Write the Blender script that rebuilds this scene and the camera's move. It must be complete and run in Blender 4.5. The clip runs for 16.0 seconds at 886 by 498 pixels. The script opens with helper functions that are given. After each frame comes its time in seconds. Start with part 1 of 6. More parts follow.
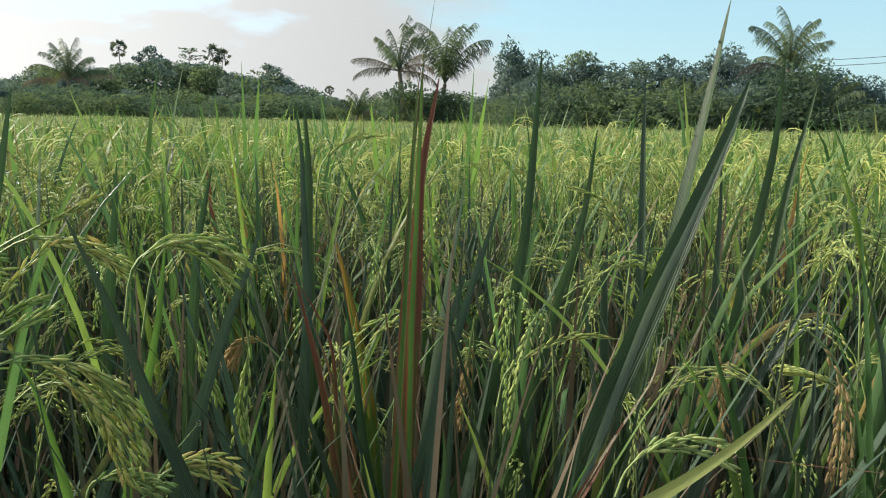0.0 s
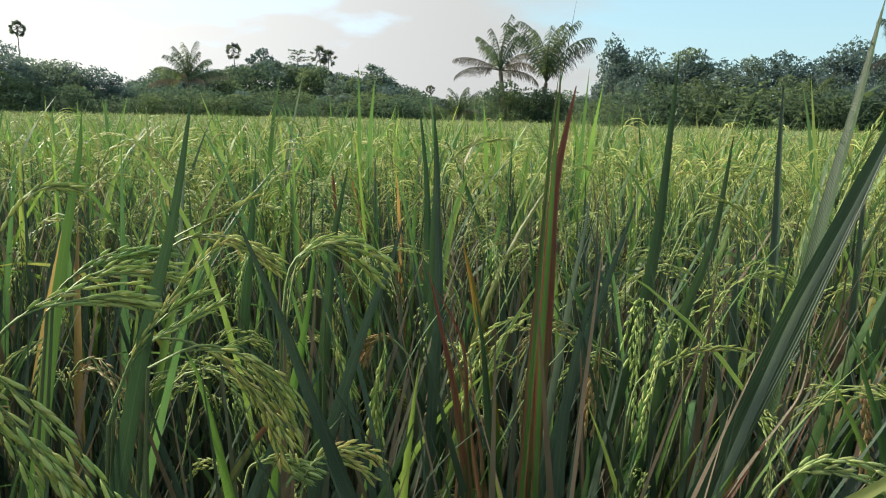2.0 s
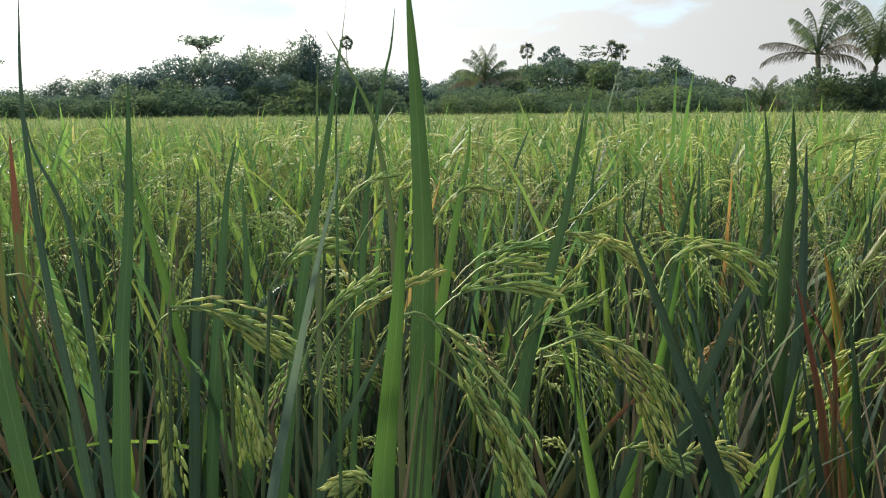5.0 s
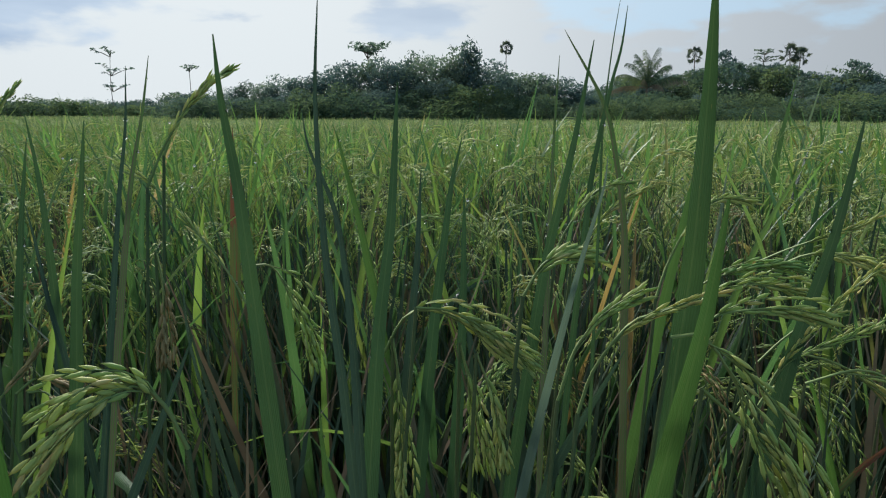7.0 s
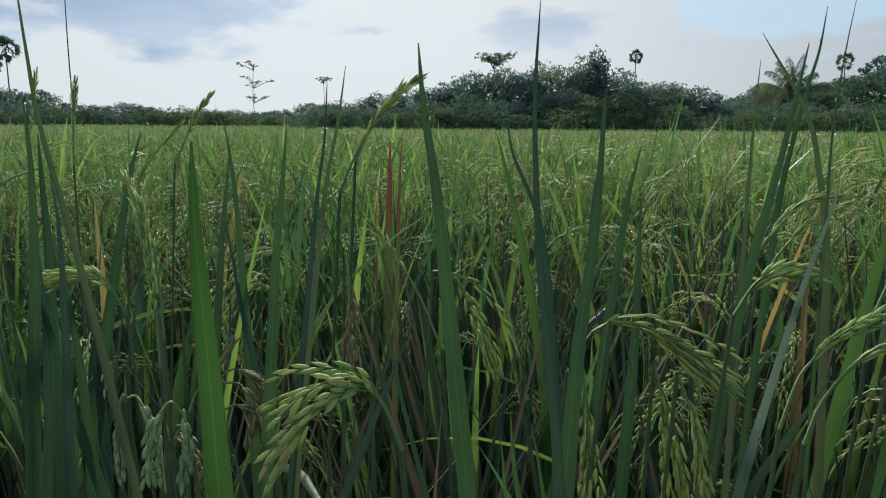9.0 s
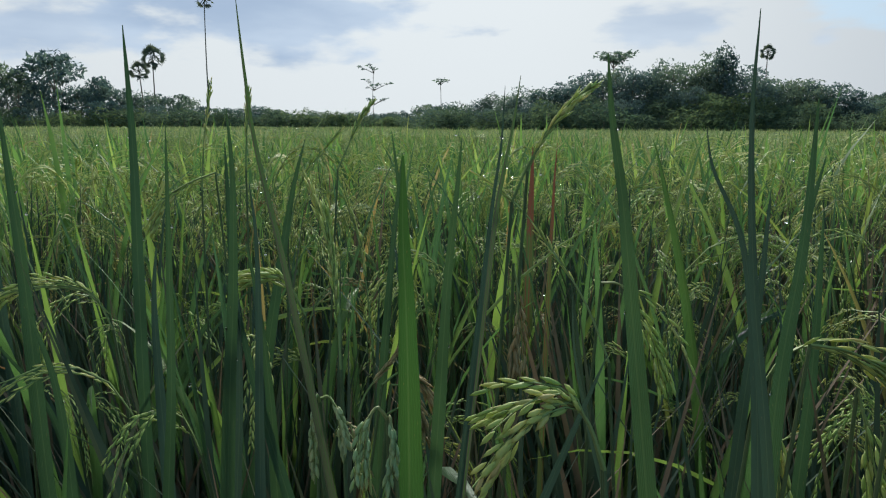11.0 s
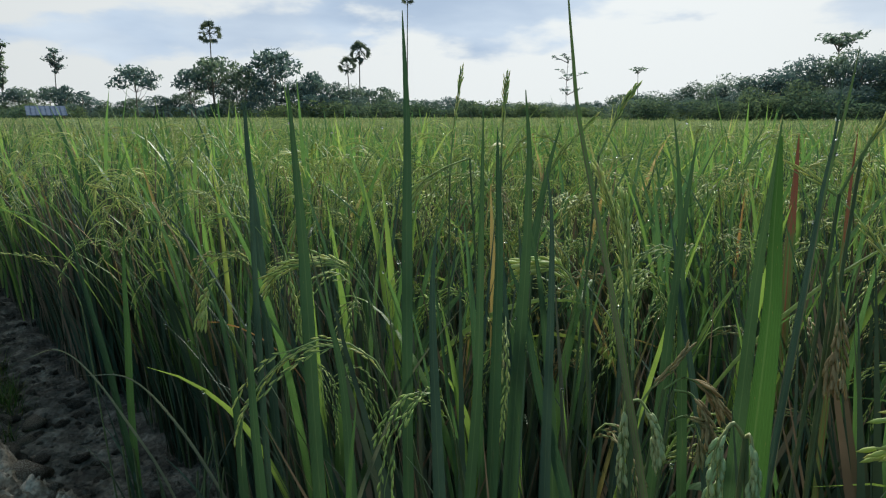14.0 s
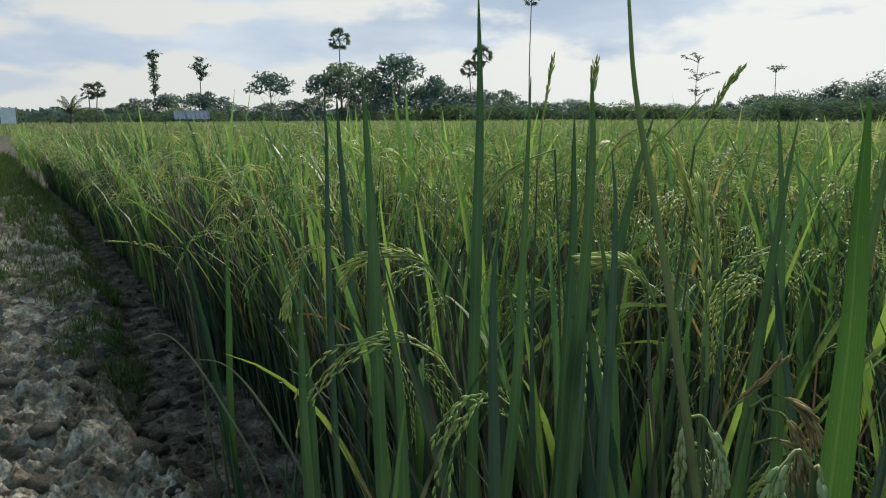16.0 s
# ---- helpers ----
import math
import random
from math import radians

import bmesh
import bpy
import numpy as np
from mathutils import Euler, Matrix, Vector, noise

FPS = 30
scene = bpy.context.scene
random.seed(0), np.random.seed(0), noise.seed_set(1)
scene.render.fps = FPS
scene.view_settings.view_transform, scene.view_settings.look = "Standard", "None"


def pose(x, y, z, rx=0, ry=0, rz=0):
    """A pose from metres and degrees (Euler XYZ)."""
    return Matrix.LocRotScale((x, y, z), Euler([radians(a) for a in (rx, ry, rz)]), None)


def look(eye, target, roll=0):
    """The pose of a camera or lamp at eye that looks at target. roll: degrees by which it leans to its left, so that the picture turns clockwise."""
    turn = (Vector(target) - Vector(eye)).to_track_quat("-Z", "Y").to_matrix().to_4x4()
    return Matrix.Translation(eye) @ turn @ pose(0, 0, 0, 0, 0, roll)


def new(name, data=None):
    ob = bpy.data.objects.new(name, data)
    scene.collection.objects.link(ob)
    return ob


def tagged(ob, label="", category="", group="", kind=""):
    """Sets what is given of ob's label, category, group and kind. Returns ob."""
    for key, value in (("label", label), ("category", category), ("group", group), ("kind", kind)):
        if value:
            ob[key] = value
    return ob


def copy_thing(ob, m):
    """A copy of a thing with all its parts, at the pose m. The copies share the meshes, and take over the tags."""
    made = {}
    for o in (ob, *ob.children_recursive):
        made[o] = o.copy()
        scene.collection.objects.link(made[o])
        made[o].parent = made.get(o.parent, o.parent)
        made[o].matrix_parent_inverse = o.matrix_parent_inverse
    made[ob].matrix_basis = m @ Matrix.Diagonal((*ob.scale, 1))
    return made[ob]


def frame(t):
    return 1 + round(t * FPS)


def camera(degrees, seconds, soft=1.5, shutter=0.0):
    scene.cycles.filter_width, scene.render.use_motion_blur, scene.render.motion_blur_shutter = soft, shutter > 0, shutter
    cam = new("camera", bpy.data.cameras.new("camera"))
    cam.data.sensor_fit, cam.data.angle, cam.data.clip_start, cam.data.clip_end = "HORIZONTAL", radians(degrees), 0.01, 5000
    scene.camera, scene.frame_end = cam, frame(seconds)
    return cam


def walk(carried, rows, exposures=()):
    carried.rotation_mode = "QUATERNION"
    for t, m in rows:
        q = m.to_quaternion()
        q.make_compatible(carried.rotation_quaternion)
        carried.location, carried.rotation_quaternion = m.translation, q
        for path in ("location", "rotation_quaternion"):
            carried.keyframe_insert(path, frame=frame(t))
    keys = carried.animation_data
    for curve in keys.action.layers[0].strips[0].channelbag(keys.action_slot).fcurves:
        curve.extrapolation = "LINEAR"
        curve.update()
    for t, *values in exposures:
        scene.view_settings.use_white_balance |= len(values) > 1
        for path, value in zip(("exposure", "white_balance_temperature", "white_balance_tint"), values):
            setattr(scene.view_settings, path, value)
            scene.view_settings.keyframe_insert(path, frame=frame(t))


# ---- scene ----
cam = camera(64.5, 16.0, soft=1.15)
# seconds, eye, target, roll
PATH = [
    (0, (0.0001, 0.0001, 0.7201), (0.0000, 0.9832, 0.5373), 1.12),
    (0.5, (-0.0070, 0.0009, 0.7208), (-0.0367, 0.9831, 0.5350), 0.93),
    (1, (-0.0142, -0.0026, 0.7205), (-0.0768, 0.9777, 0.5329), 0.99),
    (1.5, (-0.0223, -0.0060, 0.7222), (-0.1347, 0.9696, 0.5335), 1.22),
    (2, (-0.0254, -0.0091, 0.7246), (-0.1613, 0.9639, 0.5381), 1.15),
    (2.5, (-0.0276, -0.0113, 0.7262), (-0.2041, 0.9531, 0.5295), 1.28),
    (3, (-0.0337, -0.0231, 0.7292), (-0.2836, 0.9255, 0.5352), 0.56),
    (3.5, (-0.0333, -0.0339, 0.7328), (-0.3320, 0.9010, 0.5408), 0.35),
    (4, (-0.0375, -0.0442, 0.7323), (-0.3901, 0.8699, 0.5323), -0.09),
    (4.5, (-0.0513, -0.0507, 0.7312), (-0.4845, 0.8281, 0.5313), -0.46),
    (5, (-0.0684, -0.0539, 0.7316), (-0.5743, 0.7866, 0.5376), -0.52),
    (5.2, (-0.0762, -0.0554, 0.7319), (-0.6076, 0.7695, 0.5390), -0.74),
    (7.3, (-0.1257, -0.0727, 0.7287), (-0.8168, 0.6266, 0.5461), 0.60),
    (7.5, (-0.1298, -0.0760, 0.7282), (-0.8324, 0.6127, 0.5494), 0.79),
    (8, (-0.1364, -0.0824, 0.7282), (-0.8692, 0.5740, 0.5487), 0.93),
    (8.5, (-0.1414, -0.0871, 0.7276), (-0.9011, 0.5350, 0.5384), 0.69),
    (9, (-0.1468, -0.0919, 0.7283), (-0.9356, 0.4977, 0.5540), 0.37),
    (11.5, (-0.1712, -0.1296, 0.7346), (-1.0637, 0.2837, 0.5535), 0.17),
    (12, (-0.1780, -0.1402, 0.7357), (-1.0887, 0.2298, 0.5522), 0.24),
    (12.5, (-0.1870, -0.1484, 0.7350), (-1.1108, 0.1895, 0.5551), 0.45),
    (13, (-0.1938, -0.1608, 0.7330), (-1.1328, 0.1304, 0.5499), 0.27),
    (13.5, (-0.1997, -0.1674, 0.7301), (-1.1518, 0.0734, 0.5419), -0.33),
    (14, (-0.2058, -0.1645, 0.7283), (-1.1659, 0.0437, 0.5415), -0.01),
    (14.5, (-0.2125, -0.1596, 0.7250), (-1.1804, 0.0052, 0.5353), 0.04),
    (15, (-0.2168, -0.1485, 0.7201), (-1.1904, -0.0184, 0.5323), -0.10),
    (15.5, (-0.2225, -0.1345, 0.7154), (-1.2000, -0.0474, 0.5234), -0.24),
    (16, (-0.2251, -0.1292, 0.7174), (-1.2073, -0.0859, 0.5346), -0.27),
]
EXPOSURES = [(0.0, 0.79, 6500, 11), (5.2, 0.84, 6500, 11), (7.3, 0.10, 5800, 9), (11.5, 0.14, 5850, 9.5), (13.5, 0.24, 5950, 9.5), (16.0, 0.22, 6250, 10)]
walk(cam, [(t, look(eye, target, roll)) for t, eye, target, roll in PATH], EXPOSURES)

# ---- light: bright broken overcast, low sun behind cloud to the front left ----
SUN_AZ, SUN_EL = 62.0, 30.0  # degrees to the left of +y, degrees up


def aim(az, el=0.0, d=1.0):
    """A point d metres off, at an azimuth to the left of +y and an elevation, in degrees."""
    a, e = radians(az), radians(el)
    return Vector((-math.sin(a) * math.cos(e), math.cos(a) * math.cos(e), math.sin(e))) * d


sun = new("sun", bpy.data.lights.new("sun", "SUN"))
sun.data.energy, sun.data.angle, sun.data.color = 5.0, radians(12), (1.0, 0.93, 0.80)
sun.matrix_world = look(aim(SUN_AZ, SUN_EL, 50), (0, 0, 0))

world = bpy.data.worlds.new("overcast_sky")
scene.world = world
world.use_nodes = True
wn, wl = world.node_tree.nodes, world.node_tree.links
wn.clear()


def wmath(op, a, b=None, c=None, clamp=False):
    n = wn.new("ShaderNodeMath")
    n.operation, n.use_clamp = op, clamp
    for i, v in enumerate((a, b, c)):
        if v is None:
            continue
        if isinstance(v, (int, float)):
            n.inputs[i].default_value = v
        else:
            wl.new(v, n.inputs[i])
    return n.outputs[0]


def wmix(fac, a, b):
    n = wn.new("ShaderNodeMix")
    n.data_type = "RGBA"
    for sock, v in ((n.inputs[0], fac), (n.inputs[6], a), (n.inputs[7], b)):
        if isinstance(v, tuple):
            sock.default_value = (*v, 1)
        elif isinstance(v, (int, float)):
            sock.default_value = v
        else:
            wl.new(v, sock)
    return n.outputs[2]


def wstep(v, lo, hi):
    n = wn.new("ShaderNodeMapRange")
    n.interpolation_type = "SMOOTHSTEP"
    wl.new(v, n.inputs[0])
    n.inputs[1].default_value, n.inputs[2].default_value = lo, hi
    return n.outputs[0]


wco = wn.new("ShaderNodeTexCoord").outputs["Generated"]
wsep = wn.new("ShaderNodeSeparateXYZ")
wl.new(wco, wsep.inputs[0])
az = wmath("DEGREES", wmath("ARCTAN2", wmath("MULTIPLY", wsep.outputs[0], -1.0), wsep.outputs[1]))
el = wmath("DEGREES", wmath("ARCSINE", wsep.outputs[2]))


def wnoise(scale, detail, stretch):
    m = wn.new("ShaderNodeMapping")
    m.inputs["Scale"].default_value = (1, 1, stretch)
    wl.new(wco, m.inputs[0])
    n = wn.new("ShaderNodeTexNoise")
    n.inputs["Scale"].default_value, n.inputs["Detail"].default_value = scale, detail
    wl.new(m.outputs[0], n.inputs["Vector"])
    return n.outputs[0]


puff = wnoise(9.0, 6.0, 3.0)
wisp = wnoise(3.0, 5.0, 4.0)
wob = wmath("MULTIPLY", wmath("SUBTRACT", puff, 0.5), 1.0)


def cloud(az0, el0, w, h):
    """A soft bank of cloud round a direction, ragged at its edge."""
    dx = wmath("DIVIDE", wmath("SUBTRACT", az, az0 * 1.013), w)
    dy = wmath("DIVIDE", wmath("SUBTRACT", el, el0), h)
    r = wmath("SQRT", wmath("ADD", wmath("MULTIPLY", dx, dx), wmath("MULTIPLY", dy, dy)))
    return wstep(wmath("ADD", r, wmath("MULTIPLY", wob, 3.0)), 1.2, 0.55)


nishita = wn.new("ShaderNodeTexSky")
nishita.sky_type, nishita.sun_disc = "NISHITA", False
nishita.sun_elevation, nishita.sun_rotation = radians(SUN_EL), radians(-SUN_AZ)
blue = wmix(0.55, wmix(1.0, (0, 0, 0), nishita.outputs[0]), (3.9, 6.7, 7.6))
blue_scaled = wn.new("ShaderNodeVectorMath")
blue_scaled.operation = "SCALE"
wl.new(blue, blue_scaled.inputs[0])
blue_scaled.inputs[3].default_value = 0.083
# white cloud veil, brighter towards the hidden sun
glow = wn.new("ShaderNodeVectorMath")
glow.operation = "DOT_PRODUCT"
wl.new(wco, glow.inputs[0])
glow.inputs[1].default_value = aim(SUN_AZ, SUN_EL)
gain = wmath("ADD", 0.60, wmath("MULTIPLY", wmath("POWER", wmath("MAXIMUM", glow.outputs["Value"], 0.0), 3.0), 0.21))
white = wn.new("ShaderNodeVectorMath")
white.operation = "SCALE"
wl.new(wmix(wstep(az, 14.0, 50.0), (0.975, 1.0, 0.985), (1.0, 1.0, 0.935)), white.inputs[0])
shade = wmath("ADD", 0.09, wmath("MULTIPLY", wstep(glow.outputs["Value"], -0.4, 0.35), 0.91))
thin = wmath("ADD", 0.63, wmath("MULTIPLY", wstep(az, 0.0, 56.0), 0.37))
wl.new(wmath("MULTIPLY", wmath("MULTIPLY", gain, shade), thin), white.inputs[3])
open_sky = wstep(wmath("ADD", wmath("ADD", az, wmath("MULTIPLY", wob, 16.0)), wmath("MULTIPLY", el, -0.9)), -1.0, -13.0)
back = wstep(wmath("ABSOLUTE", az), 178.0, 150.0)
sky = wmix(wmath("MULTIPLY", open_sky, back), white.outputs[0], blue_scaled.outputs[0])
grey = wmix(wstep(wisp, 0.3, 0.72), (0.37, 0.45, 0.55), (0.60, 0.665, 0.715))
for az0, el0, w, h, share in ((76, 8.2, 10.5, 3.0, 0.95), (92, 6.4, 9.5, 2.5, 0.85), (101, 5.3, 5.0, 1.7, 0.85), (114, 5.2, 5.5, 1.6, 0.9), (119, 2.6, 6.0, 0.8, 0.6), (104, 10.0, 12.0, 1.6, 0.8), (44.5, 7.4, 6.0, 1.4, 0.7), (34.5, 5.9, 1.6, 0.8, 0.5), (128, 8.5, 12.0, 2.5, 0.8)):
    sky = wmix(wmath("MULTIPLY", cloud(az0, el0, w, h), share), sky, grey)
sky = wmix(wmath("MULTIPLY", cloud(25, 10.2, 13.0, 4.2), 0.42), sky, (0.50, 0.74, 0.90))
bg = wn.new("ShaderNodeBackground")
wl.new(sky, bg.inputs[0])
wout = wn.new("ShaderNodeOutputWorld")
wl.new(bg.outputs[0], wout.inputs[0])

# ---- materials ----
def nodes_of(name):
    m = bpy.data.materials.new(name)
    m.use_nodes = True
    return m, m.node_tree.nodes, m.node_tree.links, m.node_tree.nodes["Principled BSDF"]


def ramp(nt, links, fac, stops):
    r = nt.new("ShaderNodeValToRGB")
    while len(r.color_ramp.elements) < len(stops):
        r.color_ramp.elements.new(0.5)
    for e, (p, c) in zip(r.color_ramp.elements, stops):
        e.position, e.color = p, (*c, 1)
    links.new(fac, r.inputs[0])
    return r.outputs[0]


def noise_of(nt, links, scale, detail=4.0, vec=None, stretch=None):
    n = nt.new("ShaderNodeTexNoise")
    n.inputs["Scale"].default_value, n.inputs["Detail"].default_value = scale, detail
    if vec is None:
        vec = nt.new("ShaderNodeTexCoord").outputs["Object"]
    if stretch:
        mp = nt.new("ShaderNodeMapping")
        mp.inputs["Scale"].default_value = stretch
        links.new(vec, mp.inputs[0])
        vec = mp.outputs[0]
    links.new(vec, n.inputs["Vector"])
    return n.outputs[0]


def mixed(nt, links, fac, a, b, mode="MIX"):
    n = nt.new("ShaderNodeMix")
    n.data_type, n.blend_type = "RGBA", mode
    for sock, v in ((n.inputs[0], fac), (n.inputs[6], a), (n.inputs[7], b)):
        if isinstance(v, tuple):
            sock.default_value = (*v, 1)
        elif isinstance(v, (int, float)):
            sock.default_value = v
        else:
            links.new(v, sock)
    return n.outputs[2]


def through_lit(m, nt, links, bsdf, colour, share, warm=(1.03, 1.06, 0.84)):
    """Lets light through thin leaves: part of the surface is translucent."""
    tr = nt.new("ShaderNodeBsdfTranslucent")
    links.new(mixed(nt, links, 1.0, colour, warm, "MULTIPLY"), tr.inputs[0])
    mx = nt.new("ShaderNodeMixShader")
    mx.inputs[0].default_value = share
    links.new(bsdf.outputs[0], mx.inputs[1])
    links.new(tr.outputs[0], mx.inputs[2])
    links.new(mx.outputs[0], nt["Material Output"].inputs[0])


GREENS = [(0.0, (0.052, 0.112, 0.054)), (0.25, (0.090, 0.178, 0.052)), (0.5, (0.076, 0.156, 0.064)), (0.72, (0.155, 0.255, 0.060)), (0.90, (0.225, 0.320, 0.072)), (0.97, (0.29, 0.25, 0.095)), (1.0, (0.30, 0.155, 0.065))]


def leaf_material(name, stops, near, share=0.34, rough=0.5, tip=None, streak=None, edge=None, spec=0.35):
    m, nt, links, b = nodes_of(name)
    info = nt.new("ShaderNodeObjectInfo").outputs["Random"] if near else nt.new("ShaderNodeNewGeometry").outputs["Random Per Island"]
    col = ramp(nt, links, info, stops)
    patch = noise_of(nt, links, 14.0, 5.0)
    col = mixed(nt, links, 0.55, col, ramp(nt, links, patch, [(0.3, (0.55, 0.6, 0.55)), (0.5, (1, 1, 1)), (0.75, (1.35, 1.25, 0.95))]), "MULTIPLY")
    if near:
        uv = nt.new("ShaderNodeUVMap").outputs[0]
        sp = nt.new("ShaderNodeSeparateXYZ")
        links.new(uv, sp.inputs[0])
        veins = nt.new("ShaderNodeTexWave")
        veins.inputs["Scale"].default_value, veins.inputs["Distortion"].default_value = 3.2, 0.4
        links.new(uv, veins.inputs["Vector"])
        col = mixed(nt, links, 0.22, col, ramp(nt, links, veins.outputs["Fac"], [(0, (0.72, 0.76, 0.7)), (1, (1.2, 1.18, 1.1))]), "MULTIPLY")
        rib = ramp(nt, links, sp.outputs[0], [(0.44, (0, 0, 0)), (0.5, (1, 1, 1)), (0.56, (0, 0, 0))])
        col = mixed(nt, links, rib, col, mixed(nt, links, 0.13, col, (0.24, 0.30, 0.14)))
        spots = noise_of(nt, links, 60.0, 2.0, uv, (0.15, 1.0, 1.0))
        col = mixed(nt, links, ramp(nt, links, spots, [(0.68, (0, 0, 0)), (0.76, (0.5, 0.5, 0.5))]), col, (0.23, 0.17, 0.07))
        if tip:
            worn = nt.new("ShaderNodeMath")
            worn.operation = "MULTIPLY_ADD"
            links.new(sp.outputs[1], worn.inputs[0])
            worn.inputs[1].default_value = 0.5
            links.new(noise_of(nt, links, 5.0, 3.0, uv, (1.2, 2.0, 1.0)), worn.inputs[2])
            col = mixed(nt, links, ramp(nt, links, worn.outputs[0], tip[1]), col, tip[0])
        if streak:
            st = noise_of(nt, links, 3.0, 3.0, uv, (2.4, 0.35, 1.0))
            col = mixed(nt, links, ramp(nt, links, st, [(0.46, (0, 0, 0)), (0.54, (1, 1, 1))]), col, streak)
        if edge:
            off = nt.new("ShaderNodeMath")
            off.operation = "ADD"
            links.new(sp.outputs[0], off.inputs[0])
            links.new(noise_of(nt, links, 6.0, 3.0, uv, (0.3, 1.5, 1.0)), off.inputs[1])
            col = mixed(nt, links, ramp(nt, links, off.outputs[0], [(0.62, (1, 1, 1)), (0.74, (0, 0, 0)), (1.0, (0, 0, 0))]), col, edge)
            col = mixed(nt, links, ramp(nt, links, sp.outputs[0], [(0.86, (0, 0, 0)), (0.93, (1, 1, 1))]), col, edge)
        bump = nt.new("ShaderNodeBump")
        bump.inputs["Strength"].default_value, bump.inputs["Distance"].default_value = 0.35, 0.002
        links.new(veins.outputs["Fac"], bump.inputs["Height"])
        links.new(bump.outputs[0], b.inputs["Normal"])
    links.new(col, b.inputs["Base Color"])
    b.inputs["Roughness"].default_value = rough
    b.inputs["Specular IOR Level"].default_value = spec
    through_lit(m, nt, links, b, col, share)
    return m


TIP = ((0.36, 0.24, 0.08), [(1.0, (0, 0, 0)), (1.08, (0.8, 0.8, 0.8))])
M_LEAF = leaf_material("rice_leaf", GREENS, True, share=0.42, rough=0.42, tip=TIP)
M_BRIGHT = leaf_material("rice_leaf_young", [(0, (0.050, 0.110, 0.034)), (1, (0.074, 0.145, 0.036))], True, share=0.32)
M_YOUNG = leaf_material("rice_leaf_light", [(0, (0.105, 0.215, 0.042)), (1, (0.125, 0.235, 0.045))], True, share=0.36)
M_LIME = leaf_material("rice_leaf_yellowish", [(0, (0.22, 0.26, 0.075)), (1, (0.25, 0.29, 0.085))], True, share=0.34)
M_GREEN = leaf_material("rice_leaf_green", [(0, (0.031, 0.070, 0.034)), (1, (0.046, 0.092, 0.036))], True, share=0.30)
M_FRESH = leaf_material("rice_leaf_fresh", [(0, (0.036, 0.090, 0.024)), (1, (0.042, 0.098, 0.026))], True, share=0.38, spec=0.12)
M_BLUE = leaf_material("rice_leaf_bluish", [(0, (0.034, 0.066, 0.048)), (1, (0.047, 0.084, 0.055))], True, rough=0.45, share=0.2)
M_PALE = leaf_material("rice_leaf_pale", [(0, (0.11, 0.16, 0.13)), (1, (0.15, 0.20, 0.15))], True, share=0.3)
M_PURPLE = leaf_material("rice_leaf_purplish", [(0, (0.075, 0.070, 0.062)), (1, (0.10, 0.085, 0.06))], True, streak=(0.06, 0.12, 0.035), share=0.3)
M_RED = leaf_material("rice_leaf_scorched", [(0, (0.055, 0.115, 0.035)), (1, (0.085, 0.12, 0.04))], True, share=0.26, tip=((0.155, 0.056, 0.036), [(0.62, (0, 0, 0)), (0.80, (1, 1, 1))]))
M_REDEDGE = leaf_material("rice_leaf_red_streaked", [(0, (0.06, 0.15, 0.035)), (1, (0.08, 0.17, 0.035))], True, edge=(0.17, 0.060, 0.035), share=0.3)
M_ORANGE = leaf_material("rice_leaf_yellowing", [(0, (0.06, 0.13, 0.03)), (1, (0.08, 0.15, 0.03))], True, share=0.42, tip=((0.30, 0.165, 0.035), [(0.78, (0, 0, 0)), (0.96, (1, 1, 1))]))
M_DULL = leaf_material("rice_leaf_dull", [(0, (0.13, 0.15, 0.10)), (1, (0.17, 0.18, 0.13))], True, share=0.2)
M_DEAD = leaf_material("rice_leaf_dead", [(0, (0.24, 0.11, 0.065)), (1, (0.31, 0.17, 0.10))], True, share=0.3)
M_STRAW = leaf_material("rice_leaf_straw", [(0, (0.34, 0.28, 0.17)), (1, (0.40, 0.34, 0.24))], True, share=0.3)
# far rice leaves: haze of distance mixed into the greens, paler and greyer
HAZED_GREENS = [(0.0, (0.09, 0.145, 0.07)), (0.25, (0.225, 0.275, 0.130)), (0.5, (0.14, 0.195, 0.105)), (0.75, (0.31, 0.345, 0.160)), (0.95, (0.40, 0.40, 0.21)), (1.0, (0.40, 0.33, 0.17))]
M_HAZED_LEAF = leaf_material("field_leaf_hazed", HAZED_GREENS, False, rough=0.7, spec=0.12)
M_MID_LEAF = leaf_material("field_leaf_green", [(0.0, (0.055, 0.120, 0.050)), (0.25, (0.135, 0.245, 0.066)), (0.5, (0.078, 0.165, 0.062)), (0.75, (0.18, 0.30, 0.075)), (0.94, (0.30, 0.38, 0.11)), (1.0, (0.38, 0.28, 0.15))], False, share=0.46, rough=0.48, spec=0.3)

# low blades: shade put into the dark greens; the browns are dead leaf
M_SHADED_LEAF = leaf_material("lower_leaf_shaded", [(0, (0.044, 0.074, 0.056)), (0.45, (0.060, 0.094, 0.062)), (0.66, (0.085, 0.096, 0.064)), (0.8, (0.14, 0.115, 0.082)), (1, (0.21, 0.15, 0.11))], False, rough=0.7, share=0.1, spec=0.15)


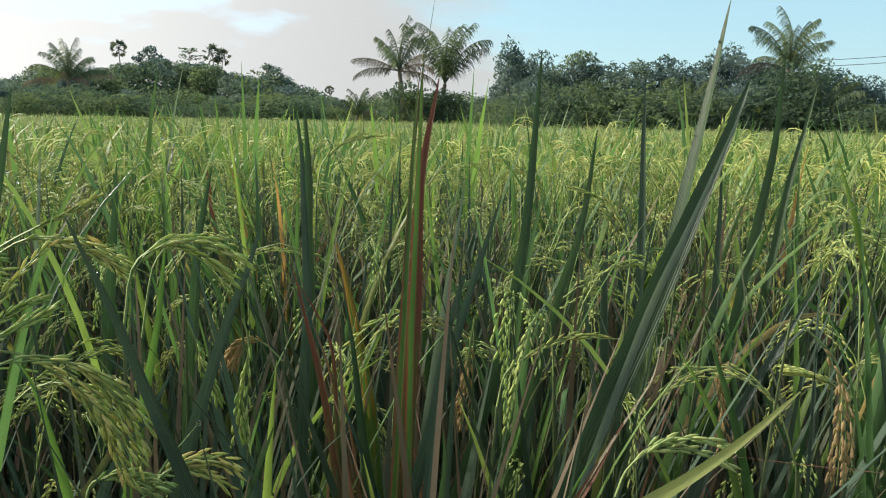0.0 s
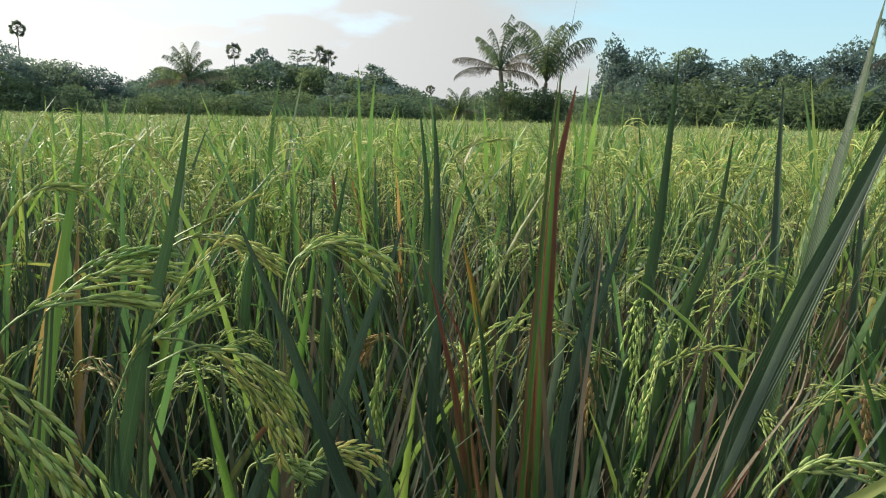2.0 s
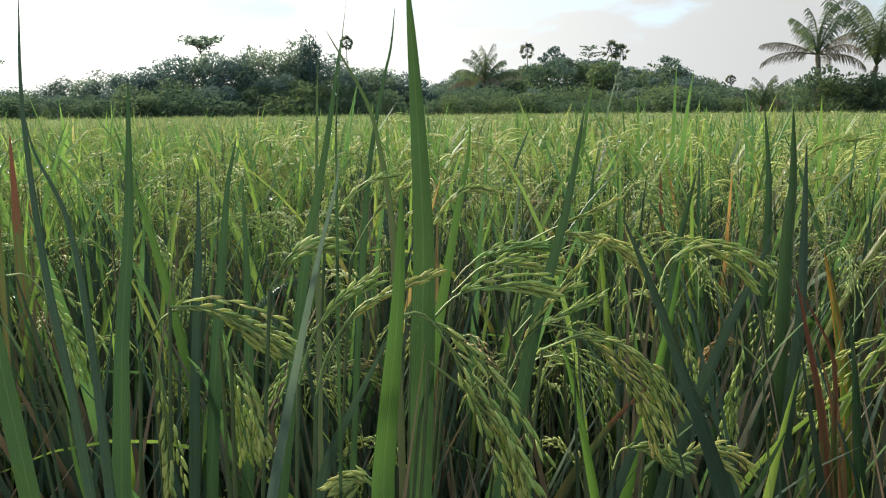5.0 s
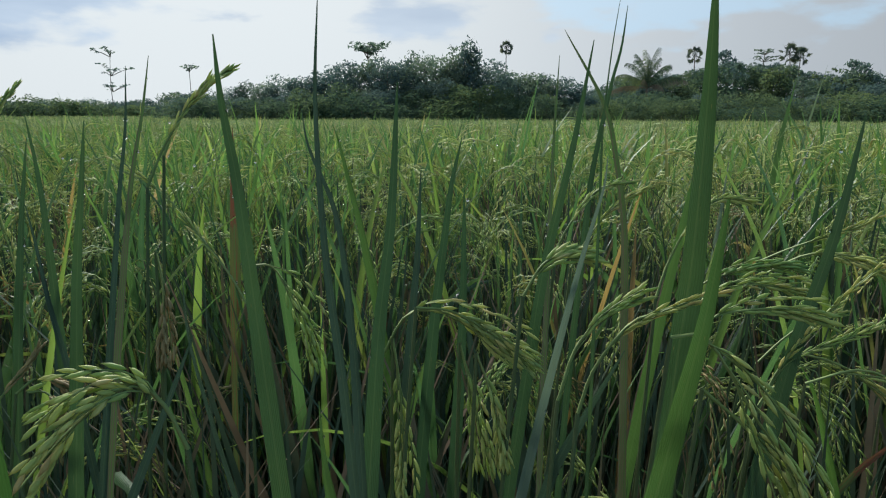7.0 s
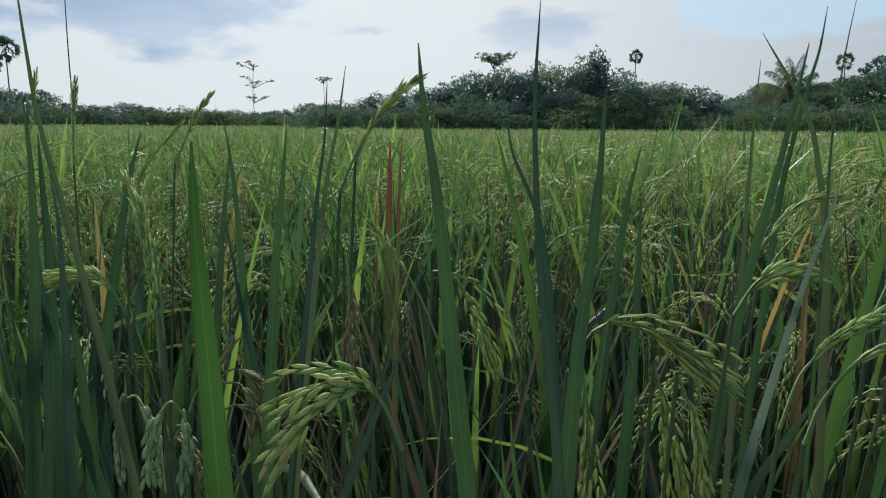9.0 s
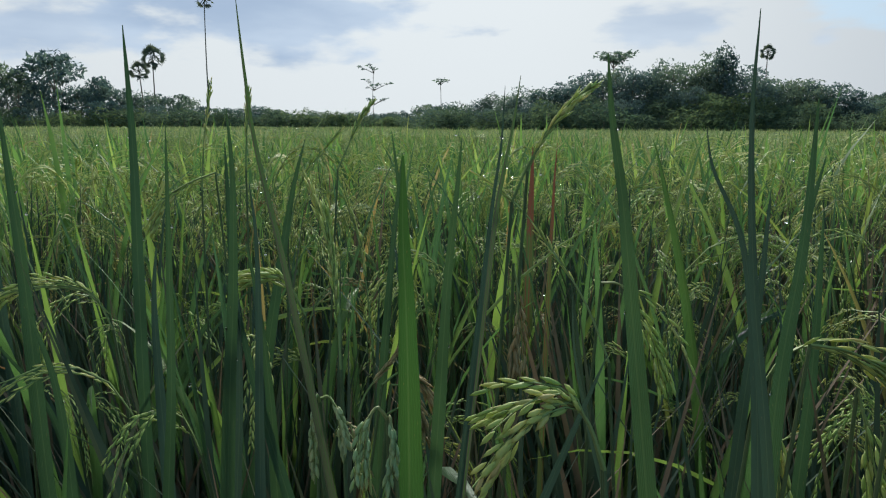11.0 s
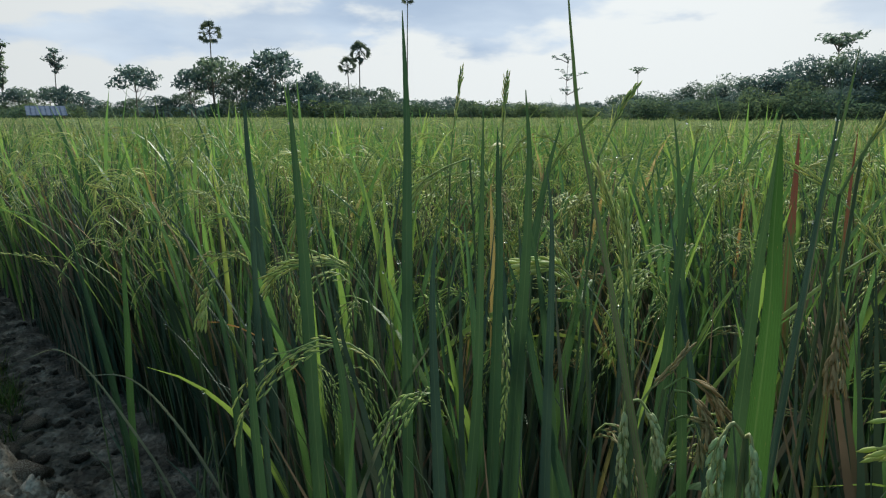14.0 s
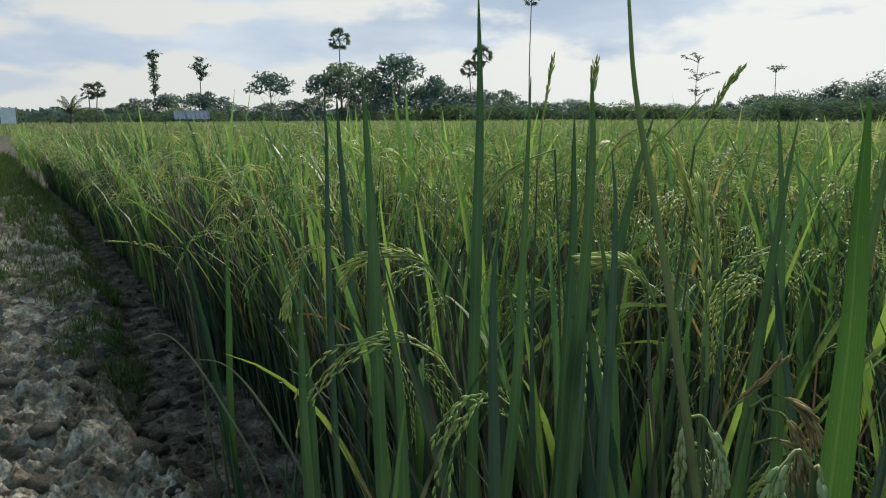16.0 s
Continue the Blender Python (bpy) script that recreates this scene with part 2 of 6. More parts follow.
def grain_material(name, stops, near):
    m, nt, links, b = nodes_of(name)
    geo = nt.new("ShaderNodeNewGeometry").outputs["Random Per Island"]
    col = ramp(nt, links, geo, stops)
    if near:
        tone = nt.new("ShaderNodeObjectInfo").outputs["Random"]
        col = mixed(nt, links, 0.8, col, ramp(nt, links, tone, [(0, (0.75, 0.92, 0.75)), (0.5, (1, 1, 1)), (0.9, (1.03, 1.0, 0.9)), (1, (1.08, 0.95, 0.85))]), "MULTIPLY")
        fuzz = noise_of(nt, links, 900.0, 2.0)
        bump = nt.new("ShaderNodeBump")
        bump.inputs["Strength"].default_value, bump.inputs["Distance"].default_value = 0.3, 0.0006
        links.new(fuzz, bump.inputs["Height"])
        links.new(bump.outputs[0], b.inputs["Normal"])
    links.new(col, b.inputs["Base Color"])
    b.inputs["Roughness"].default_value = 0.6
    b.inputs["Specular IOR Level"].default_value = 0.2
    through_lit(m, nt, links, b, col, 0.38)
    return m


GRAIN = [(0.0, (0.34, 0.42, 0.14)), (0.3, (0.45, 0.51, 0.18)), (0.6, (0.53, 0.56, 0.20)), (0.9, (0.60, 0.59, 0.24)), (1.0, (0.50, 0.42, 0.21))]
FIELD_GRAIN = [(0.0, (0.30, 0.39, 0.13)), (0.3, (0.41, 0.485, 0.16)), (0.6, (0.48, 0.53, 0.175)), (0.9, (0.55, 0.56, 0.20)), (1.0, (0.46, 0.39, 0.18))]
M_GRAIN = grain_material("rice_grain", GRAIN, True)
M_GRAIN_PALE = grain_material("rice_grain_pale", [(0, (0.30, 0.40, 0.16)), (0.5, (0.38, 0.46, 0.20)), (1, (0.45, 0.49, 0.20))], True)
M_GRAIN_MILKY = grain_material("rice_grain_milky", [(0, (0.34, 0.41, 0.23)), (0.5, (0.42, 0.48, 0.28)), (1, (0.47, 0.50, 0.27))], True)
M_GRAIN_TAN = grain_material("rice_grain_ripe", [(0, (0.29, 0.21, 0.11)), (0.5, (0.40, 0.30, 0.16)), (1, (0.48, 0.37, 0.20))], True)
M_FIELD_GRAIN = grain_material("field_grain", FIELD_GRAIN, False)
M_FAR_GRAIN = grain_material("field_grain_far", [(0.0, (0.26, 0.345, 0.115)), (0.4, (0.35, 0.425, 0.14)), (0.9, (0.43, 0.465, 0.17)), (1.0, (0.40, 0.35, 0.17))], False)


def plain(name, stops, scale, rough=0.8, bump=0.0, dist=0.01, detail=6.0, stretch=None, spec=0.15, fleck=0.28):
    m, nt, links, b = nodes_of(name)
    f = noise_of(nt, links, scale, detail, None, stretch)
    col = ramp(nt, links, f, stops)
    col = mixed(nt, links, 0.5, col, ramp(nt, links, noise_of(nt, links, scale * 7, 3.0), [(0.3, (1 - fleck,) * 3), (0.7, (1 + fleck * 0.9,) * 3)]), "MULTIPLY")
    links.new(col, b.inputs["Base Color"])
    b.inputs["Roughness"].default_value = rough
    b.inputs["Specular IOR Level"].default_value = spec
    if bump:
        bp = nt.new("ShaderNodeBump")
        bp.inputs["Strength"].default_value, bp.inputs["Distance"].default_value = bump, dist
        links.new(noise_of(nt, links, scale * 4, 8.0), bp.inputs["Height"])
        links.new(bp.outputs[0], b.inputs["Normal"])
    return m


M_CULM = plain("rice_culm", [(0.2, (0.055, 0.09, 0.045)), (0.55, (0.095, 0.125, 0.055)), (0.85, (0.17, 0.145, 0.08))], 9.0, 0.5, stretch=(1, 1, 0.2))
M_RACHIS = plain("ear_branch", [(0.2, (0.13, 0.19, 0.07)), (0.55, (0.19, 0.25, 0.09)), (0.85, (0.26, 0.26, 0.12))], 9.0, 0.6)
M_SOIL = plain("paddy_soil", [(0.36, (0.058, 0.055, 0.049)), (0.5, (0.104, 0.099, 0.086)), (0.66, (0.203, 0.189, 0.165))], 14.0, 1.0, 0.9, 0.02, spec=0.03, fleck=0.7)
M_CLAY = plain("bund_clay", [(0.34, (0.109, 0.088, 0.067)), (0.48, (0.219, 0.187, 0.145)), (0.64, (0.411, 0.382, 0.323))], 16.0, 0.95, 1.0, 0.014, fleck=0.9)
M_CANOPY = plain("canopy_under", [(0.3, (0.11, 0.145, 0.065)), (0.55, (0.16, 0.20, 0.085)), (0.8, (0.21, 0.245, 0.105))], 3.0, 1.0, 0.6, 0.03, spec=0.0)
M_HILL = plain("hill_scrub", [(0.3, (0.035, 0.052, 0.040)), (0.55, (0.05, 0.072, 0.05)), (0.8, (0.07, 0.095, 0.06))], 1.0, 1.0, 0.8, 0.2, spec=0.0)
M_BARK = plain("bark", [(0.3, (0.10, 0.085, 0.065)), (0.7, (0.22, 0.19, 0.155))], 6.0, 0.9, 0.6, 0.02, stretch=(1, 1, 0.3))
M_ROOF = plain("painted_sheet_roof", [(0.3, (0.075, 0.105, 0.165)), (0.7, (0.11, 0.145, 0.21))], 2.0, 0.8)
M_PANEL = plain("white_sheet", [(0.3, (0.66, 0.68, 0.72)), (0.7, (0.80, 0.81, 0.82))], 3.0, 0.6)
M_WOOD = plain("weathered_wood", [(0.3, (0.14, 0.11, 0.08)), (0.7, (0.25, 0.21, 0.17))], 8.0, 0.85)
M_WIRE = plain("black_cable", [(0.3, (0.02, 0.02, 0.02)), (0.7, (0.05, 0.05, 0.05))], 5.0, 0.6)


def foliage(name, stops, share=0.3):
    m, nt, links, b = nodes_of(name)
    col = ramp(nt, links, nt.new("ShaderNodeNewGeometry").outputs["Random Per Island"], stops)
    tone = nt.new("ShaderNodeObjectInfo").outputs["Random"]
    col = mixed(nt, links, 0.8, col, ramp(nt, links, tone, [(0, (0.65, 0.75, 0.8)), (0.5, (1, 1, 1)), (1, (1.35, 1.25, 0.85))]), "MULTIPLY")
    links.new(col, b.inputs["Base Color"])
    b.inputs["Roughness"].default_value = 0.9
    b.inputs["Specular IOR Level"].default_value = 0.04
    through_lit(m, nt, links, b, col, share)
    return m


# tree and shrub leaves: distance haze put into the colour, paler and bluer
M_HAZED_TREE = foliage("tree_leaf_hazed", [(0, (0.101, 0.144, 0.166)), (0.5, (0.122, 0.173, 0.180)), (1, (0.156, 0.206, 0.170))], 0.48)
M_HAZED_SHRUB = foliage("shrub_leaf_hazed", [(0, (0.070, 0.108, 0.091)), (0.5, (0.094, 0.137, 0.098)), (1, (0.138, 0.180, 0.102))], 0.48)
M_PALM = foliage("palm_leaflet", [(0, (0.06, 0.09, 0.07)), (0.6, (0.10, 0.14, 0.085)), (1, (0.18, 0.21, 0.10))], 0.4)
M_FANPALM = foliage("fan_palm_leaf", [(0, (0.06, 0.08, 0.075)), (1, (0.10, 0.12, 0.10))], 0.4)
M_DRYFROND = foliage("dry_frond", [(0, (0.12, 0.10, 0.085)), (1, (0.22, 0.19, 0.16))], 0.2)
M_GRASS = foliage("bund_grass", [(0, (0.04, 0.085, 0.025)), (0.6, (0.08, 0.13, 0.04)), (1, (0.18, 0.18, 0.09))], 0.35)
M_DEW, dn, dl, db = nodes_of("dew")
db.inputs["Transmission Weight"].default_value, db.inputs["Roughness"].default_value, db.inputs["IOR"].default_value = 1.0, 0.02, 1.33

# ---- building tools ----
RNG = np.random.default_rng(7)
EDGE = Vector((-0.891, -0.454, 0.0))  # along the bund
FIELD = Vector((-0.454, 0.891, 0.0))  # from the bund into the field


def bend(u):
    """How far the bund swings out of its line, u metres along it."""
    return float(np.interp(u, [3.0, 5.5, 13, 18, 100], [0, -0.08, -0.62, -1.0, -7.0]))


def edge_at(u):
    """Where the rice begins, along FIELD."""
    return float(np.interp(u, [0.7, 1.4], [0.27, 0.37])) + bend(u)


MID = np.array([-0.11, -0.08])  # middle of the camera's small way


def mesh_of(name, V, F, mat, uv=None, smooth=True):
    """A mesh from arrays of vertices and triangles. mat: one material, or (materials, index of each triangle)."""
    V, F = np.asarray(V, np.float32), np.asarray(F, np.int32)
    me = bpy.data.meshes.new(name)
    me.vertices.add(len(V))
    me.vertices.foreach_set("co", V.ravel())
    me.loops.add(F.size)
    me.loops.foreach_set("vertex_index", F.ravel())
    me.polygons.add(len(F))
    me.polygons.foreach_set("loop_start", np.arange(0, F.size, 3, dtype=np.int32))
    me.polygons.foreach_set("use_smooth", np.full(len(F), smooth))
    mats, index = mat if isinstance(mat, tuple) else ((mat,), None)
    for m in mats:
        me.materials.append(m)
    if index is not None:
        me.polygons.foreach_set("material_index", np.asarray(index, np.int32))
    if uv is not None:
        me.uv_layers.new(name="UVMap").data.foreach_set("uv", np.asarray(uv, np.float32)[F.ravel()].ravel())
    me.update(calc_edges=True)
    me.validate()
    return me


def part(name, me, parent, label="", m=None):
    ob = new(name, me)
    ob.parent = parent
    if m is not None:
        ob.matrix_basis = m
    if label:
        tagged(ob, label)
    return ob


def joined(bits):
    """Several (V, F) in one."""
    Vs, Fs, n = [], [], 0
    for V, F in bits:
        Vs.append(V)
        Fs.append(np.asarray(F) + n)
        n += len(V)
    return np.vstack(Vs), np.vstack(Fs)


def unit(v):
    v = np.asarray(v, float)
    return v / np.maximum(np.linalg.norm(v, axis=-1, keepdims=True), 1e-9)


def bow(points, n):
    """A smooth curve through a few points (Catmull-Rom), as n points."""
    P = np.asarray(points, float)
    P = np.vstack([2 * P[0] - P[1], P, 2 * P[-1] - P[-2]])
    k = len(P) - 3
    out = []
    for s in np.linspace(0, k - 1e-6, n):
        i, u = int(s), s - int(s)
        a, b, c, d = P[i : i + 4]
        out.append(0.5 * (2 * b + (c - a) * u + (2 * a - 5 * b + 4 * c - d) * u**2 + (3 * b - a - 3 * c + d) * u**3))
    return np.array(out)


def tube(C, R, k=5):
    """A tapered tube along a curve."""
    C, R = np.asarray(C, float), np.broadcast_to(R, len(C))
    Tn = unit(np.gradient(C, axis=0))
    ref = np.array([0.31, 0.95, 0.05])
    a = unit(np.cross(Tn, ref))
    b = np.cross(Tn, a)
    ang = np.arange(k) * 2 * np.pi / k
    V = (C[:, None] + R[:, None, None] * (np.cos(ang)[None, :, None] * a[:, None] + np.sin(ang)[None, :, None] * b[:, None])).reshape(-1, 3)
    F = []
    for i in range(len(C) - 1):
        for j in range(k):
            p, q = i * k + j, i * k + (j + 1) % k
            F += [(p, q, q + k), (p, q + k, p + k)]
    return V, np.array(F)


def blade(C, W, side, fold=0.25, twist=0.0):
    """A grass blade along a curve: three points across, folded at the rib. Gives vertices, triangles, uv."""
    C = np.asarray(C, float)
    n = len(C)
    Tn = unit(np.gradient(C, axis=0))
    s = unit(np.broadcast_to(side, C.shape) - (Tn * side).sum(-1, keepdims=True) * Tn)
    up = np.cross(s, Tn)
    th = np.linspace(0, twist, n)[:, None]
    s, up = np.cos(th) * s + np.sin(th) * up, np.cos(th) * up - np.sin(th) * s
    W = np.asarray(W)[:, None] / 2
    V = np.stack([C - s * W + up * W * fold, C - up * W * fold * 0.3, C + s * W + up * W * fold], 1).reshape(-1, 3)
    v = np.linspace(0, 1, n)
    uv = np.stack([np.tile([0.0, 0.5, 1.0], n), np.repeat(v, 3)], -1)
    F = []
    for i in range(n - 1):
        for j in (0, 1):
            p = i * 3 + j
            F += [(p, p + 1, p + 4), (p, p + 4, p + 3)]
    return V, np.array(F), uv


def blade_width(n, w):
    s = np.linspace(0, 1, n)
    return w * (0.5 + 0.5 * np.minimum(1, s / 0.3)) * np.clip(1 - s**3.2, 0.02, 1) ** 0.9


def spindles(C, D, L, R, k, fine):
    """Rice grains: pointed bodies at C along D."""
    C, D = np.asarray(C, float), unit(D)
    n = len(C)
    L, R = np.broadcast_to(L, n)[:, None], np.broadcast_to(R, n)[:, None]
    a = unit(np.cross(D, [0.3, 0.5, 0.81]))
    b = np.cross(D, a)
    rows = ((-0.5, 0.0), (-0.22, 0.85), (0.15, 0.95), (0.5, 0.0)) if fine else ((-0.5, 0.0), (-0.05, 1.0), (0.5, 0.0))
    V, at = [], []
    for s, r in rows:
        at.append(len(V))
        if r == 0:
            V.append(C + D * L * s)
        else:
            for j in range(k):
                t = 2 * np.pi * j / k
                V.append(C + D * L * s + R * r * (np.cos(t) * a + np.sin(t) * b * 0.75))
    V = np.stack(V, 1)
    m = V.shape[1]
    F = []
    for j in range(k):
        j2 = (j + 1) % k
        F.append((0, at[1] + j2, at[1] + j))
        if fine:
            F += [(at[1] + j, at[1] + j2, at[2] + j2), (at[1] + j, at[2] + j2, at[2] + j)]
        F.append((m - 1, at[-2] + j, at[-2] + j2))
    F = (np.array(F)[None] + (np.arange(n) * m)[:, None, None]).reshape(-1, 3)
    return V.reshape(-1, 3), F


def strands(C, rng, count, length, spread, droop):
    """The side branches of an ear: each leaves the drooping axis, follows its bow and hangs a little clear of it."""
    C = np.asarray(C, float)
    n = len(C)
    Tn = unit(np.gradient(C, axis=0))
    size = np.linalg.norm(np.diff(C, axis=0), axis=1).sum()
    out = []
    for i in range(count):
        s = 0.02 + 0.66 * (i + rng.uniform(-0.3, 0.3)) / max(1, count - 1) if i else 0.34
        x = max(0.0, s) * (n - 1)
        j = min(int(x), n - 2)
        p, t = C[j] + (C[j + 1] - C[j]) * (x - j), Tn[j]
        w = rng.normal(size=3)
        w = unit(w - (w @ t) * t)
        ln = min(length * (1.2 - 0.45 * s) * rng.uniform(0.8, 1.2), max(0.012, (0.98 - s) * size))
        d = unit(t + w * rng.uniform(0.2, 0.7) * spread)
        q = [p]
        for e in range(1, 6):
            y = min(n - 1.001, x + e * ln / 5 / size * (n - 1))
            a = Tn[min(n - 1, int(y + 0.5))]
            d = unit(d * 1.0 + a * 0.75 + w * 0.09 * spread + [0, 0, -0.18 * droop])
            q.append(q[-1] + d * ln / 5)
        out.append(np.array(q))
    return out


def panicle_geo(C, rng, grains=80, glen=0.0088, k=5, fine=True, spread=1.0, branch=1.0, plump=0.135):
    """An ear of rice along a drooping curve: axis, side branches and grains. Gives the axis and branches, and the grains."""
    C = np.asarray(C, float)
    n = len(C)
    stems = [tube(C, np.linspace(0.0009, 0.0004, n), 3)]
    gc, gd = [], []
    per = 11 if fine else 8
    for q in strands(C, rng, max(3, round(grains / per)), per * glen * 0.60 * branch, spread, spread):
        stems.append(tube(q, np.linspace(0.0005, 0.0003, len(q)), 3))
        o = unit(np.cross(q[-1] - q[0], rng.normal(size=3)))
        for g in range(per):
            y = (0.16 + 0.84 * g / (per - 1)) * (len(q) - 1)
            a = min(int(y), len(q) - 2)
            c0, bt = q[a] + (q[a + 1] - q[a]) * (y - a), unit(q[a + 1] - q[a])
            o = unit(-o + rng.normal(0, 0.5, 3))
            o = unit(o - (o @ bt) * bt)
            gd.append(unit(bt + o * rng.uniform(0.06, 0.32)))
            gc.append(c0 + o * glen * plump * 0.95 + gd[-1] * glen * 0.3)
    m = len(gc)
    body = spindles(gc, gd, glen * rng.uniform(0.8, 1.12, m), glen * plump * rng.uniform(0.8, 1.12, m), k, fine)
    return joined(stems), body


def ear_strands(C, rng, count, length, width, rings, spread=1.0):
    """An ear seen from some metres off: knobbly strands of grain along its branches."""
    bits = []
    for q in strands(C, rng, count, length, spread, spread):
        R = np.where(np.arange(rings) % 2 == 1, 1.0, 0.62) * width * rng.uniform(0.8, 1.15, rings)
        R[0], R[-1] = width * 0.3, width * 0.15
        bits.append(tube(bow(q, rings), R, 3))
    return joined(bits)


def both(stem, body, mats):
    V, F = joined([stem, body])
    return V, F, (mats, np.r_[np.zeros(len(stem[1]), int), np.ones(len(body[1]), int)])


def arc(length, lean, bend, n, power=1.6):
    """A curve that starts near upright and bends over towards +x."""
    s = (np.arange(n - 1) + 0.5) / (n - 1)
    th = radians(lean) + radians(bend) * s**power
    step = length / (n - 1)
    return np.vstack([[0, 0, 0], np.cumsum(np.stack([np.sin(th), 0 * th, np.cos(th)], -1) * step, 0)])


def scattered(name, kinds, choice, place, turn, lean_to, scale, mats, smooth=True):
    """Many small meshes laid out as one object: kinds of (V, F, material index), each put at a place with a turn and scale."""
    Vs, Fs, Ms, n = [], [], [], 0
    for i, (V, F, mi) in enumerate(kinds):
        pick = np.where(choice == i)[0]
        if not len(pick):
            continue
        c, s = np.cos(turn[pick])[:, None], np.sin(turn[pick])[:, None]
        X = V[None] * scale[pick][:, None, None]
        x, y = X[..., 0] + lean_to[pick][:, None] * X[..., 2], X[..., 1]
        W = np.stack([c * x - s * y, s * x + c * y, X[..., 2]], -1) + place[pick][:, None]
        Vs.append(W.reshape(-1, 3))
        Fs.append((F[None] + (n + np.arange(len(pick)) * len(V))[:, None, None]).reshape(-1, 3))
        Ms.append(np.tile(mi, len(pick)))
        n += len(pick) * len(V)
    return new(name, mesh_of(name, np.vstack(Vs), np.vstack(Fs), (mats, np.concatenate(Ms)), smooth=smooth))

# ---- ground: paddy soil to the horizon, the bund with its clods ----
def lumps(x, y, scale, seed=0.0):
    return noise.fractal(Vector((x * scale, y * scale, seed)), 1.0, 2.0, 5)


def bank_at(u, w):
    """How far a place belongs to the bund (0 in the field, 1 on top): a heap of clods near by, lower and weedy beyond it."""
    edge = float(np.interp(u, [1.0, 1.5, 1.9, 2.2, 2.6, 3.2, 4.0], [0.23, 0.22, 0.16, 0.13, 0.18, 0.205, 0.21]))
    rise = min(1.0, max(0.0, (edge - w + 0.07 * lumps(u, w, 2.5, 9.0)) / 0.12))
    fall = min(1.0, max(0.0, (w + 2.2) / 0.5))
    return rise * rise * (3 - 2 * rise) * fall


def ground_height(u, w):
    """u along the bund, w into the field (metres)."""
    z = 0.012 * lumps(u, w, 6.0, 3.0) + (0.012 * lumps(u, w, 24.0, 5.0) if -1 < w < 1 else 0.0)
    w -= bend(u)
    bank = bank_at(u, w)
    if bank > 0:
        clods = 0.0
        for k, (f, a) in enumerate(((10.0, 0.030), (23.0, 0.019), (52.0, 0.009))):
            q = Vector((u * f + 0.5 * lumps(u, w, 9.0, k), w * f * 1.25 + 0.5 * lumps(u, w, 9.0, k + 7.0), k * 3.3))
            d, at = noise.voronoi(q)
            size = 0.55 + 0.45 * noise.cell(at[0] * 3.1)
            clods += a * size * (0.4 * math.sqrt(max(0.0, 1 - (d[0] / 0.72) ** 2)) + 0.75 * min(1.0, (d[1] - d[0]) * 3.2) + 0.5 * noise.noise(q * 2.3))
        high = float(np.interp(u, [2.0, 2.4, 3.0, 4.0], [0.105, 0.055, 0.06, 0.095]))
        rough = float(np.interp(u, [2.1, 2.5, 3.4, 5.0], [1.0, 0.45, 0.5, 0.8]))
        z += bank * (high + rough * (clods + 0.045 * lumps(u, w, 5.0, 1.0) + 0.016 * lumps(u, w, 45.0, 2.0)))
    return z


def sheet(us, ws, height):
    V = [tuple(EDGE * u + FIELD * w + Vector((0, 0, height(u, w)))) for w in ws for u in us]
    a, F = len(us), []
    for j in range(len(ws) - 1):
        for i in range(a - 1):
            p = j * a + i
            F += [(p, p + a + 1, p + 1), (p, p + a, p + a + 1)]
    return np.array(V), np.array(F)


us = np.r_[-3000, -900, -200, -60, -20, -8, -5, np.arange(-3.5, 1.05, 0.05), np.arange(1.05, 2.3, 0.006), np.arange(2.3, 3.2, 0.014), np.arange(3.2, 5.0, 0.03), np.arange(5.0, 9.0, 0.09), np.arange(9, 30, 0.8), 40, 60, 90, 200, 900, 3000]
ws = np.r_[-3000, -900, -200, -60, -20, -8, -4, np.arange(-2.8, -0.9, 0.08), np.arange(-0.9, -0.4, 0.03), np.arange(-0.4, -0.22, 0.016), np.arange(-0.22, 0.23, 0.006), np.arange(0.26, 0.44, 0.02), np.arange(0.5, 1.6, 0.15), 2, 4, 10, 30, 60, 120, 300, 900, 3000]
GV, GF = sheet(us, ws, ground_height)
fc = GV[GF].mean(1)
fu_, fw_ = fc @ np.array(EDGE), fc @ np.array(FIELD)
dry = np.array([bank_at(u, w - bend(u) + 0.03 * lumps(u, w, 30.0, 6.0)) > (0.35 if u < 2.2 or u > 3.6 else 0.35 + 2.2 * max(0.0, 0.45 - abs(lumps(u, w, 5.0, 7.0)))) for u, w in zip(fu_, fw_)])
ground = new("ground", mesh_of("ground", GV, GF, ((M_SOIL, M_CLAY), dry.astype(int))))
tagged(ground, "dark damp paddy soil beside a lumpy grey clay bund", "ground", kind="structure")


def ground_at(x, y):
    p = Vector((x, y, 0))
    return ground_height(p.dot(EDGE), p.dot(FIELD))

# ---- trees and far things ----
def leaf_cards(P, size, rng, flat=0.0, long=1.9):
    """Small pointed leaves at P, turned at random, each one triangle."""
    n = len(P)
    d = unit(rng.normal(size=(n, 3)) * [1, 1, 1 - flat])
    o = unit(np.cross(d, rng.normal(size=(n, 3))))
    s = size * rng.uniform(0.55, 1.3, (n, 1))
    V = np.stack([P - d * s * long * 0.4 - o * s / 2, P - d * s * long * 0.4 + o * s / 2, P + d * s * long * 0.6], 1).reshape(-1, 3)
    return V, np.arange(3 * n).reshape(-1, 3)


def crown_points(rng, lobes, per):
    """Points in the outer shells of several lobes (x, y, z, radius, flatness)."""
    out = []
    for x, y, z, r, fl in lobes:
        d = unit(rng.normal(size=(per, 3)))
        rad = r * rng.uniform(0.35, 1.0, (per, 1)) ** 0.45 * (1 + 0.28 * np.sin(d[:, :1] * 7 + x * 3) * np.cos(d[:, 1:2] * 6 + z))
        out.append(d * rad * [1, 1, fl] + [x, y, z])
    return np.vstack(out)


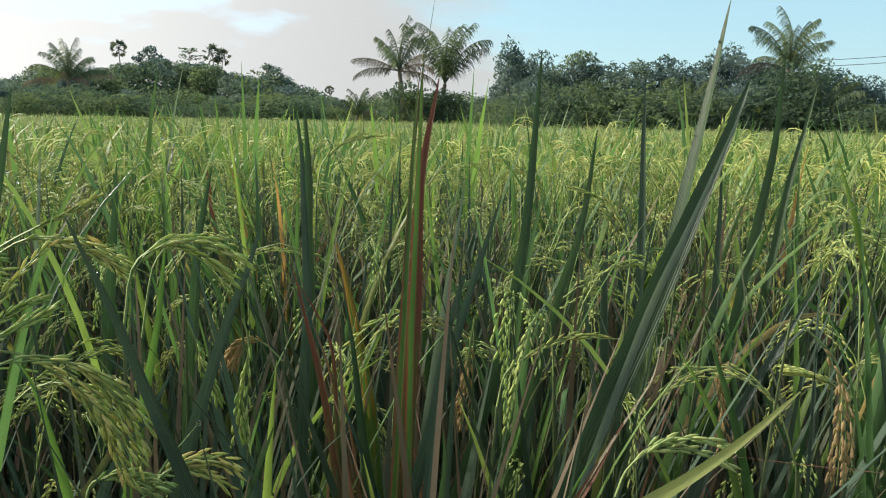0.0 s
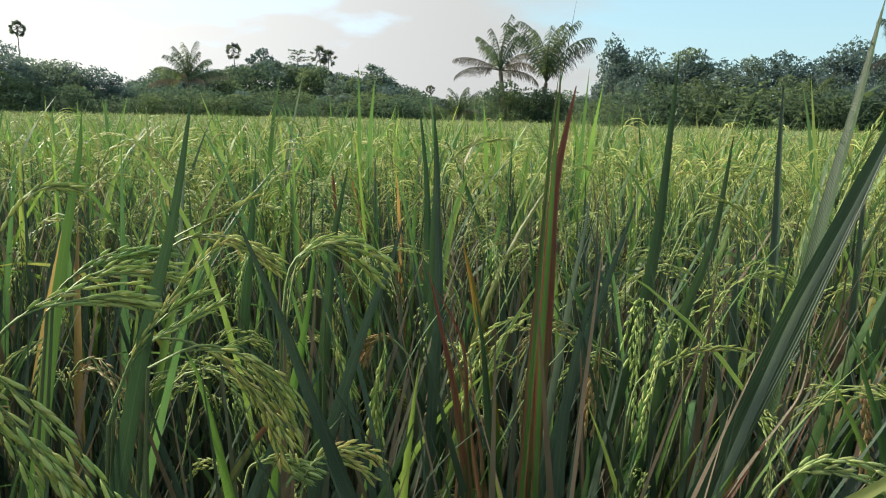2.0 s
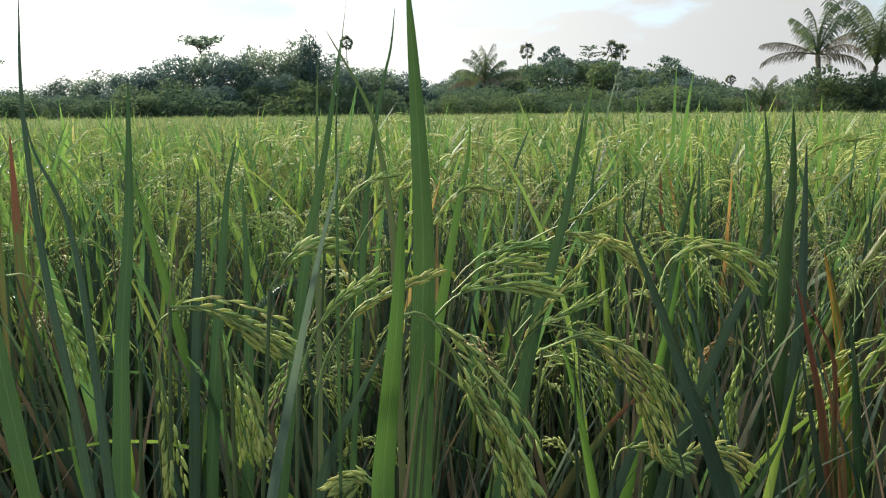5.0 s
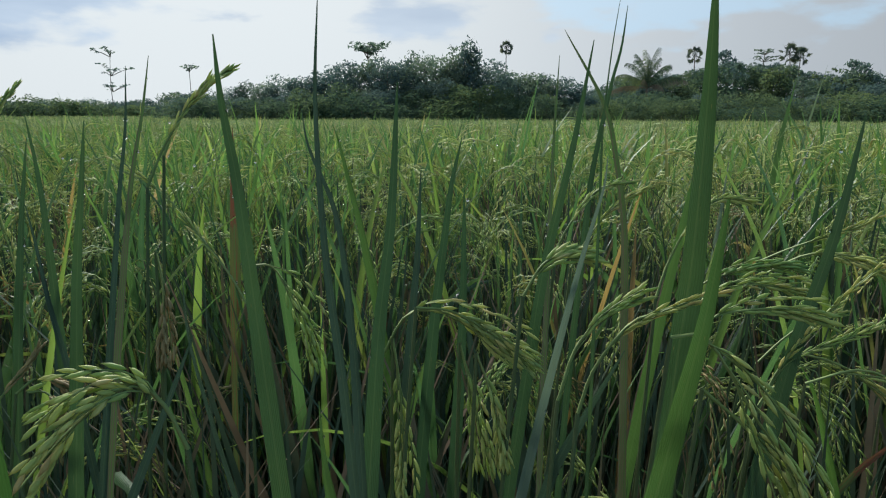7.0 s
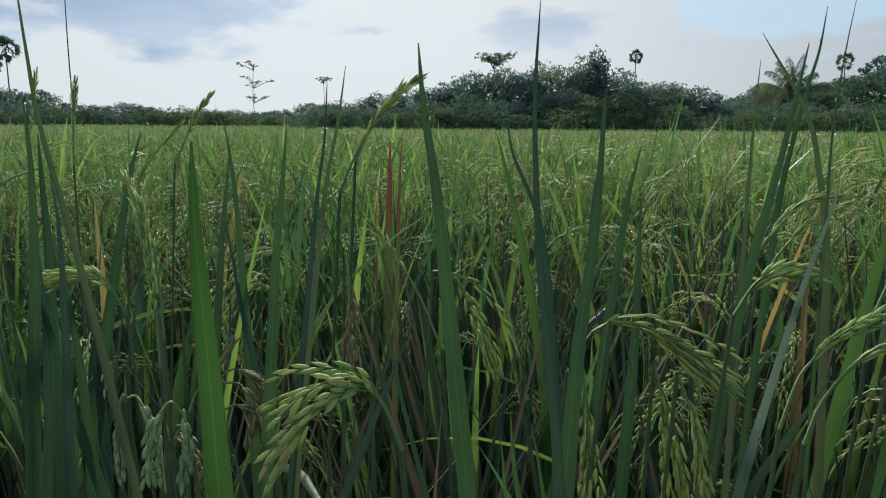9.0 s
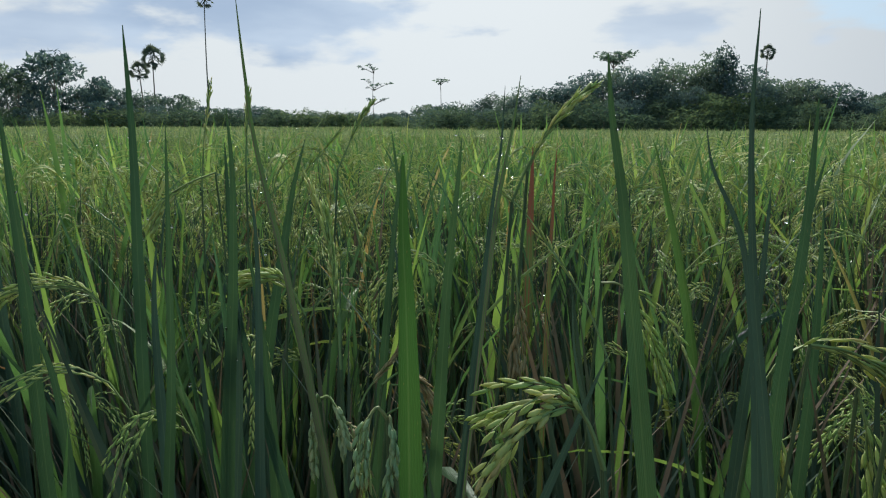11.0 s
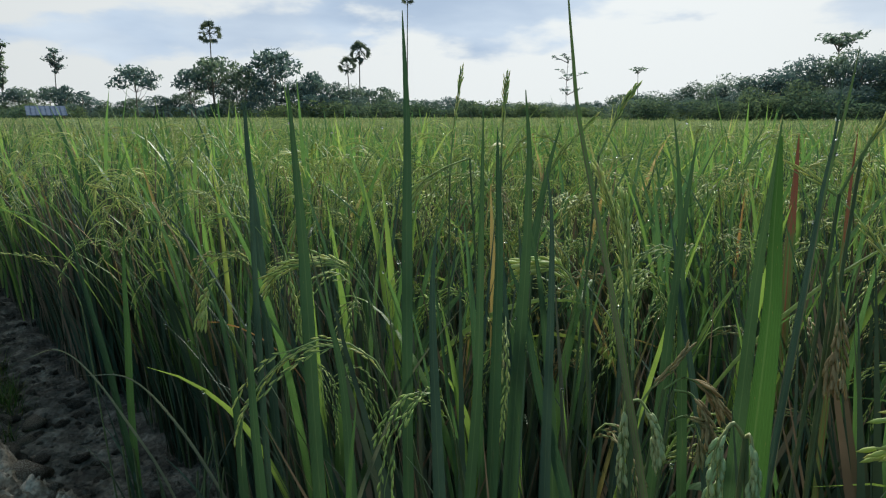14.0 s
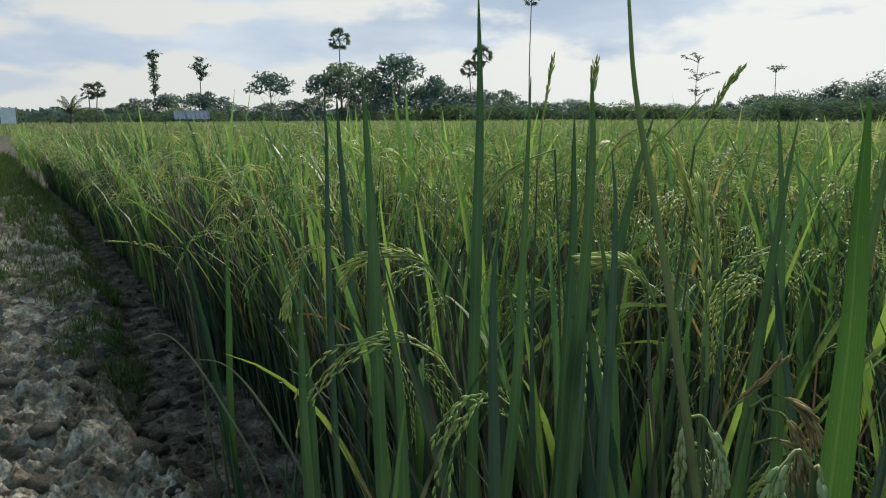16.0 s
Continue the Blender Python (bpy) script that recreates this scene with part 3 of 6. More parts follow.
def tree(label, category, rng, height, crown_from, spread, lobes, per, size, mat, flat=0.75, trunk=0.016, group=""):
    """A broadleaved tree of about that height: tapered trunk with limbs, and a ragged crown of leaves."""
    top = new("tree" if category == "tree" else "shrub")
    tagged(top, label, category, group)
    zs = np.linspace(0, 1, 6)
    wobble = np.cumsum(rng.normal(0, 0.012 * height, (6, 2)), 0) * zs[:, None]
    stem = np.c_[wobble, zs * height * 0.86]
    bits = [tube(stem, np.linspace(trunk, trunk * 0.3, 6) * height, 6)]
    L = []
    for i in range(lobes):
        u = (i + 0.5) / lobes
        z = height * (crown_from + (0.93 - crown_from) * u)
        a = i * 2.4 + rng.uniform(-0.5, 0.5)
        reach = spread * (1 - 0.55 * abs(2 * u - 0.75)) * rng.uniform(0.5, 1.0)
        p = np.array([math.cos(a) * reach, math.sin(a) * reach, z])
        r = spread * rng.uniform(0.38, 0.6)
        L.append((*p, r, flat))
        x = min(5, max(1, int(5 * (z / height - 0.12))))
        bits.append(tube(bow([stem[x], stem[x] * 0.45 + p * 0.55 + [0, 0, -0.05 * height], p], 5), np.linspace(trunk * 0.4, trunk * 0.1, 5) * height, 3))
    part("trunk", mesh_of("trunk", *joined(bits), M_BARK), top, "grey-brown trunk with limbs")
    part("crown", mesh_of("crown", *leaf_cards(crown_points(rng, L, per), size, rng), mat, smooth=False), top, "dark green leaves")
    return top


def coconut(label, rng, height, reach, fronds, dry=2, lean=0.0, low=20.0):
    """A feather palm: ringed trunk, and fronds that spring up and arch over, with thin hanging leaflets."""
    top = new("coconut_palm")
    tagged(top, label, "palm tree", "coconut palms by the field")
    stem = bow([(0, 0, 0), (lean * 0.3, 0, height * 0.5), (lean, 0, height)], 14)
    ring = np.where(np.arange(14) % 2 == 0, 1.0, 0.88)
    part("trunk", mesh_of("trunk", *tube(stem, np.linspace(0.2, 0.13, 14) * ring, 8), M_BARK), top)
    for i in range(fronds):
        a = i * 2.39996 + rng.uniform(-0.3, 0.3)
        up = 90 - (90 - low) * (i / fronds) ** 1.3 + rng.uniform(-6, 6)
        n, ln = 18, reach * rng.uniform(0.8, 1.12)
        th = np.radians(up) - np.radians(rng.uniform(42, 80)) * np.linspace(0, 1, n) ** 2.0
        r = np.r_[0, np.cumsum(np.cos(th[:-1]))] * ln / n
        z = np.r_[0, np.cumsum(np.sin(th[:-1]))] * ln / n
        C = np.c_[np.cos(a) * r, np.sin(a) * r, z] + stem[-1]
        Tn, side = unit(np.gradient(C, axis=0)), np.array([-math.sin(a), math.cos(a), 0])
        bits = [tube(C, np.linspace(0.045, 0.010, n), 4)]
        V, F = [], []
        for j in np.linspace(3.0, n - 1.1, 64):
            k = int(j)
            p = C[k] + (C[min(k + 1, n - 1)] - C[k]) * (j - k)
            lf = reach * 0.22 * math.sin(math.pi * (0.12 + 0.80 * j / n)) ** 0.7 * rng.uniform(0.7, 1.15)
            for sg in (-1, 1):
                if rng.random() < 0.12:
                    continue
                d = unit(side * sg * rng.uniform(0.25, 0.7) + Tn[k] * 0.65 + [0, 0, -0.6 - 0.6 * rng.random()])
                m = p + d * lf * 0.5
                e = m + unit(d + [0, 0, -0.8]) * lf * 0.5
                w = Tn[k] * 0.011 * reach / 3.0
                b = len(V)
                V += [p - w, p + w, m + w * 1.2, m - w * 1.2, e]
                F += [(b, b + 1, b + 2), (b, b + 2, b + 3), (b + 3, b + 2, b + 4)]
        bits.append((np.array(V), np.array(F)))
        old = fronds - dry <= i
        part("frond", mesh_of("frond", *joined(bits), M_DRYFROND if old else M_PALM, smooth=False), top, "dry brown frond" if old else "")
    return top


def fan_palm(label, rng, height, reach, leaves=20):
    """A tall thin palm with a round head of fan leaves."""
    top = new("fan_palm")
    tagged(top, label, "palm tree", "tall fan palms beyond the field")
    stem = bow([(0, 0, 0), (0.1, 0, height * 0.5), (rng.uniform(-0.4, 0.4), 0, height)], 8)
    part("trunk", mesh_of("trunk", *tube(stem, np.linspace(0.10, 0.06, 8), 6), M_BARK), top)
    for i in range(leaves):
        a, up = i * 2.39996 + rng.uniform(-0.3, 0.3), 85 - 150 * (i / leaves) + rng.uniform(-8, 8)
        d = np.array([math.cos(a) * math.cos(radians(up)), math.sin(a) * math.cos(radians(up)), math.sin(radians(up))])
        hub = stem[-1] + d * reach * rng.uniform(0.48, 0.62)
        s = unit(np.cross(d, [0.01, 0.02, 1]))
        roll = rng.uniform(-1.4, 1.4)
        s = s * math.cos(roll) + np.cross(d, s) * math.sin(roll)
        bits = [tube(bow([stem[-1], stem[-1] + d * reach * 0.28, hub], 3), 0.03, 3)]
        V, F = [], []
        for g in np.linspace(-1.5, 1.5, 11):
            e = unit(d * math.cos(g) + s * math.sin(g) + [0, 0, -0.25])
            w = unit(np.cross(e, np.cross(d, s))) * reach * 0.05
            b = len(V)
            V += [hub, hub + e * reach * 0.24 + w, hub + e * reach * rng.uniform(0.38, 0.52), hub + e * reach * 0.24 - w]
            F += [(b, b + 1, b + 2), (b, b + 2, b + 3)]
        bits.append((np.array(V), np.array(F)))
        part("fan_leaf", mesh_of("fan_leaf", *joined(bits), M_FANPALM, smooth=False), top)
    return top


def umbrella_tree(label, rng, height, spread, tiers, size=0.2):
    """A thin tall trunk with flat layers of foliage."""
    top = new("tree")
    tagged(top, label, "tree", "tall slender trees")
    stem = bow([(0, 0, 0), (0.15, 0.1, height * 0.5), (0, 0, height * 0.97)], 8)
    fine = 2 < len(tiers) < 4 or len(tiers) == 1
    bits, P = [tube(stem, np.linspace(0.05 if fine else 0.11, 0.03, 8), 6)], []
    for z, r, off in tiers:
        for q in range(5):
            a = q * 1.26 + z * 3 + rng.uniform(-0.5, 0.5)
            e = np.array([math.cos(a) * r * rng.uniform(0.4, 1) + off, math.sin(a) * r * rng.uniform(0.4, 1), (z + rng.normal(0, 0.03)) * height])
            bits.append(tube(bow([(0, 0, (z - 0.1) * height), e * [0.5, 0.5, 1] + [0, 0, -0.04 * height], e], 4), np.linspace(0.05, 0.02, 4), 4))
            for g in (0.55, 0.8, 1.0):
                c = np.array([e[0] * g, e[1] * g, e[2] - (1 - g) * 0.06 * height + rng.normal(0, 0.012) * height])
                P.append(rng.normal(size=(int(rng.integers(2, 7)) if fine else int(rng.integers(5, 15)), 3)) * [spread * 0.10, spread * 0.10, spread * (0.055 if len(tiers) > 3 else 0.02)] + c)
    part("trunk", mesh_of("trunk", *joined(bits), M_BARK), top)
    part("crown", mesh_of("crown", *leaf_cards(np.vstack(P), size, rng, 0.6), M_HAZED_TREE, smooth=False), top, "flat layered dark foliage")
    return top


FAN = 1.0133  # the bearings below are spread by this much


def placed(ob, azimuth, dist, z=0.0, size=1.0, turn=0.0):
    p = aim(azimuth * FAN, 0, dist)
    ob.matrix_basis = pose(p.x, p.y, z, 0, 0, turn) @ Matrix.Diagonal((size, size, size, 1))
    return ob


EYE_Z = 0.72


def tall(dist, elevation):
    """The height of a top that stands at that elevation above eye height."""
    return EYE_Z + dist * math.tan(radians(elevation))


tr = np.random.default_rng(21)
STOCK = {}
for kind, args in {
    "round": ("dark green broadleaved tree with a dense ragged crown", "tree", 6.0, 0.30, 2.3, 9, 270, 0.15, M_HAZED_TREE, 0.8),
    "wide": ("spreading dark green tree in the thicket", "tree", 6.0, 0.35, 3.0, 10, 260, 0.15, M_HAZED_TREE, 0.6),
    "upright": ("upright green tree with an uneven open crown", "tree", 6.0, 0.25, 1.5, 9, 240, 0.14, M_HAZED_TREE, 1.0),
    "airy": ("thin tree with loose tiers of foliage", "tree", 6.0, 0.45, 2.0, 8, 150, 0.17, M_HAZED_TREE, 0.45),
    "canopy": ("spreading tree with a clear trunk and a domed crown", "tree", 6.0, 0.62, 2.3, 10, 170, 0.16, M_HAZED_TREE, 0.42),
    "bush": ("low leafy green shrub at the field's edge", "shrub", 2.4, 0.12, 1.5, 7, 230, 0.10, M_HAZED_SHRUB, 0.8),
    "scrub": ("tangled scrub of mixed green leaves", "shrub", 2.4, 0.08, 1.9, 8, 220, 0.10, M_HAZED_SHRUB, 0.65),
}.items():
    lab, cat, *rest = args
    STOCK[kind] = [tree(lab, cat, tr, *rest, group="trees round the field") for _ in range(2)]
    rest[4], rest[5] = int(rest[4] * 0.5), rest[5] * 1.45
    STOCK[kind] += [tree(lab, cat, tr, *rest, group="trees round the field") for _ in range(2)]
FIRST = {id(o): True for v in STOCK.values() for o in v}


def plant(kind, azimuth, dist, height, width=1.0):
    """One more tree out of the stock, of a given height."""
    ob = STOCK[kind][int(tr.integers(2)) + (2 if dist > 80 else 0)]
    base = 2.4 if kind in ("bush", "scrub") else 6.0
    s = height / base
    p = aim(azimuth * FAN, 0, dist)
    m = pose(p.x, p.y, hill_z(azimuth, dist), 0, 0, tr.uniform(0, 360)) @ Matrix.Diagonal((s * width, s * width, s, 1))
    if FIRST.pop(id(ob), False):
        ob.matrix_basis = m
        return ob
    return copy_thing(ob, m @ Matrix.Diagonal((1 / ob.scale.x, 1 / ob.scale.y, 1 / ob.scale.z, 1)))


def hill_z(azimuth, dist):
    """A wooded rise behind the palms."""
    a, d = (azimuth - 21.5) / 8.5, (dist - 128) / 26
    return 5.2 * math.exp(-a * a - d * d) if dist > 80 and azimuth < 60 else 0.0


def skyline(stops, azimuth):
    return float(np.interp(azimuth, [s[0] for s in stops], [s[1] for s in stops]))


def treeline(stops, near, far, step, kinds, low=0.55, under=0.0):
    """Trees along a skyline given as (azimuth, elevation): the back row carries the outline, the rest stands lower in front."""
    a = stops[0][0]
    while a < stops[-1][0]:
        e = skyline(stops, a)
        d = far + tr.uniform(-2, 2)
        h = tall(d, e) - hill_z(a, d)
        if h > 0.8:
            plant(kinds[int(tr.integers(len(kinds)))], a + tr.uniform(-0.2, 0.2), d, h * tr.uniform(0.86, 1.04), tr.uniform(0.8, 1.1) * min(1.4, max(0.8, 5.0 / h)))
        if low:
            d = near + (far - near) * tr.uniform(0.0, 0.6)
            plant(kinds[int(tr.integers(len(kinds)))] if tr.random() < 0.5 else "bush", a + tr.uniform(-0.5, 0.5) * step, d, max(1.2, (tall(d, e) - hill_z(a, d)) * low * tr.uniform(0.7, 1.1)), tr.uniform(0.9, 1.3))
        if under:
            plant("scrub" if tr.random() < 0.6 else "bush", a + tr.uniform(-0.5, 0.5) * step, near - tr.uniform(0.0, 2.5), under * tr.uniform(0.35, 1.25), tr.uniform(1.0, 1.9))
        a += step * tr.uniform(0.75, 1.25)


treeline([(-44, 3.0), (-34, 2.8), (-31, 2.9), (-28.5, 3.8), (-25, 4.4), (-21.5, 5.8), (-19.5, 5.1), (-14.5, 4.9), (-12.5, 4.1), (-10, 5.3), (-8.6, 4.4), (-7, 4.9), (-5.2, 5.8), (-4.2, 3.4), (-3, 2.4)], 35, 41, 1.25, ["round", "wide", "upright"], 0.62, 1.7)
treeline([(-3.5, 2.2), (0, 1.8), (4, 1.7), (9, 1.6), (12, 1.5), (31, 1.5)], 50, 56, 1.1, ["bush", "scrub", "round"], 0.7, 1.5)
treeline([(8.5, 1.5), (10, 1.8), (11.4, 2.6), (13.5, 3.4), (15.5, 3.0), (17.2, 3.5), (19.5, 3.9), (22, 4.1), (24, 3.4), (26.3, 3.0), (29.4, 3.0), (31.4, 2.2), (33, 1.6)], 100, 126, 0.62, ["round", "wide", "round", "airy"], 0.9)
treeline([(31.5, 1.5), (33.3, 2.8), (36, 3.2), (39.6, 3.3), (40.4, 5.0), (41.3, 5.0), (43, 4.3), (45.3, 4.6), (48.6, 4.3), (51, 3.7), (52.7, 2.9), (55, 3.0), (59, 2.1), (61.4, 1.4), (63.5, 0.9)], 50, 56, 1.0, ["round", "wide", "upright", "round"], 0.66, 1.6)
treeline([(60, 1.4), (62, 1.8), (63.5, 1.6), (66, 1.0), (70, 1.1), (73.6, 1.0), (75.7, 1.5), (78.4, 1.2), (80, 1.7), (81.5, 2.4), (84, 2.3), (86.5, 2.7), (88, 2.6)], 86, 96, 0.9, ["round", "wide", "airy"], 0.65, 1.9)
treeline([(88, 2.6), (91, 2.8), (93, 3.0), (95.5, 2.6), (97.5, 1.4), (99.5, 1.4), (101, 1.0), (103, 1.7), (104.5, 2.0), (107, 2.1), (109.5, 1.6), (111, 1.0), (114, 0.8), (118, 0.7), (126, 0.8)], 90, 102, 0.95, ["round", "airy", "canopy", "wide", "canopy"], 0.5, 1.6)

# single trees that stand out of the line
plant("canopy", 89.8, 96, tall(96, 5.0), 1.0)
plant("canopy", 92.0, 97, tall(97, 3.7), 0.7)
plant("canopy", 94.2, 97, tall(97, 4.4), 1.0)
plant("canopy", 95.9, 98, tall(98, 3.5), 0.9)
plant("round", 90.6, 95, tall(95, 3.1), 0.9)
plant("canopy", 87.0, 98, tall(98, 3.4), 0.7)
plant("canopy", 99.6, 92, tall(92, 3.6), 1.0)
plant("airy", 104.2, 100, tall(100, 2.2), 0.8)
plant("airy", 22.1, 118, tall(118, 4.9) - hill_z(22.1, 118), 0.9)
plant("airy", 13.4, 112, tall(112, 4.0) - hill_z(13.4, 112), 0.9)
plant("upright", 40.8, 55, tall(55, 5.8), 0.75)
plant("upright", -5.0, 40, tall(40, 6.1), 0.8)
plant("airy", -10.0, 41, tall(41, 5.6), 0.8)
for a, e, d, tiers in ((19.3, 4.8, 120, ((0.8, 2.0, 0), (0.96, 1.3, 0))), (48.8, 5.5, 62, ((0.97, 1.7, 0), (0.91, 1.2, 0.2))), (67.2, 4.6, 90, ((0.98, 1.6, 0.6), (0.72, 1.9, -0.3), (0.5, 1.5, -0.6))), (62.0, 3.6, 90, ((0.98, 1.2, -0.4),)), (107.8, 4.9, 108, ((0.97, 0.6, 0.1), (0.90, 0.9, -0.1), (0.81, 0.7, 0.2), (0.72, 0.8, -0.1), (0.62, 0.6, 0), (0.5, 0.5, 0.2))), (104.6, 4.5, 108, ((0.97, 0.9, 0.1), (0.91, 1.5, -0.1), (0.84, 1.2, 0.3), (0.76, 0.9, -0.3)))):
    h = tall(d, e) - hill_z(a, d)
    placed(umbrella_tree("slender pale-trunked tree with thin flat tiers of leaves", tr, h, 2.6 if len(tiers) < 3 else 1.9, tiers), a, d, hill_z(a, d), 1.0, tr.uniform(0, 360))
for a, e, d, lean, fr, reach, dry, low in ((3.3, 3.6, 44, -0.3, 14, 3.3, 6, -15), (0.4, 2.7, 46, 0.3, 12, 4.7, 1, 50), (27.3, 2.1, 68, 0.2, 17, 3.9, 4, 0), (-25.0, 3.9, 39, -0.2, 15, 3.1, 2, 15), (113.5, 0.4, 60, 0.1, 12, 1.6, 1, 20)):
    placed(coconut("coconut palm with arching feathery green fronds", tr, tall(d, e), reach, fr, dry, lean, low), a, d, 0.0, 1.0, tr.uniform(0, 360))
for a, d, h, reach in ((-8.5, 35.0, 0.9, 2.1), (-12.5, 34.5, 0.7, 2.3), (-18.5, 35.0, 1.0, 2.2), (-27.5, 35.0, 0.9, 2.4), (7.0, 49.0, 0.8, 2.2)):
    placed(coconut("young palm with low arching fronds in the thicket", tr, h, reach, 11, 1, 0.1, 15), a, d, 0.0, 1.0, tr.uniform(0, 360))
for a, e, d, rr in ((24.0, 4.5, 120, 1.5), (17.6, 4.4, 120, 1.8), (17.0, 4.2, 121, 1.6), (38.0, 5.2, 112, 1.2), (79.6, 9.1, 98, 1.5), (94.3, 6.0, 98, 1.7), (83.4, 4.8, 98, 1.7), (84.2, 3.8, 97, 1.4), (112.2, 2.0, 110, 1.3), (111.7, 2.1, 111, 1.3), (9.0, 2.0, 118, 0.9)):
    placed(fan_palm("tall thin-stemmed fan palm with a dark round head", tr, tall(d, e) - hill_z(a, d), rr), a, d, hill_z(a, d), 1.0, tr.uniform(0, 360))


for spare in [o for v in STOCK.values() for o in v if id(o) in FIRST]:
    placed(spare, tr.uniform(-60, -48), tr.uniform(38, 44), 0.0, tr.uniform(0.7, 0.9), tr.uniform(0, 360))


def banana(rng, height):
    """A banana plant: a sheathed stem and broad split leaves."""
    top = new("banana_plant")
    tagged(top, "banana plant with broad torn pale-green leaves", "plant", "banana plants by the field")
    part("stem", mesh_of("stem", *tube([(0, 0, 0), (0, 0, height * 0.3), (0, 0, height * 0.6)], [0.12, 0.1, 0.05], 6), M_CULM), top)
    for i in range(7):
        a = i * 2.4
        C = arc(height * 0.62, 12 + 8 * i, 70, 9) @ np.array([[math.cos(a), math.sin(a), 0], [-math.sin(a), math.cos(a), 0], [0, 0, 1]]) + [0, 0, height * 0.5]
        W = np.sin(np.linspace(0.15, math.pi, 9)) ** 0.6 * height * 0.17
        V, F, _ = blade(C, W, np.array([-math.sin(a), math.cos(a), 0]), 0.3)
        part("leaf", mesh_of("leaf", V, F, M_PALM), top)
    return top


for a, d, h in ((-14.5, 34, 2.3), (-17.0, 34.5, 1.9), (-21.5, 33.5, 2.4), (-23.0, 34, 2.0)):
    placed(banana(tr, h), a, d)

for a, d, h in ((3.6, 42.5, 2.6), (2.6, 42.0, 2.1), (1.4, 43, 2.0), (0.4, 43, 2.3), (-0.8, 43, 2.1), (28.2, 64, 2.3), (26.6, 64, 2.6), (-25.6, 36, 3.3), (-24.4, 36.5, 3.0)):
    plant("bush", a, d, h, 1.1)

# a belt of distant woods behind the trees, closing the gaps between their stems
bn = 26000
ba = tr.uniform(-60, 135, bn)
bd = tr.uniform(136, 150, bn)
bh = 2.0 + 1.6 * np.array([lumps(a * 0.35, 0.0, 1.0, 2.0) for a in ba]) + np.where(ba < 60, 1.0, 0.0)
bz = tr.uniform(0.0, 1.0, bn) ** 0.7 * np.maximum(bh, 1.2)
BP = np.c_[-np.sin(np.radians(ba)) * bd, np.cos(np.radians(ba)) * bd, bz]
tagged(new("distant_woods", mesh_of("distant_woods", *leaf_cards(BP, 0.75, tr), M_HAZED_TREE, smooth=False)), "hazy belt of distant woods behind the field", "woods", kind="stuff")

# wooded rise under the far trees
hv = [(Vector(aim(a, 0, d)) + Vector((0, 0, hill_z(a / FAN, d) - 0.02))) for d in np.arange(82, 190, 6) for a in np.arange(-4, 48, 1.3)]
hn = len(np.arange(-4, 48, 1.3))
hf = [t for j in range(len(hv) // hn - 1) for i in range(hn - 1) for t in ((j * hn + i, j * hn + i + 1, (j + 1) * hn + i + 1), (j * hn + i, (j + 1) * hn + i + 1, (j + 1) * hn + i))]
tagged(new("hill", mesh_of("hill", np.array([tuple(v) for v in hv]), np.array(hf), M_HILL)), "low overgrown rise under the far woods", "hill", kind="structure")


def box(a, b):
    V = np.array([(x, y, z) for z in (a[2], b[2]) for y in (a[1], b[1]) for x in (a[0], b[0])], float)
    F = np.array([(0, 2, 3), (0, 3, 1), (4, 5, 7), (4, 7, 6), (0, 1, 5), (0, 5, 4), (2, 6, 7), (2, 7, 3), (0, 4, 6), (0, 6, 2), (1, 3, 7), (1, 7, 5)])
    return V, F


def hut():
    """A field shelter: four posts, a sloping sheet roof, a raised floor."""
    top = new("field_hut")
    tagged(top, "small open field hut with a sloping blue-grey sheet roof", "hut")
    for x in (-1.5, 1.5):
        for y, h in ((-0.9, 0.85), (0.9, 1.5)):
            part("post", mesh_of("post", *tube([(x, y, 0), (x, y, h)], 0.05, 6), M_WOOD), top)
    V, F = box((-1.75, -1.25, 0), (1.75, 1.25, 0.05))
    V[:, 2] += 0.85 + (V[:, 1] + 0.9) * 0.36
    part("roof", mesh_of("roof", V, F, M_ROOF, smooth=False), top, "blue-grey sheet roof")
    for i in range(9):
        x = -1.7 + i * 0.425
        part("roof_rib", mesh_of("roof_rib", *tube([(x, -1.25, 0.79), (x, 1.25, 1.69)], 0.025, 4), M_ROOF), top)
    part("floor", mesh_of("floor", *box((-1.6, -1.0, 0.35), (1.6, 1.0, 0.42)), M_WOOD, smooth=False), top)
    return top


placed(hut(), 105.45, 80, 0.0, 1.0, 105.45 + 4)
board = new("notice_board")
tagged(board, "plain white sheet board on a wooden frame", "board")
part("panel", mesh_of("panel", *box((-0.45, -0.02, 0.5), (0.45, 0.02, 1.55)), M_PANEL, smooth=False), board, "white sheet")
for x in (-0.5, 0.5):
    part("post", mesh_of("post", *tube([(x, 0, 0), (x, 0, 2.0 if x < 0 else 1.6)], 0.035, 5), M_WOOD), board)
placed(board, 117.2, 56, 0.0, 1.0, 117.2)
for k, e in enumerate((4.5, 4.9)):
    a, b = aim(-20, 0, 60), aim(-45, 0, 50)
    za, zb = tall(60, e - 0.6), tall(50, e + 0.9)
    C = bow([(a.x, a.y, za), ((a.x + b.x) / 2, (a.y + b.y) / 2, (za + zb) / 2 - 0.4), (b.x, b.y, zb)], 12)
    tagged(new("power_line", mesh_of("power_line", *tube(C, 0.018, 4), M_WIRE)), "thin dark overhead cable above the trees", "cable", "overhead cables")

pole = new("utility_pole", mesh_of("utility_pole", *tube([(0, 0, -0.1), (0, 0, tall(50, 6.1))], 0.09, 8), M_WOOD))
tagged(pole, "weathered wooden pole that carries the overhead cables", "pole")
placed(pole, -45 / FAN, 50)

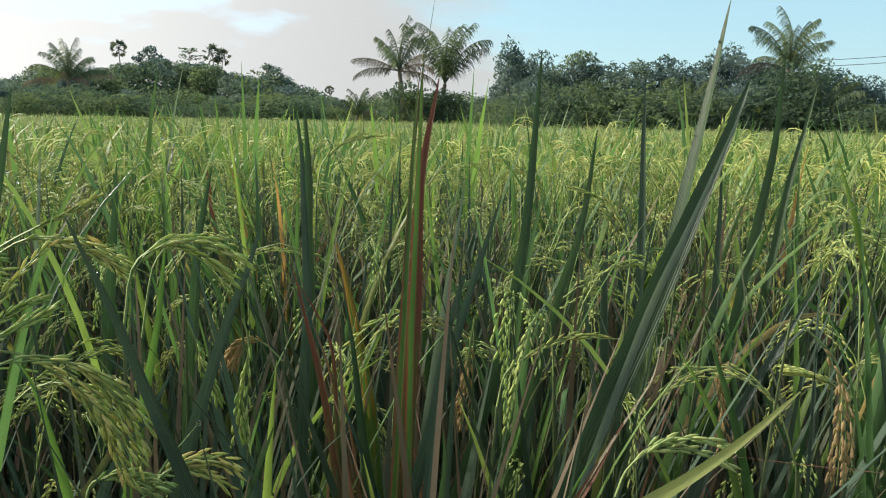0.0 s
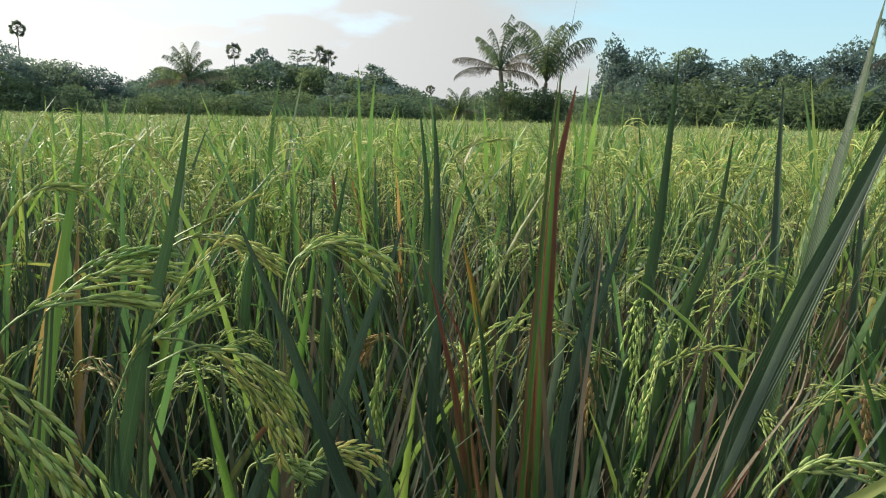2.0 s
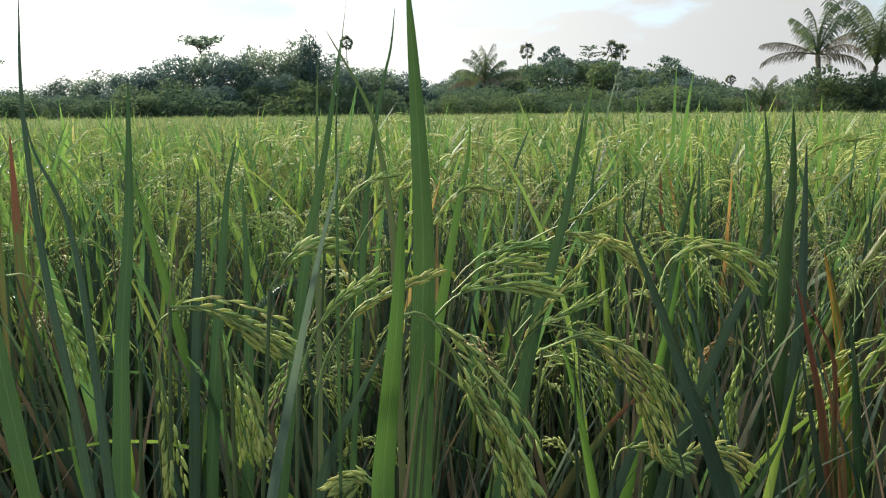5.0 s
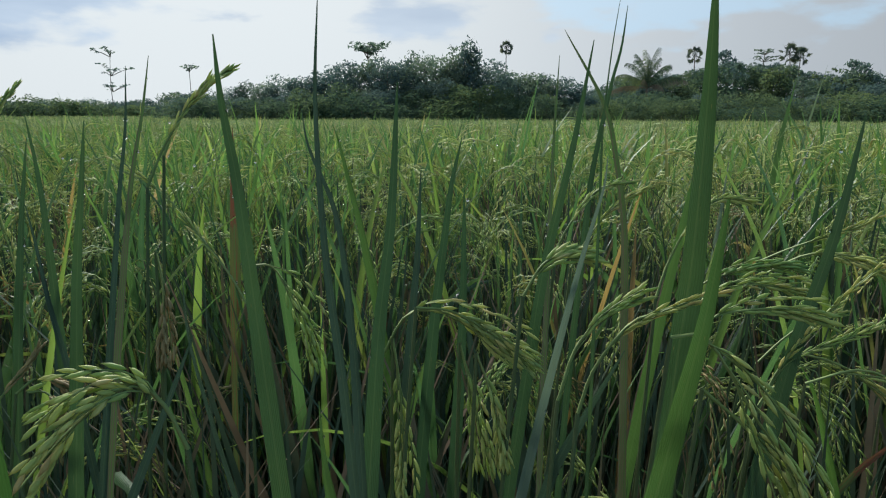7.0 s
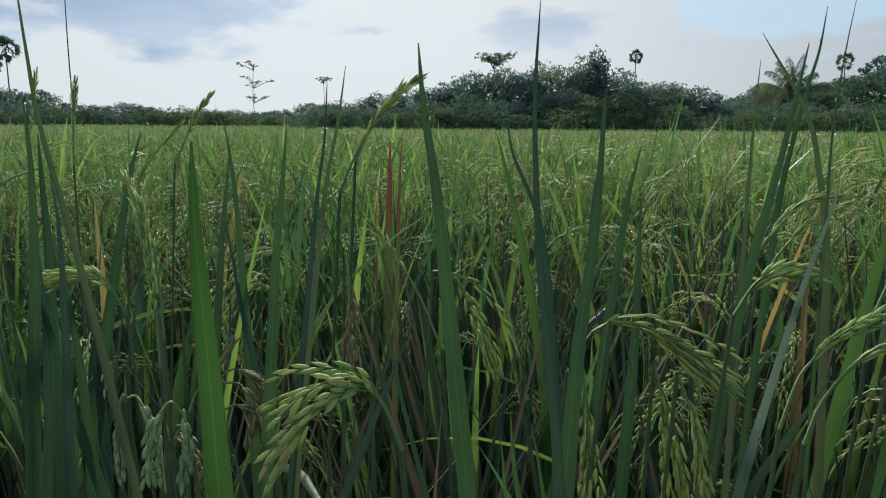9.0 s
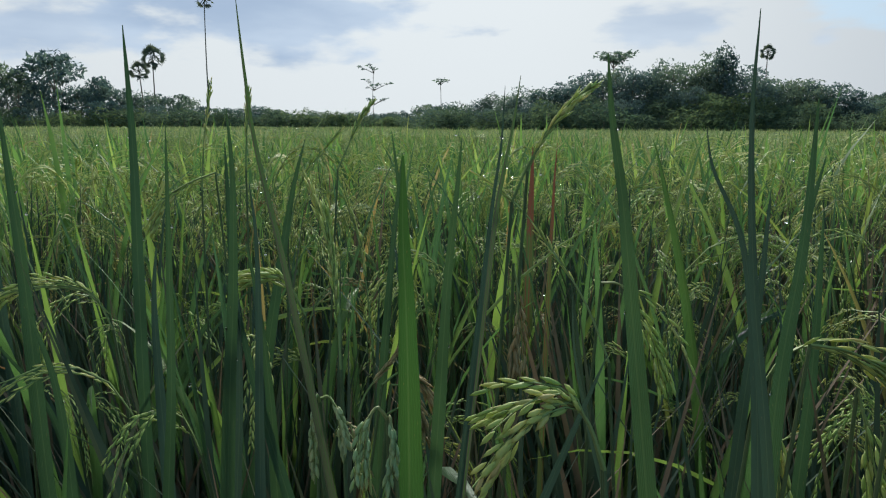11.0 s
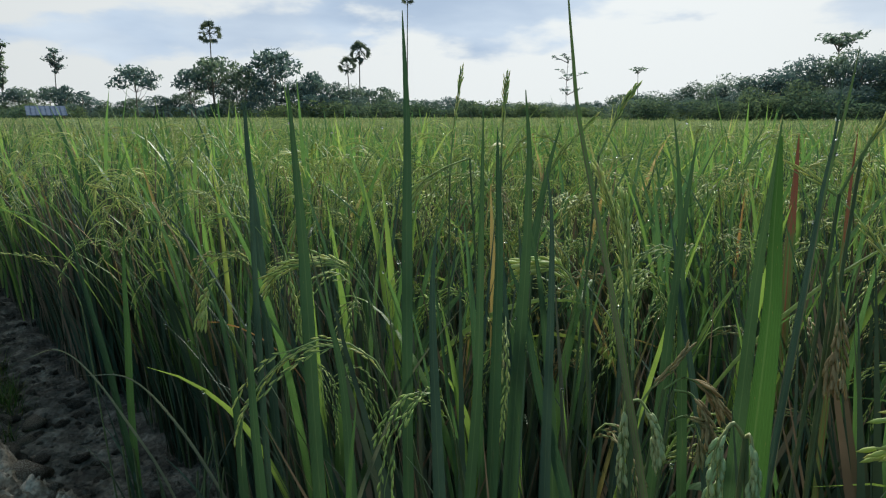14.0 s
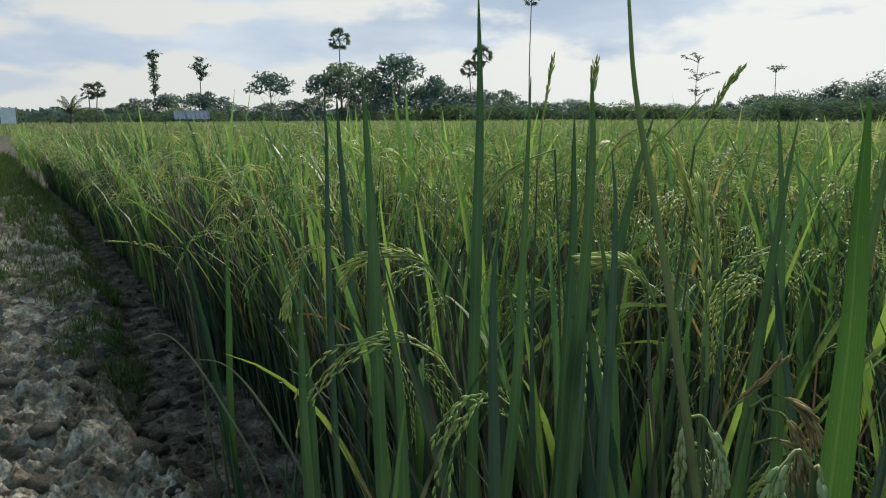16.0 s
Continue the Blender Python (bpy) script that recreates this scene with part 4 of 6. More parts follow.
# ---- the rice field ----
bm = bmesh.new()
bmesh.ops.create_icosphere(bm, subdivisions=1, radius=1.0)
DROP = bpy.data.meshes.new("dew_drop")
bm.to_mesh(DROP)
bm.free()
BEAD, BEAD_F = np.array([v.co[:] for v in DROP.vertices]), np.array([p.vertices[:] for p in DROP.polygons])
DROP.materials.append(M_DEW)
DROP.polygons.foreach_set("use_smooth", np.ones(len(DROP.polygons), bool))
rr = np.random.default_rng(5)


def leaf_mesh(length, width, lean, bend, twist, n=13):
    C = arc(length, lean, bend, n, 2.2)
    V, F, uv = blade(C, blade_width(n, width), np.array([0.0, 1.0, 0.0]), 0.28, twist)
    return mesh_of("leaf_blade", V, F, M_LEAF, uv)


def ear_curve(rise, reach, drop, n=10):
    reach *= 1.25
    return bow([(0, 0, 0), (reach * 0.18, 0, rise * 0.75), (reach * 0.55, 0, rise), (reach * 0.92, 0, rise - drop * 0.45), (reach, 0, rise - drop)], n)


LEAVES = [leaf_mesh(rr.uniform(0.30, 0.46), rr.uniform(0.0060, 0.0115), rr.uniform(1, 10), rr.uniform(5, 50), rr.uniform(-0.9, 0.9)) for _ in range(12)]
LEAVES += [leaf_mesh(rr.uniform(0.30, 0.42), rr.uniform(0.009, 0.012), rr.uniform(10, 20), rr.uniform(60, 105), rr.uniform(-1.2, 1.2)) for _ in range(2)]
SHADED_LEAVES = [me.copy() for me in LEAVES]  # the lower blades, duller and bluer: shade put into their colour
for me in SHADED_LEAVES:
    me.materials[0] = M_BLUE
EARS = []
for i in range(8):
    C = ear_curve(rr.uniform(0.05, 0.12), rr.uniform(0.05, 0.11), rr.uniform(0.05, 0.13))
    EARS.append(mesh_of("panicle", *both(*panicle_geo(C, rr, 77, 0.0086, 4, True, 0.9, 1.0, 0.105), (M_RACHIS, M_GRAIN))))
EARS_FAR = [mesh_of("panicle", *both(*panicle_geo(ear_curve(rr.uniform(0.05, 0.12), rr.uniform(0.05, 0.11), rr.uniform(0.05, 0.13)), rr, 56, 0.0098, 3, False, 1.0, 1.0, 0.105), (M_RACHIS, M_GRAIN))) for _ in range(6)]
EAR_TAN = mesh_of("panicle", *both(*panicle_geo(ear_curve(0.05, 0.07, 0.13), rr, 66, 0.0086, 4, True, 1.0, 1.0, 0.11), (M_RACHIS, M_GRAIN_TAN)))
CULMS = [mesh_of("culm", *tube(bow([(0, 0, 0), (rr.uniform(-0.01, 0.01), rr.uniform(-0.01, 0.01), 0.24), (rr.uniform(0.0, 0.03), 0, 0.46)], 6), np.linspace(0.0032, 0.0014, 6), 5), M_CULM) for _ in range(4)]
CULM_TOP = [np.array([v.co[:] for v in c.vertices])[-5:].mean(0) for c in CULMS]


def rice_plant(x, y, vigour, leaves, ears, rng, stock):
    """A hill of rice: culms, each with its ear, and blades that rise between them."""
    top = new("rice_plant")
    tagged(top, "green rice plant with nodding ears, rooted in the paddy soil", "rice plant", "rice plants in the field")
    top.matrix_basis = pose(x, y, ground_at(x, y) - 0.005, 0, 0, 0)
    for i in range(ears):
        a, s = rng.uniform(0, 6.283), vigour * rng.uniform(0.82, 1.08)
        r = 0.025 * math.sqrt(rng.random())
        foot = np.array([math.cos(a) * r, math.sin(a) * r, 0])
        b = a + rng.normal(0, 0.5)
        lean = rng.uniform(0, 9)
        k = int(rng.integers(len(CULMS)))
        m = pose(*foot, 0, lean, math.degrees(b)) @ Matrix.Diagonal((1, 1, s, 1))
        part("culm", CULMS[k], top, m=m)
        tip = m @ Vector(CULM_TOP[k])
        ear = EAR_TAN if rng.random() < 0.11 else stock[int(rng.integers(len(stock)))]
        e = rng.uniform(0.9, 1.2)
        part("panicle", ear, top, m=pose(tip.x, tip.y, tip.z - 0.002, 0, lean * 0.6, math.degrees(b + rng.normal(0, 0.6))) @ Matrix.Diagonal((e, e, e, 1)))
    for i in range(leaves):
        a = rng.uniform(0, 6.283)
        r = 0.03 * math.sqrt(rng.random())
        z = rng.choice([0.0, 0.08, 0.15, 0.19, 0.23, 0.27]) * vigour if i > 2 else 0.0
        k = int(rng.integers(12 if z < 0.1 or vigour < 0.9 else len(LEAVES)))
        s = min(vigour * rng.uniform(0.8, 1.2), (0.77 - z) / 0.46)
        lean = rng.uniform(-3, 9) + z * 10
        h = z * math.sin(radians(6))
        lf = part("leaf_blade", (SHADED_LEAVES if z < 0.1 else LEAVES)[k], top, m=pose(math.cos(a) * (r + h), math.sin(a) * (r + h), z, 0, lean, math.degrees(a)) @ Matrix.Diagonal((s, s, s, 1)))
        if rng.random() < (0.5 if x < -0.5 else 0.16):
            g = rng.uniform(0.0010, 0.0022)
            part("dew_drop", DROP, lf, "clear drop of dew", m=Matrix.Translation(LEAVES[k].vertices[int(rng.choice([24, 27, 30, 33, 36, 38]))].co) @ Matrix.Diagonal((g, g, g * 1.1, 1)))
    return top


def hills(near, far, step, jitter, az_lo=-42.0, az_hi=124.0):
    """Planting places in rows along the bund, between two distances."""
    out = []
    n = int(far / step) + 3
    for i in range(0, 2 * n + 12):
        w = 0.32 + (i - 10) * step
        if w > far:
            break
        for j in range(-n, n):
            p = EDGE * (j * step + (i % 2) * step * 0.5) + FIELD * w
            x, y = p.x + rr.normal(0, jitter), p.y + rr.normal(0, jitter)
            dx, dy = x - MID[0], y - MID[1]
            d, a = math.hypot(dx, dy), math.degrees(math.atan2(-dx, dy))
            if near <= d < far and az_lo < a < az_hi and (x * FIELD.x + y * FIELD.y) > edge_at(x * EDGE.x + y * EDGE.y) + 0.02:
                out.append((x, y))
    return np.array(out)


NEAR_IN, NEAR_OUT = 0.62, 1.60
for x, y in hills(NEAR_IN, NEAR_OUT, 0.165, 0.025):
    d = math.hypot(x - MID[0], y - MID[1])
    left = math.degrees(math.atan2(MID[0] - x, y - MID[1])) > 62
    rice_plant(x, y, rr.uniform(0.93, 1.08) + 0.13 * min(1.0, max(0.0, (d - 0.7) / 0.4)), (20 if d < 1.1 else 15) if left else 16, (5 if d < 1.0 else 7) if left else (6 if d < 0.9 else 8) - (2 if x > 0.05 else 0), rr, EARS if d < 0.9 else EARS_FAR)
for x, y in hills(0.40, NEAR_IN, 0.15, 0.02):
    rice_plant(x, y, rr.uniform(0.78, 0.88), 15, 0 if x < -0.5 or x > 0.05 else 2, rr, EARS)

for i in range(12):
    u = 1.35 + 0.17 * i
    p = EDGE * (u + rr.normal(0, 0.03)) + FIELD * (edge_at(u) + rr.uniform(-0.01, 0.07))
    rice_plant(p.x, p.y, rr.uniform(0.9, 1.02), 17, 2, rr, EARS_FAR)

# farther hills, joined: lighter meshes of the same blades and ears
def light_leaf(length, width, lean, bend, n):
    C = arc(length, lean, bend, n, 2.2)
    W = blade_width(n, width)
    V = np.stack([C - [0, 1, 0] * W[:, None] / 2, C + [0, 1, 0] * W[:, None] / 2], 1).reshape(-1, 3)
    F = np.array([t for i in range(n - 1) for t in ((2 * i, 2 * i + 1, 2 * i + 3), (2 * i, 2 * i + 3, 2 * i + 2))])
    return V, F


def put(V, x, y, z, lean, turn, s=1.0):
    m = pose(x, y, z, 0, lean, turn)
    return (V * s) @ np.array(m.to_3x3()).T + [x, y, z]


def light_hill(rng, leaves, ears, count, rings, n, wide, grain, dew=0.0):
    """A whole hill some metres off: blades, and ears on thin culms."""
    bits, mi = [], []
    for i in range(ears):
        a = rng.uniform(0, 6.283)
        lean, s = rng.uniform(0, 13), rng.uniform(0.8, 1.12)
        C = ear_curve(rng.uniform(0.05, 0.12), rng.uniform(0.06, 0.13), rng.uniform(0.04, 0.14), 7)
        tip = np.array(pose(0, 0, 0, 0, lean, math.degrees(a)).to_3x3()) @ np.array([0.01, 0, 0.46 * s])
        V, F = ear_strands(C, rng, count, rng.uniform(0.05, 0.075), grain, rings, 1.1)
        bits.append((put(V, *tip, lean * 0.6, math.degrees(a + rng.normal(0, 0.6))), F))
        mi += [1] * len(F)
        V, F = tube([tip * [0.6, 0.6, 0.55], tip], [0.0018, 0.0012], 3)
        bits.append((V, F))
        mi += [0] * len(F)
    for i in range(leaves):
        a, z = rng.uniform(0, 360), rng.choice([0.05, 0.12, 0.2, 0.27])
        V, F = light_leaf(rng.uniform(0.3, 0.46), wide * rng.uniform(0.7, 1.15), rng.uniform(1, 10), rng.uniform(5, 60), n)
        V = put(V, math.cos(radians(a)) * 0.03, math.sin(radians(a)) * 0.03, z, rng.uniform(-2, 9), a)
        bits.append((V, F))
        mi += [0] * len(F)
        if rng.random() < dew:
            bits.append((BEAD * rng.uniform(0.0013, 0.0026) + V[int(rng.integers(len(V) // 2, len(V)))], BEAD_F))
            mi += [2] * len(BEAD_F)
    V, F = joined(bits)
    return V, F, np.array(mi)


def tuft(rng, leaves, ears, wide, low):
    """The top of a hill seen far off: blade tips and ears."""
    bits, mi = [], []
    for i in range(leaves):
        a = rng.uniform(0, 360)
        V, F = light_leaf(rng.uniform(0.18, 0.34), wide * rng.uniform(0.7, 1.2), rng.uniform(0, 14), rng.uniform(5, 60), 3)
        r = 0.13 * math.sqrt(rng.random())
        bits.append((put(V, math.cos(a) * r, math.sin(a) * r, low, rng.uniform(-3, 8), a), F))
        mi += [0] * len(F)
    for i in range(ears):
        a = rng.uniform(0, 6.283)
        C = ear_curve(rng.uniform(0.05, 0.1), rng.uniform(0.07, 0.13), rng.uniform(0.05, 0.13), 4) + [rng.uniform(-0.13, 0.13), rng.uniform(-0.13, 0.13), low + rng.uniform(0.05, 0.15)]
        V, F = tube(C, np.array([0.25, 0.9, 0.8, 0.2]) * wide * 0.38, 3)
        bits.append((V @ np.array([[math.cos(a), math.sin(a), 0], [-math.sin(a), math.cos(a), 0], [0, 0, 1]]), F))
        mi += [1] * len(F)
    V, F = joined(bits)
    return V, F, np.array(mi)


def spread_out(name, label, kinds, P, smin, smax, mats, z0=0.0):
    n = len(P)
    ob = scattered(name, kinds, rr.integers(0, len(kinds), n), np.c_[P, np.full(n, z0)], rr.uniform(0, 6.283, n), rr.normal(0, 0.05, n), rr.uniform(smin, smax, n), mats)
    return tagged(ob, label, "rice", kind="stuff")


FIELD_MATS, MID_MATS = (M_HAZED_LEAF, M_FAR_GRAIN), (M_MID_LEAF, M_FIELD_GRAIN, M_DEW)


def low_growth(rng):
    """The lower blades and sheaths of a hill, dense and dark-coloured to deepen its foot."""
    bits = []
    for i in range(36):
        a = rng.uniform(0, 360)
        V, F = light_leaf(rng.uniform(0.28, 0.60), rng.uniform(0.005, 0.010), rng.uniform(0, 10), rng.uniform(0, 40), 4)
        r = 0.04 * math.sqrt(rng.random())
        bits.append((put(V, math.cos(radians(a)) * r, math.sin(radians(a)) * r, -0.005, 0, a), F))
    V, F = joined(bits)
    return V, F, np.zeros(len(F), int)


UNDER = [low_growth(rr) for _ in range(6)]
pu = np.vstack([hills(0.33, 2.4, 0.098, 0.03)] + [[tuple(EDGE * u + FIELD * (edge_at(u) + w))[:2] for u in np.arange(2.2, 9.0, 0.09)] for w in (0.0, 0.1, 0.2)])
tagged(scattered("rice_undergrowth", UNDER, rr.integers(0, 6, len(pu)), np.c_[pu, np.zeros(len(pu))], rr.uniform(0, 6.283, len(pu)), rr.normal(0, 0.08, len(pu)), rr.uniform(0.8, 1.2, len(pu)), (M_SHADED_LEAF,)), "crowded lower blades and sheaths of the rice, shade in their colour", "rice", kind="stuff")
spread_out("rice_field_front", "dense ripening rice behind the first plants", [light_hill(rr, 14, 8, 6, 6, 6, 0.0128, 0.0016, 0.8) for _ in range(6)], hills(NEAR_OUT, 2.7, 0.175, 0.03), 0.98, 1.19, MID_MATS)
spread_out("rice_field_middle", "dense ripening rice across the paddy", [light_hill(rr, 10, 6, 3, 4, 4, 0.0135, 0.0022) for _ in range(8)], hills(2.7, 6.5, 0.21, 0.045), 0.96, 1.17, (M_MID_LEAF, M_FAR_GRAIN))


def far_spots(near, far, per):
    a = np.radians(rr.uniform(-46, 128, int(per * 0.5 * radians(174) * (far**2 - near**2))))
    d = np.sqrt(rr.uniform(near**2, far**2, len(a)))
    P = np.c_[-np.sin(a) * d, np.cos(a) * d] + MID
    return P[P @ np.array(FIELD)[:2] > [edge_at(u) + 0.05 for u in P @ np.array(EDGE)[:2]]]


def field_end(P):
    """Keeps what lies short of the trees."""
    a = np.degrees(np.arctan2(-P[:, 0], P[:, 1]))
    return P[np.hypot(P[:, 0], P[:, 1]) < np.interp(a, [-50, -5, 0, 30, 34, 58, 64, 90, 128], [34, 34, 48, 50, 48, 48, 84, 88, 92])]


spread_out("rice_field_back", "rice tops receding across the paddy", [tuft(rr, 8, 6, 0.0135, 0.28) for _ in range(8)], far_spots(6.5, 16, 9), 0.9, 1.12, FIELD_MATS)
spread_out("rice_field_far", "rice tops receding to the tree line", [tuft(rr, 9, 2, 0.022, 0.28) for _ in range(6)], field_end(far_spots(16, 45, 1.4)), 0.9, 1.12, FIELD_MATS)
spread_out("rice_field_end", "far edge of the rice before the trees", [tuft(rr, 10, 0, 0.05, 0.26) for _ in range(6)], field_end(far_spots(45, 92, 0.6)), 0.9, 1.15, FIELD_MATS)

# the paddy goes on along the bund beyond the near plants
sa, sd = np.radians(rr.uniform(-66, -45, 900)), np.sqrt(rr.uniform(0.5, 8.0**2, 900))
SP = np.c_[-np.sin(sa) * sd, np.cos(sa) * sd] + MID
SP = SP[SP @ np.array(FIELD)[:2] > 0.33]
spread_out("rice_field_side", "dense rice standing along the bund", [tuft(rr, 12, 2, 0.017, 0.2) for _ in range(4)], SP, 0.85, 1.05, FIELD_MATS)

# the outer row leans over the ditch
eu = np.arange(2.6, 14.0, 0.10) + rr.normal(0, 0.03, 114)
EP = np.array([tuple(EDGE * u + FIELD * (edge_at(u) + rr.uniform(-0.07, 0.05)))[:2] for u in eu])
spread_out("rice_field_edge", "rice with nodding ears leaning over the ditch", [light_hill(rr, 12, 8, 4, 4, 5, 0.0115, 0.0017) for _ in range(5)], EP, 0.85, 1.05, MID_MATS)

# the closed mass of leaves under the far tops
cu = np.r_[np.arange(-70, -8, 2.0), np.arange(-8, 12, 0.35), np.arange(12, 100, 2.0)]
cw = np.r_[5.2, np.arange(5.5, 12, 0.35), np.arange(12, 92, 1.6)]
CV, CF = sheet(cu, cw, lambda u, w: 0.40 + 0.05 * lumps(u, w, 1.4, 4.0) - 0.4 * max(0.0, (5.6 - w) / 0.4))
cf = CV[CF].mean(1)
ca = np.degrees(np.arctan2(-cf[:, 0], cf[:, 1]))
keep = np.hypot(cf[:, 0], cf[:, 1]) < np.interp(ca, [-50, -5, 0, 30, 34, 58, 64, 90, 128], [34, 34, 48, 50, 48, 48, 84, 88, 92])
tagged(new("rice_field_under", mesh_of("rice_field_under", CV, CF[keep], M_CANOPY)), "closed green mass of rice under the far tops", "rice", kind="stuff")

# ---- tools for the plants within reach of the lens ----
def near_plant(x, y):
    top = new("rice_plant")
    tagged(top, "rice plant with long upright blades and heavy nodding ears", "rice plant", "rice plants in the field")
    top.matrix_basis = Matrix.Translation((x, y, 0))
    top["foot"] = (x, y)
    for i in range(6):
        a, s = RNG.uniform(0, 6.283), RNG.uniform(0.7, 0.95)
        m = pose(math.cos(a) * 0.02, math.sin(a) * 0.02, -0.005, 0, RNG.uniform(0, 10), math.degrees(a))
        if i < 3:
            part("culm", CULMS[i], top, m=m @ Matrix.Diagonal((1, 1, s * 0.8, 1)))
        part("leaf_blade", SHADED_LEAVES[int(RNG.integers(12))], top, m=m @ Matrix.Diagonal((s, s, s, 1)))
    return top


def local(plant, points):
    x, y = plant["foot"]
    return [np.array(p) - [x, y, 0] for p in points]


def from_foot(P, n, steep=False):
    """The way from the plant's foot up to the first given point, meeting it in its own direction."""
    a = P[0]
    k = min(0.85, max(0.12, 1 - 0.055 / max(1e-6, math.hypot(a[0], a[1]))))
    f = np.array([a[0] * k, a[1] * k, -0.01])
    d = unit(P[1] - a)
    if d[2] < 0.5:
        d = unit(np.array([d[0] * 0.5, d[1] * 0.5, 0.85]))
    c = a - d * np.linalg.norm(a - f) * 0.5
    c[2] = max(c[2], 0.04)
    if steep:
        c = np.array([a[0] - d[0] * 0.05, a[1] - d[1] * 0.05, a[2] * 0.55])
    u = np.linspace(0, 1, n, endpoint=False)[:, None]
    return (1 - u) ** 2 * f + 2 * u * (1 - u) * c + u * u * a


def near_leaf(plant, width, mat, *points):
    """A blade from its sheath at the foot through the given points to its tip."""
    P = local(plant, points)
    C = np.vstack([from_foot(P, 12), bow(P, 22)])
    n = len(C)
    s = np.r_[0, np.cumsum(np.linalg.norm(np.diff(C, axis=0), axis=1))]
    W = 0.88 * width * np.clip(s / (0.4 * s[-1]), 0.45, 1) * np.clip((s[-1] - s) / 0.17, 0.012, 1) ** 0.6
    w = np.array([plant["foot"][0] - MID[0], plant["foot"][1] - MID[1], 0.0])
    side = unit(np.cross(w, [0, 0, 1.0]))
    V, F, uv = blade(C, W, side + RNG.normal(0, 0.18, 3), RNG.uniform(0.2, 0.5), RNG.uniform(-0.25, 0.25))
    lf = part("leaf_blade", mesh_of("leaf_blade", V, F, mat, uv), plant)
    for i in RNG.integers(14, n - 3, int(RNG.integers(0, 6 if plant["foot"][0] < -0.3 else 3))):
        g = RNG.uniform(0.0005, 0.0010)
        part("dew_drop", DROP, lf, "clear drop of dew", m=Matrix.Translation(V[3 * i + int(RNG.choice([0, 2]))]) @ Matrix.Diagonal((g, g, g * 1.1, 1)))


def near_ear(plant, grains, mat, *points, glen=0.0102, plump=0.120, spread=0.55, branch=1.0):
    """A culm from the foot and the ear that hangs from it; an ear that still stands up keeps its branches close."""
    P = local(plant, points)
    base = np.vstack([from_foot(P, 8, True), P[:1]])
    part("culm", mesh_of("culm", *tube(base, np.linspace(0.0017, 0.0009, 9), 6), M_CULM), plant)
    up = P[-1][2] > P[0][2] + 0.02
    geo = panicle_geo(bow(P, 14), RNG, int(grains * (0.45 if up else 0.8)), glen * (0.88 if up else 1.0), 6, True, 0.16 if up else spread, branch * (0.75 if up else 1.0), plump * (0.78 if up else 1.0))
    part("panicle", mesh_of("panicle", *both(*geo, (M_RACHIS, mat))), plant)


# ---- the plants close by, each blade and ear by itself ----
rp = near_plant(-0.020, 0.407)
near_leaf(rp, 0.0062, M_REDEDGE, (-0.030, 0.436, 0.468), (-0.026, 0.456, 0.573), (-0.021, 0.480, 0.705), (-0.018, 0.489, 0.750))
near_leaf(rp, 0.0015, M_PURPLE, (-0.020, 0.480, 0.705), (-0.017, 0.487, 0.742), (-0.013, 0.492, 0.769), (-0.008, 0.499, 0.804))
near_leaf(rp, 0.0126, M_RED, (-0.022, 0.459, 0.506), (-0.018, 0.476, 0.600), (-0.016, 0.490, 0.677), (-0.005, 0.503, 0.747))
near_leaf(rp, 0.0060, M_REDEDGE, (-0.021, 0.445, 0.462), (-0.021, 0.465, 0.570), (-0.019, 0.480, 0.647), (-0.017, 0.495, 0.727), (-0.016, 0.502, 0.766))
near_leaf(rp, 0.0145, M_ORANGE, (-0.052, 0.551, 0.401), (-0.061, 0.567, 0.486), (-0.077, 0.581, 0.562), (-0.091, 0.591, 0.614))
near_leaf(rp, 0.0100, M_RED, (-0.066, 0.441, 0.464), (-0.079, 0.453, 0.533), (-0.091, 0.462, 0.578), (-0.102, 0.469, 0.617))
near_leaf(rp, 0.0069, M_RED, (-0.069, 0.449, 0.510), (-0.074, 0.459, 0.563), (-0.086, 0.464, 0.589), (-0.099, 0.467, 0.608))
near_leaf(rp, 0.0201, M_GREEN, (0.090, 0.460, 0.456), (0.133, 0.477, 0.553), (0.167, 0.492, 0.632), (0.198, 0.506, 0.704), (0.217, 0.515, 0.752))
near_leaf(rp, 0.0064, M_PALE, (0.124, 0.468, 0.531), (0.150, 0.481, 0.598), (0.181, 0.493, 0.665), (0.213, 0.507, 0.740))
near_leaf(rp, 0.0122, M_RED, (0.076, 0.384, 0.486), (0.089, 0.387, 0.506), (0.102, 0.392, 0.529), (0.110, 0.394, 0.543))
rp = near_plant(0.141, 0.526)
near_leaf(rp, 0.0125, M_GREEN, (0.191, 0.587, 0.596), (0.207, 0.600, 0.667), (0.225, 0.615, 0.743), (0.242, 0.630, 0.824))
near_leaf(rp, 0.0138, M_BLUE, (0.154, 0.630, 0.499), (0.153, 0.638, 0.540), (0.153, 0.644, 0.572), (0.155, 0.651, 0.608))
near_leaf(rp, 0.0097, M_BLUE, (0.227, 0.516, 0.485), (0.252, 0.524, 0.529), (0.274, 0.531, 0.564), (0.295, 0.537, 0.600))
near_ear(rp, 72, M_GRAIN, (0.205, 0.594, 0.634), (0.217, 0.600, 0.662), (0.230, 0.607, 0.701), (0.242, 0.612, 0.729))
near_ear(rp, 72, M_GRAIN_TAN, (0.207, 0.532, 0.572), (0.213, 0.529, 0.559), (0.217, 0.524, 0.528), (0.220, 0.517, 0.494), (0.222, 0.513, 0.468))
near_ear(rp, 64, M_GRAIN, (0.158, 0.584, 0.576), (0.160, 0.591, 0.614), (0.147, 0.596, 0.642), (0.132, 0.598, 0.656), (0.123, 0.599, 0.658))
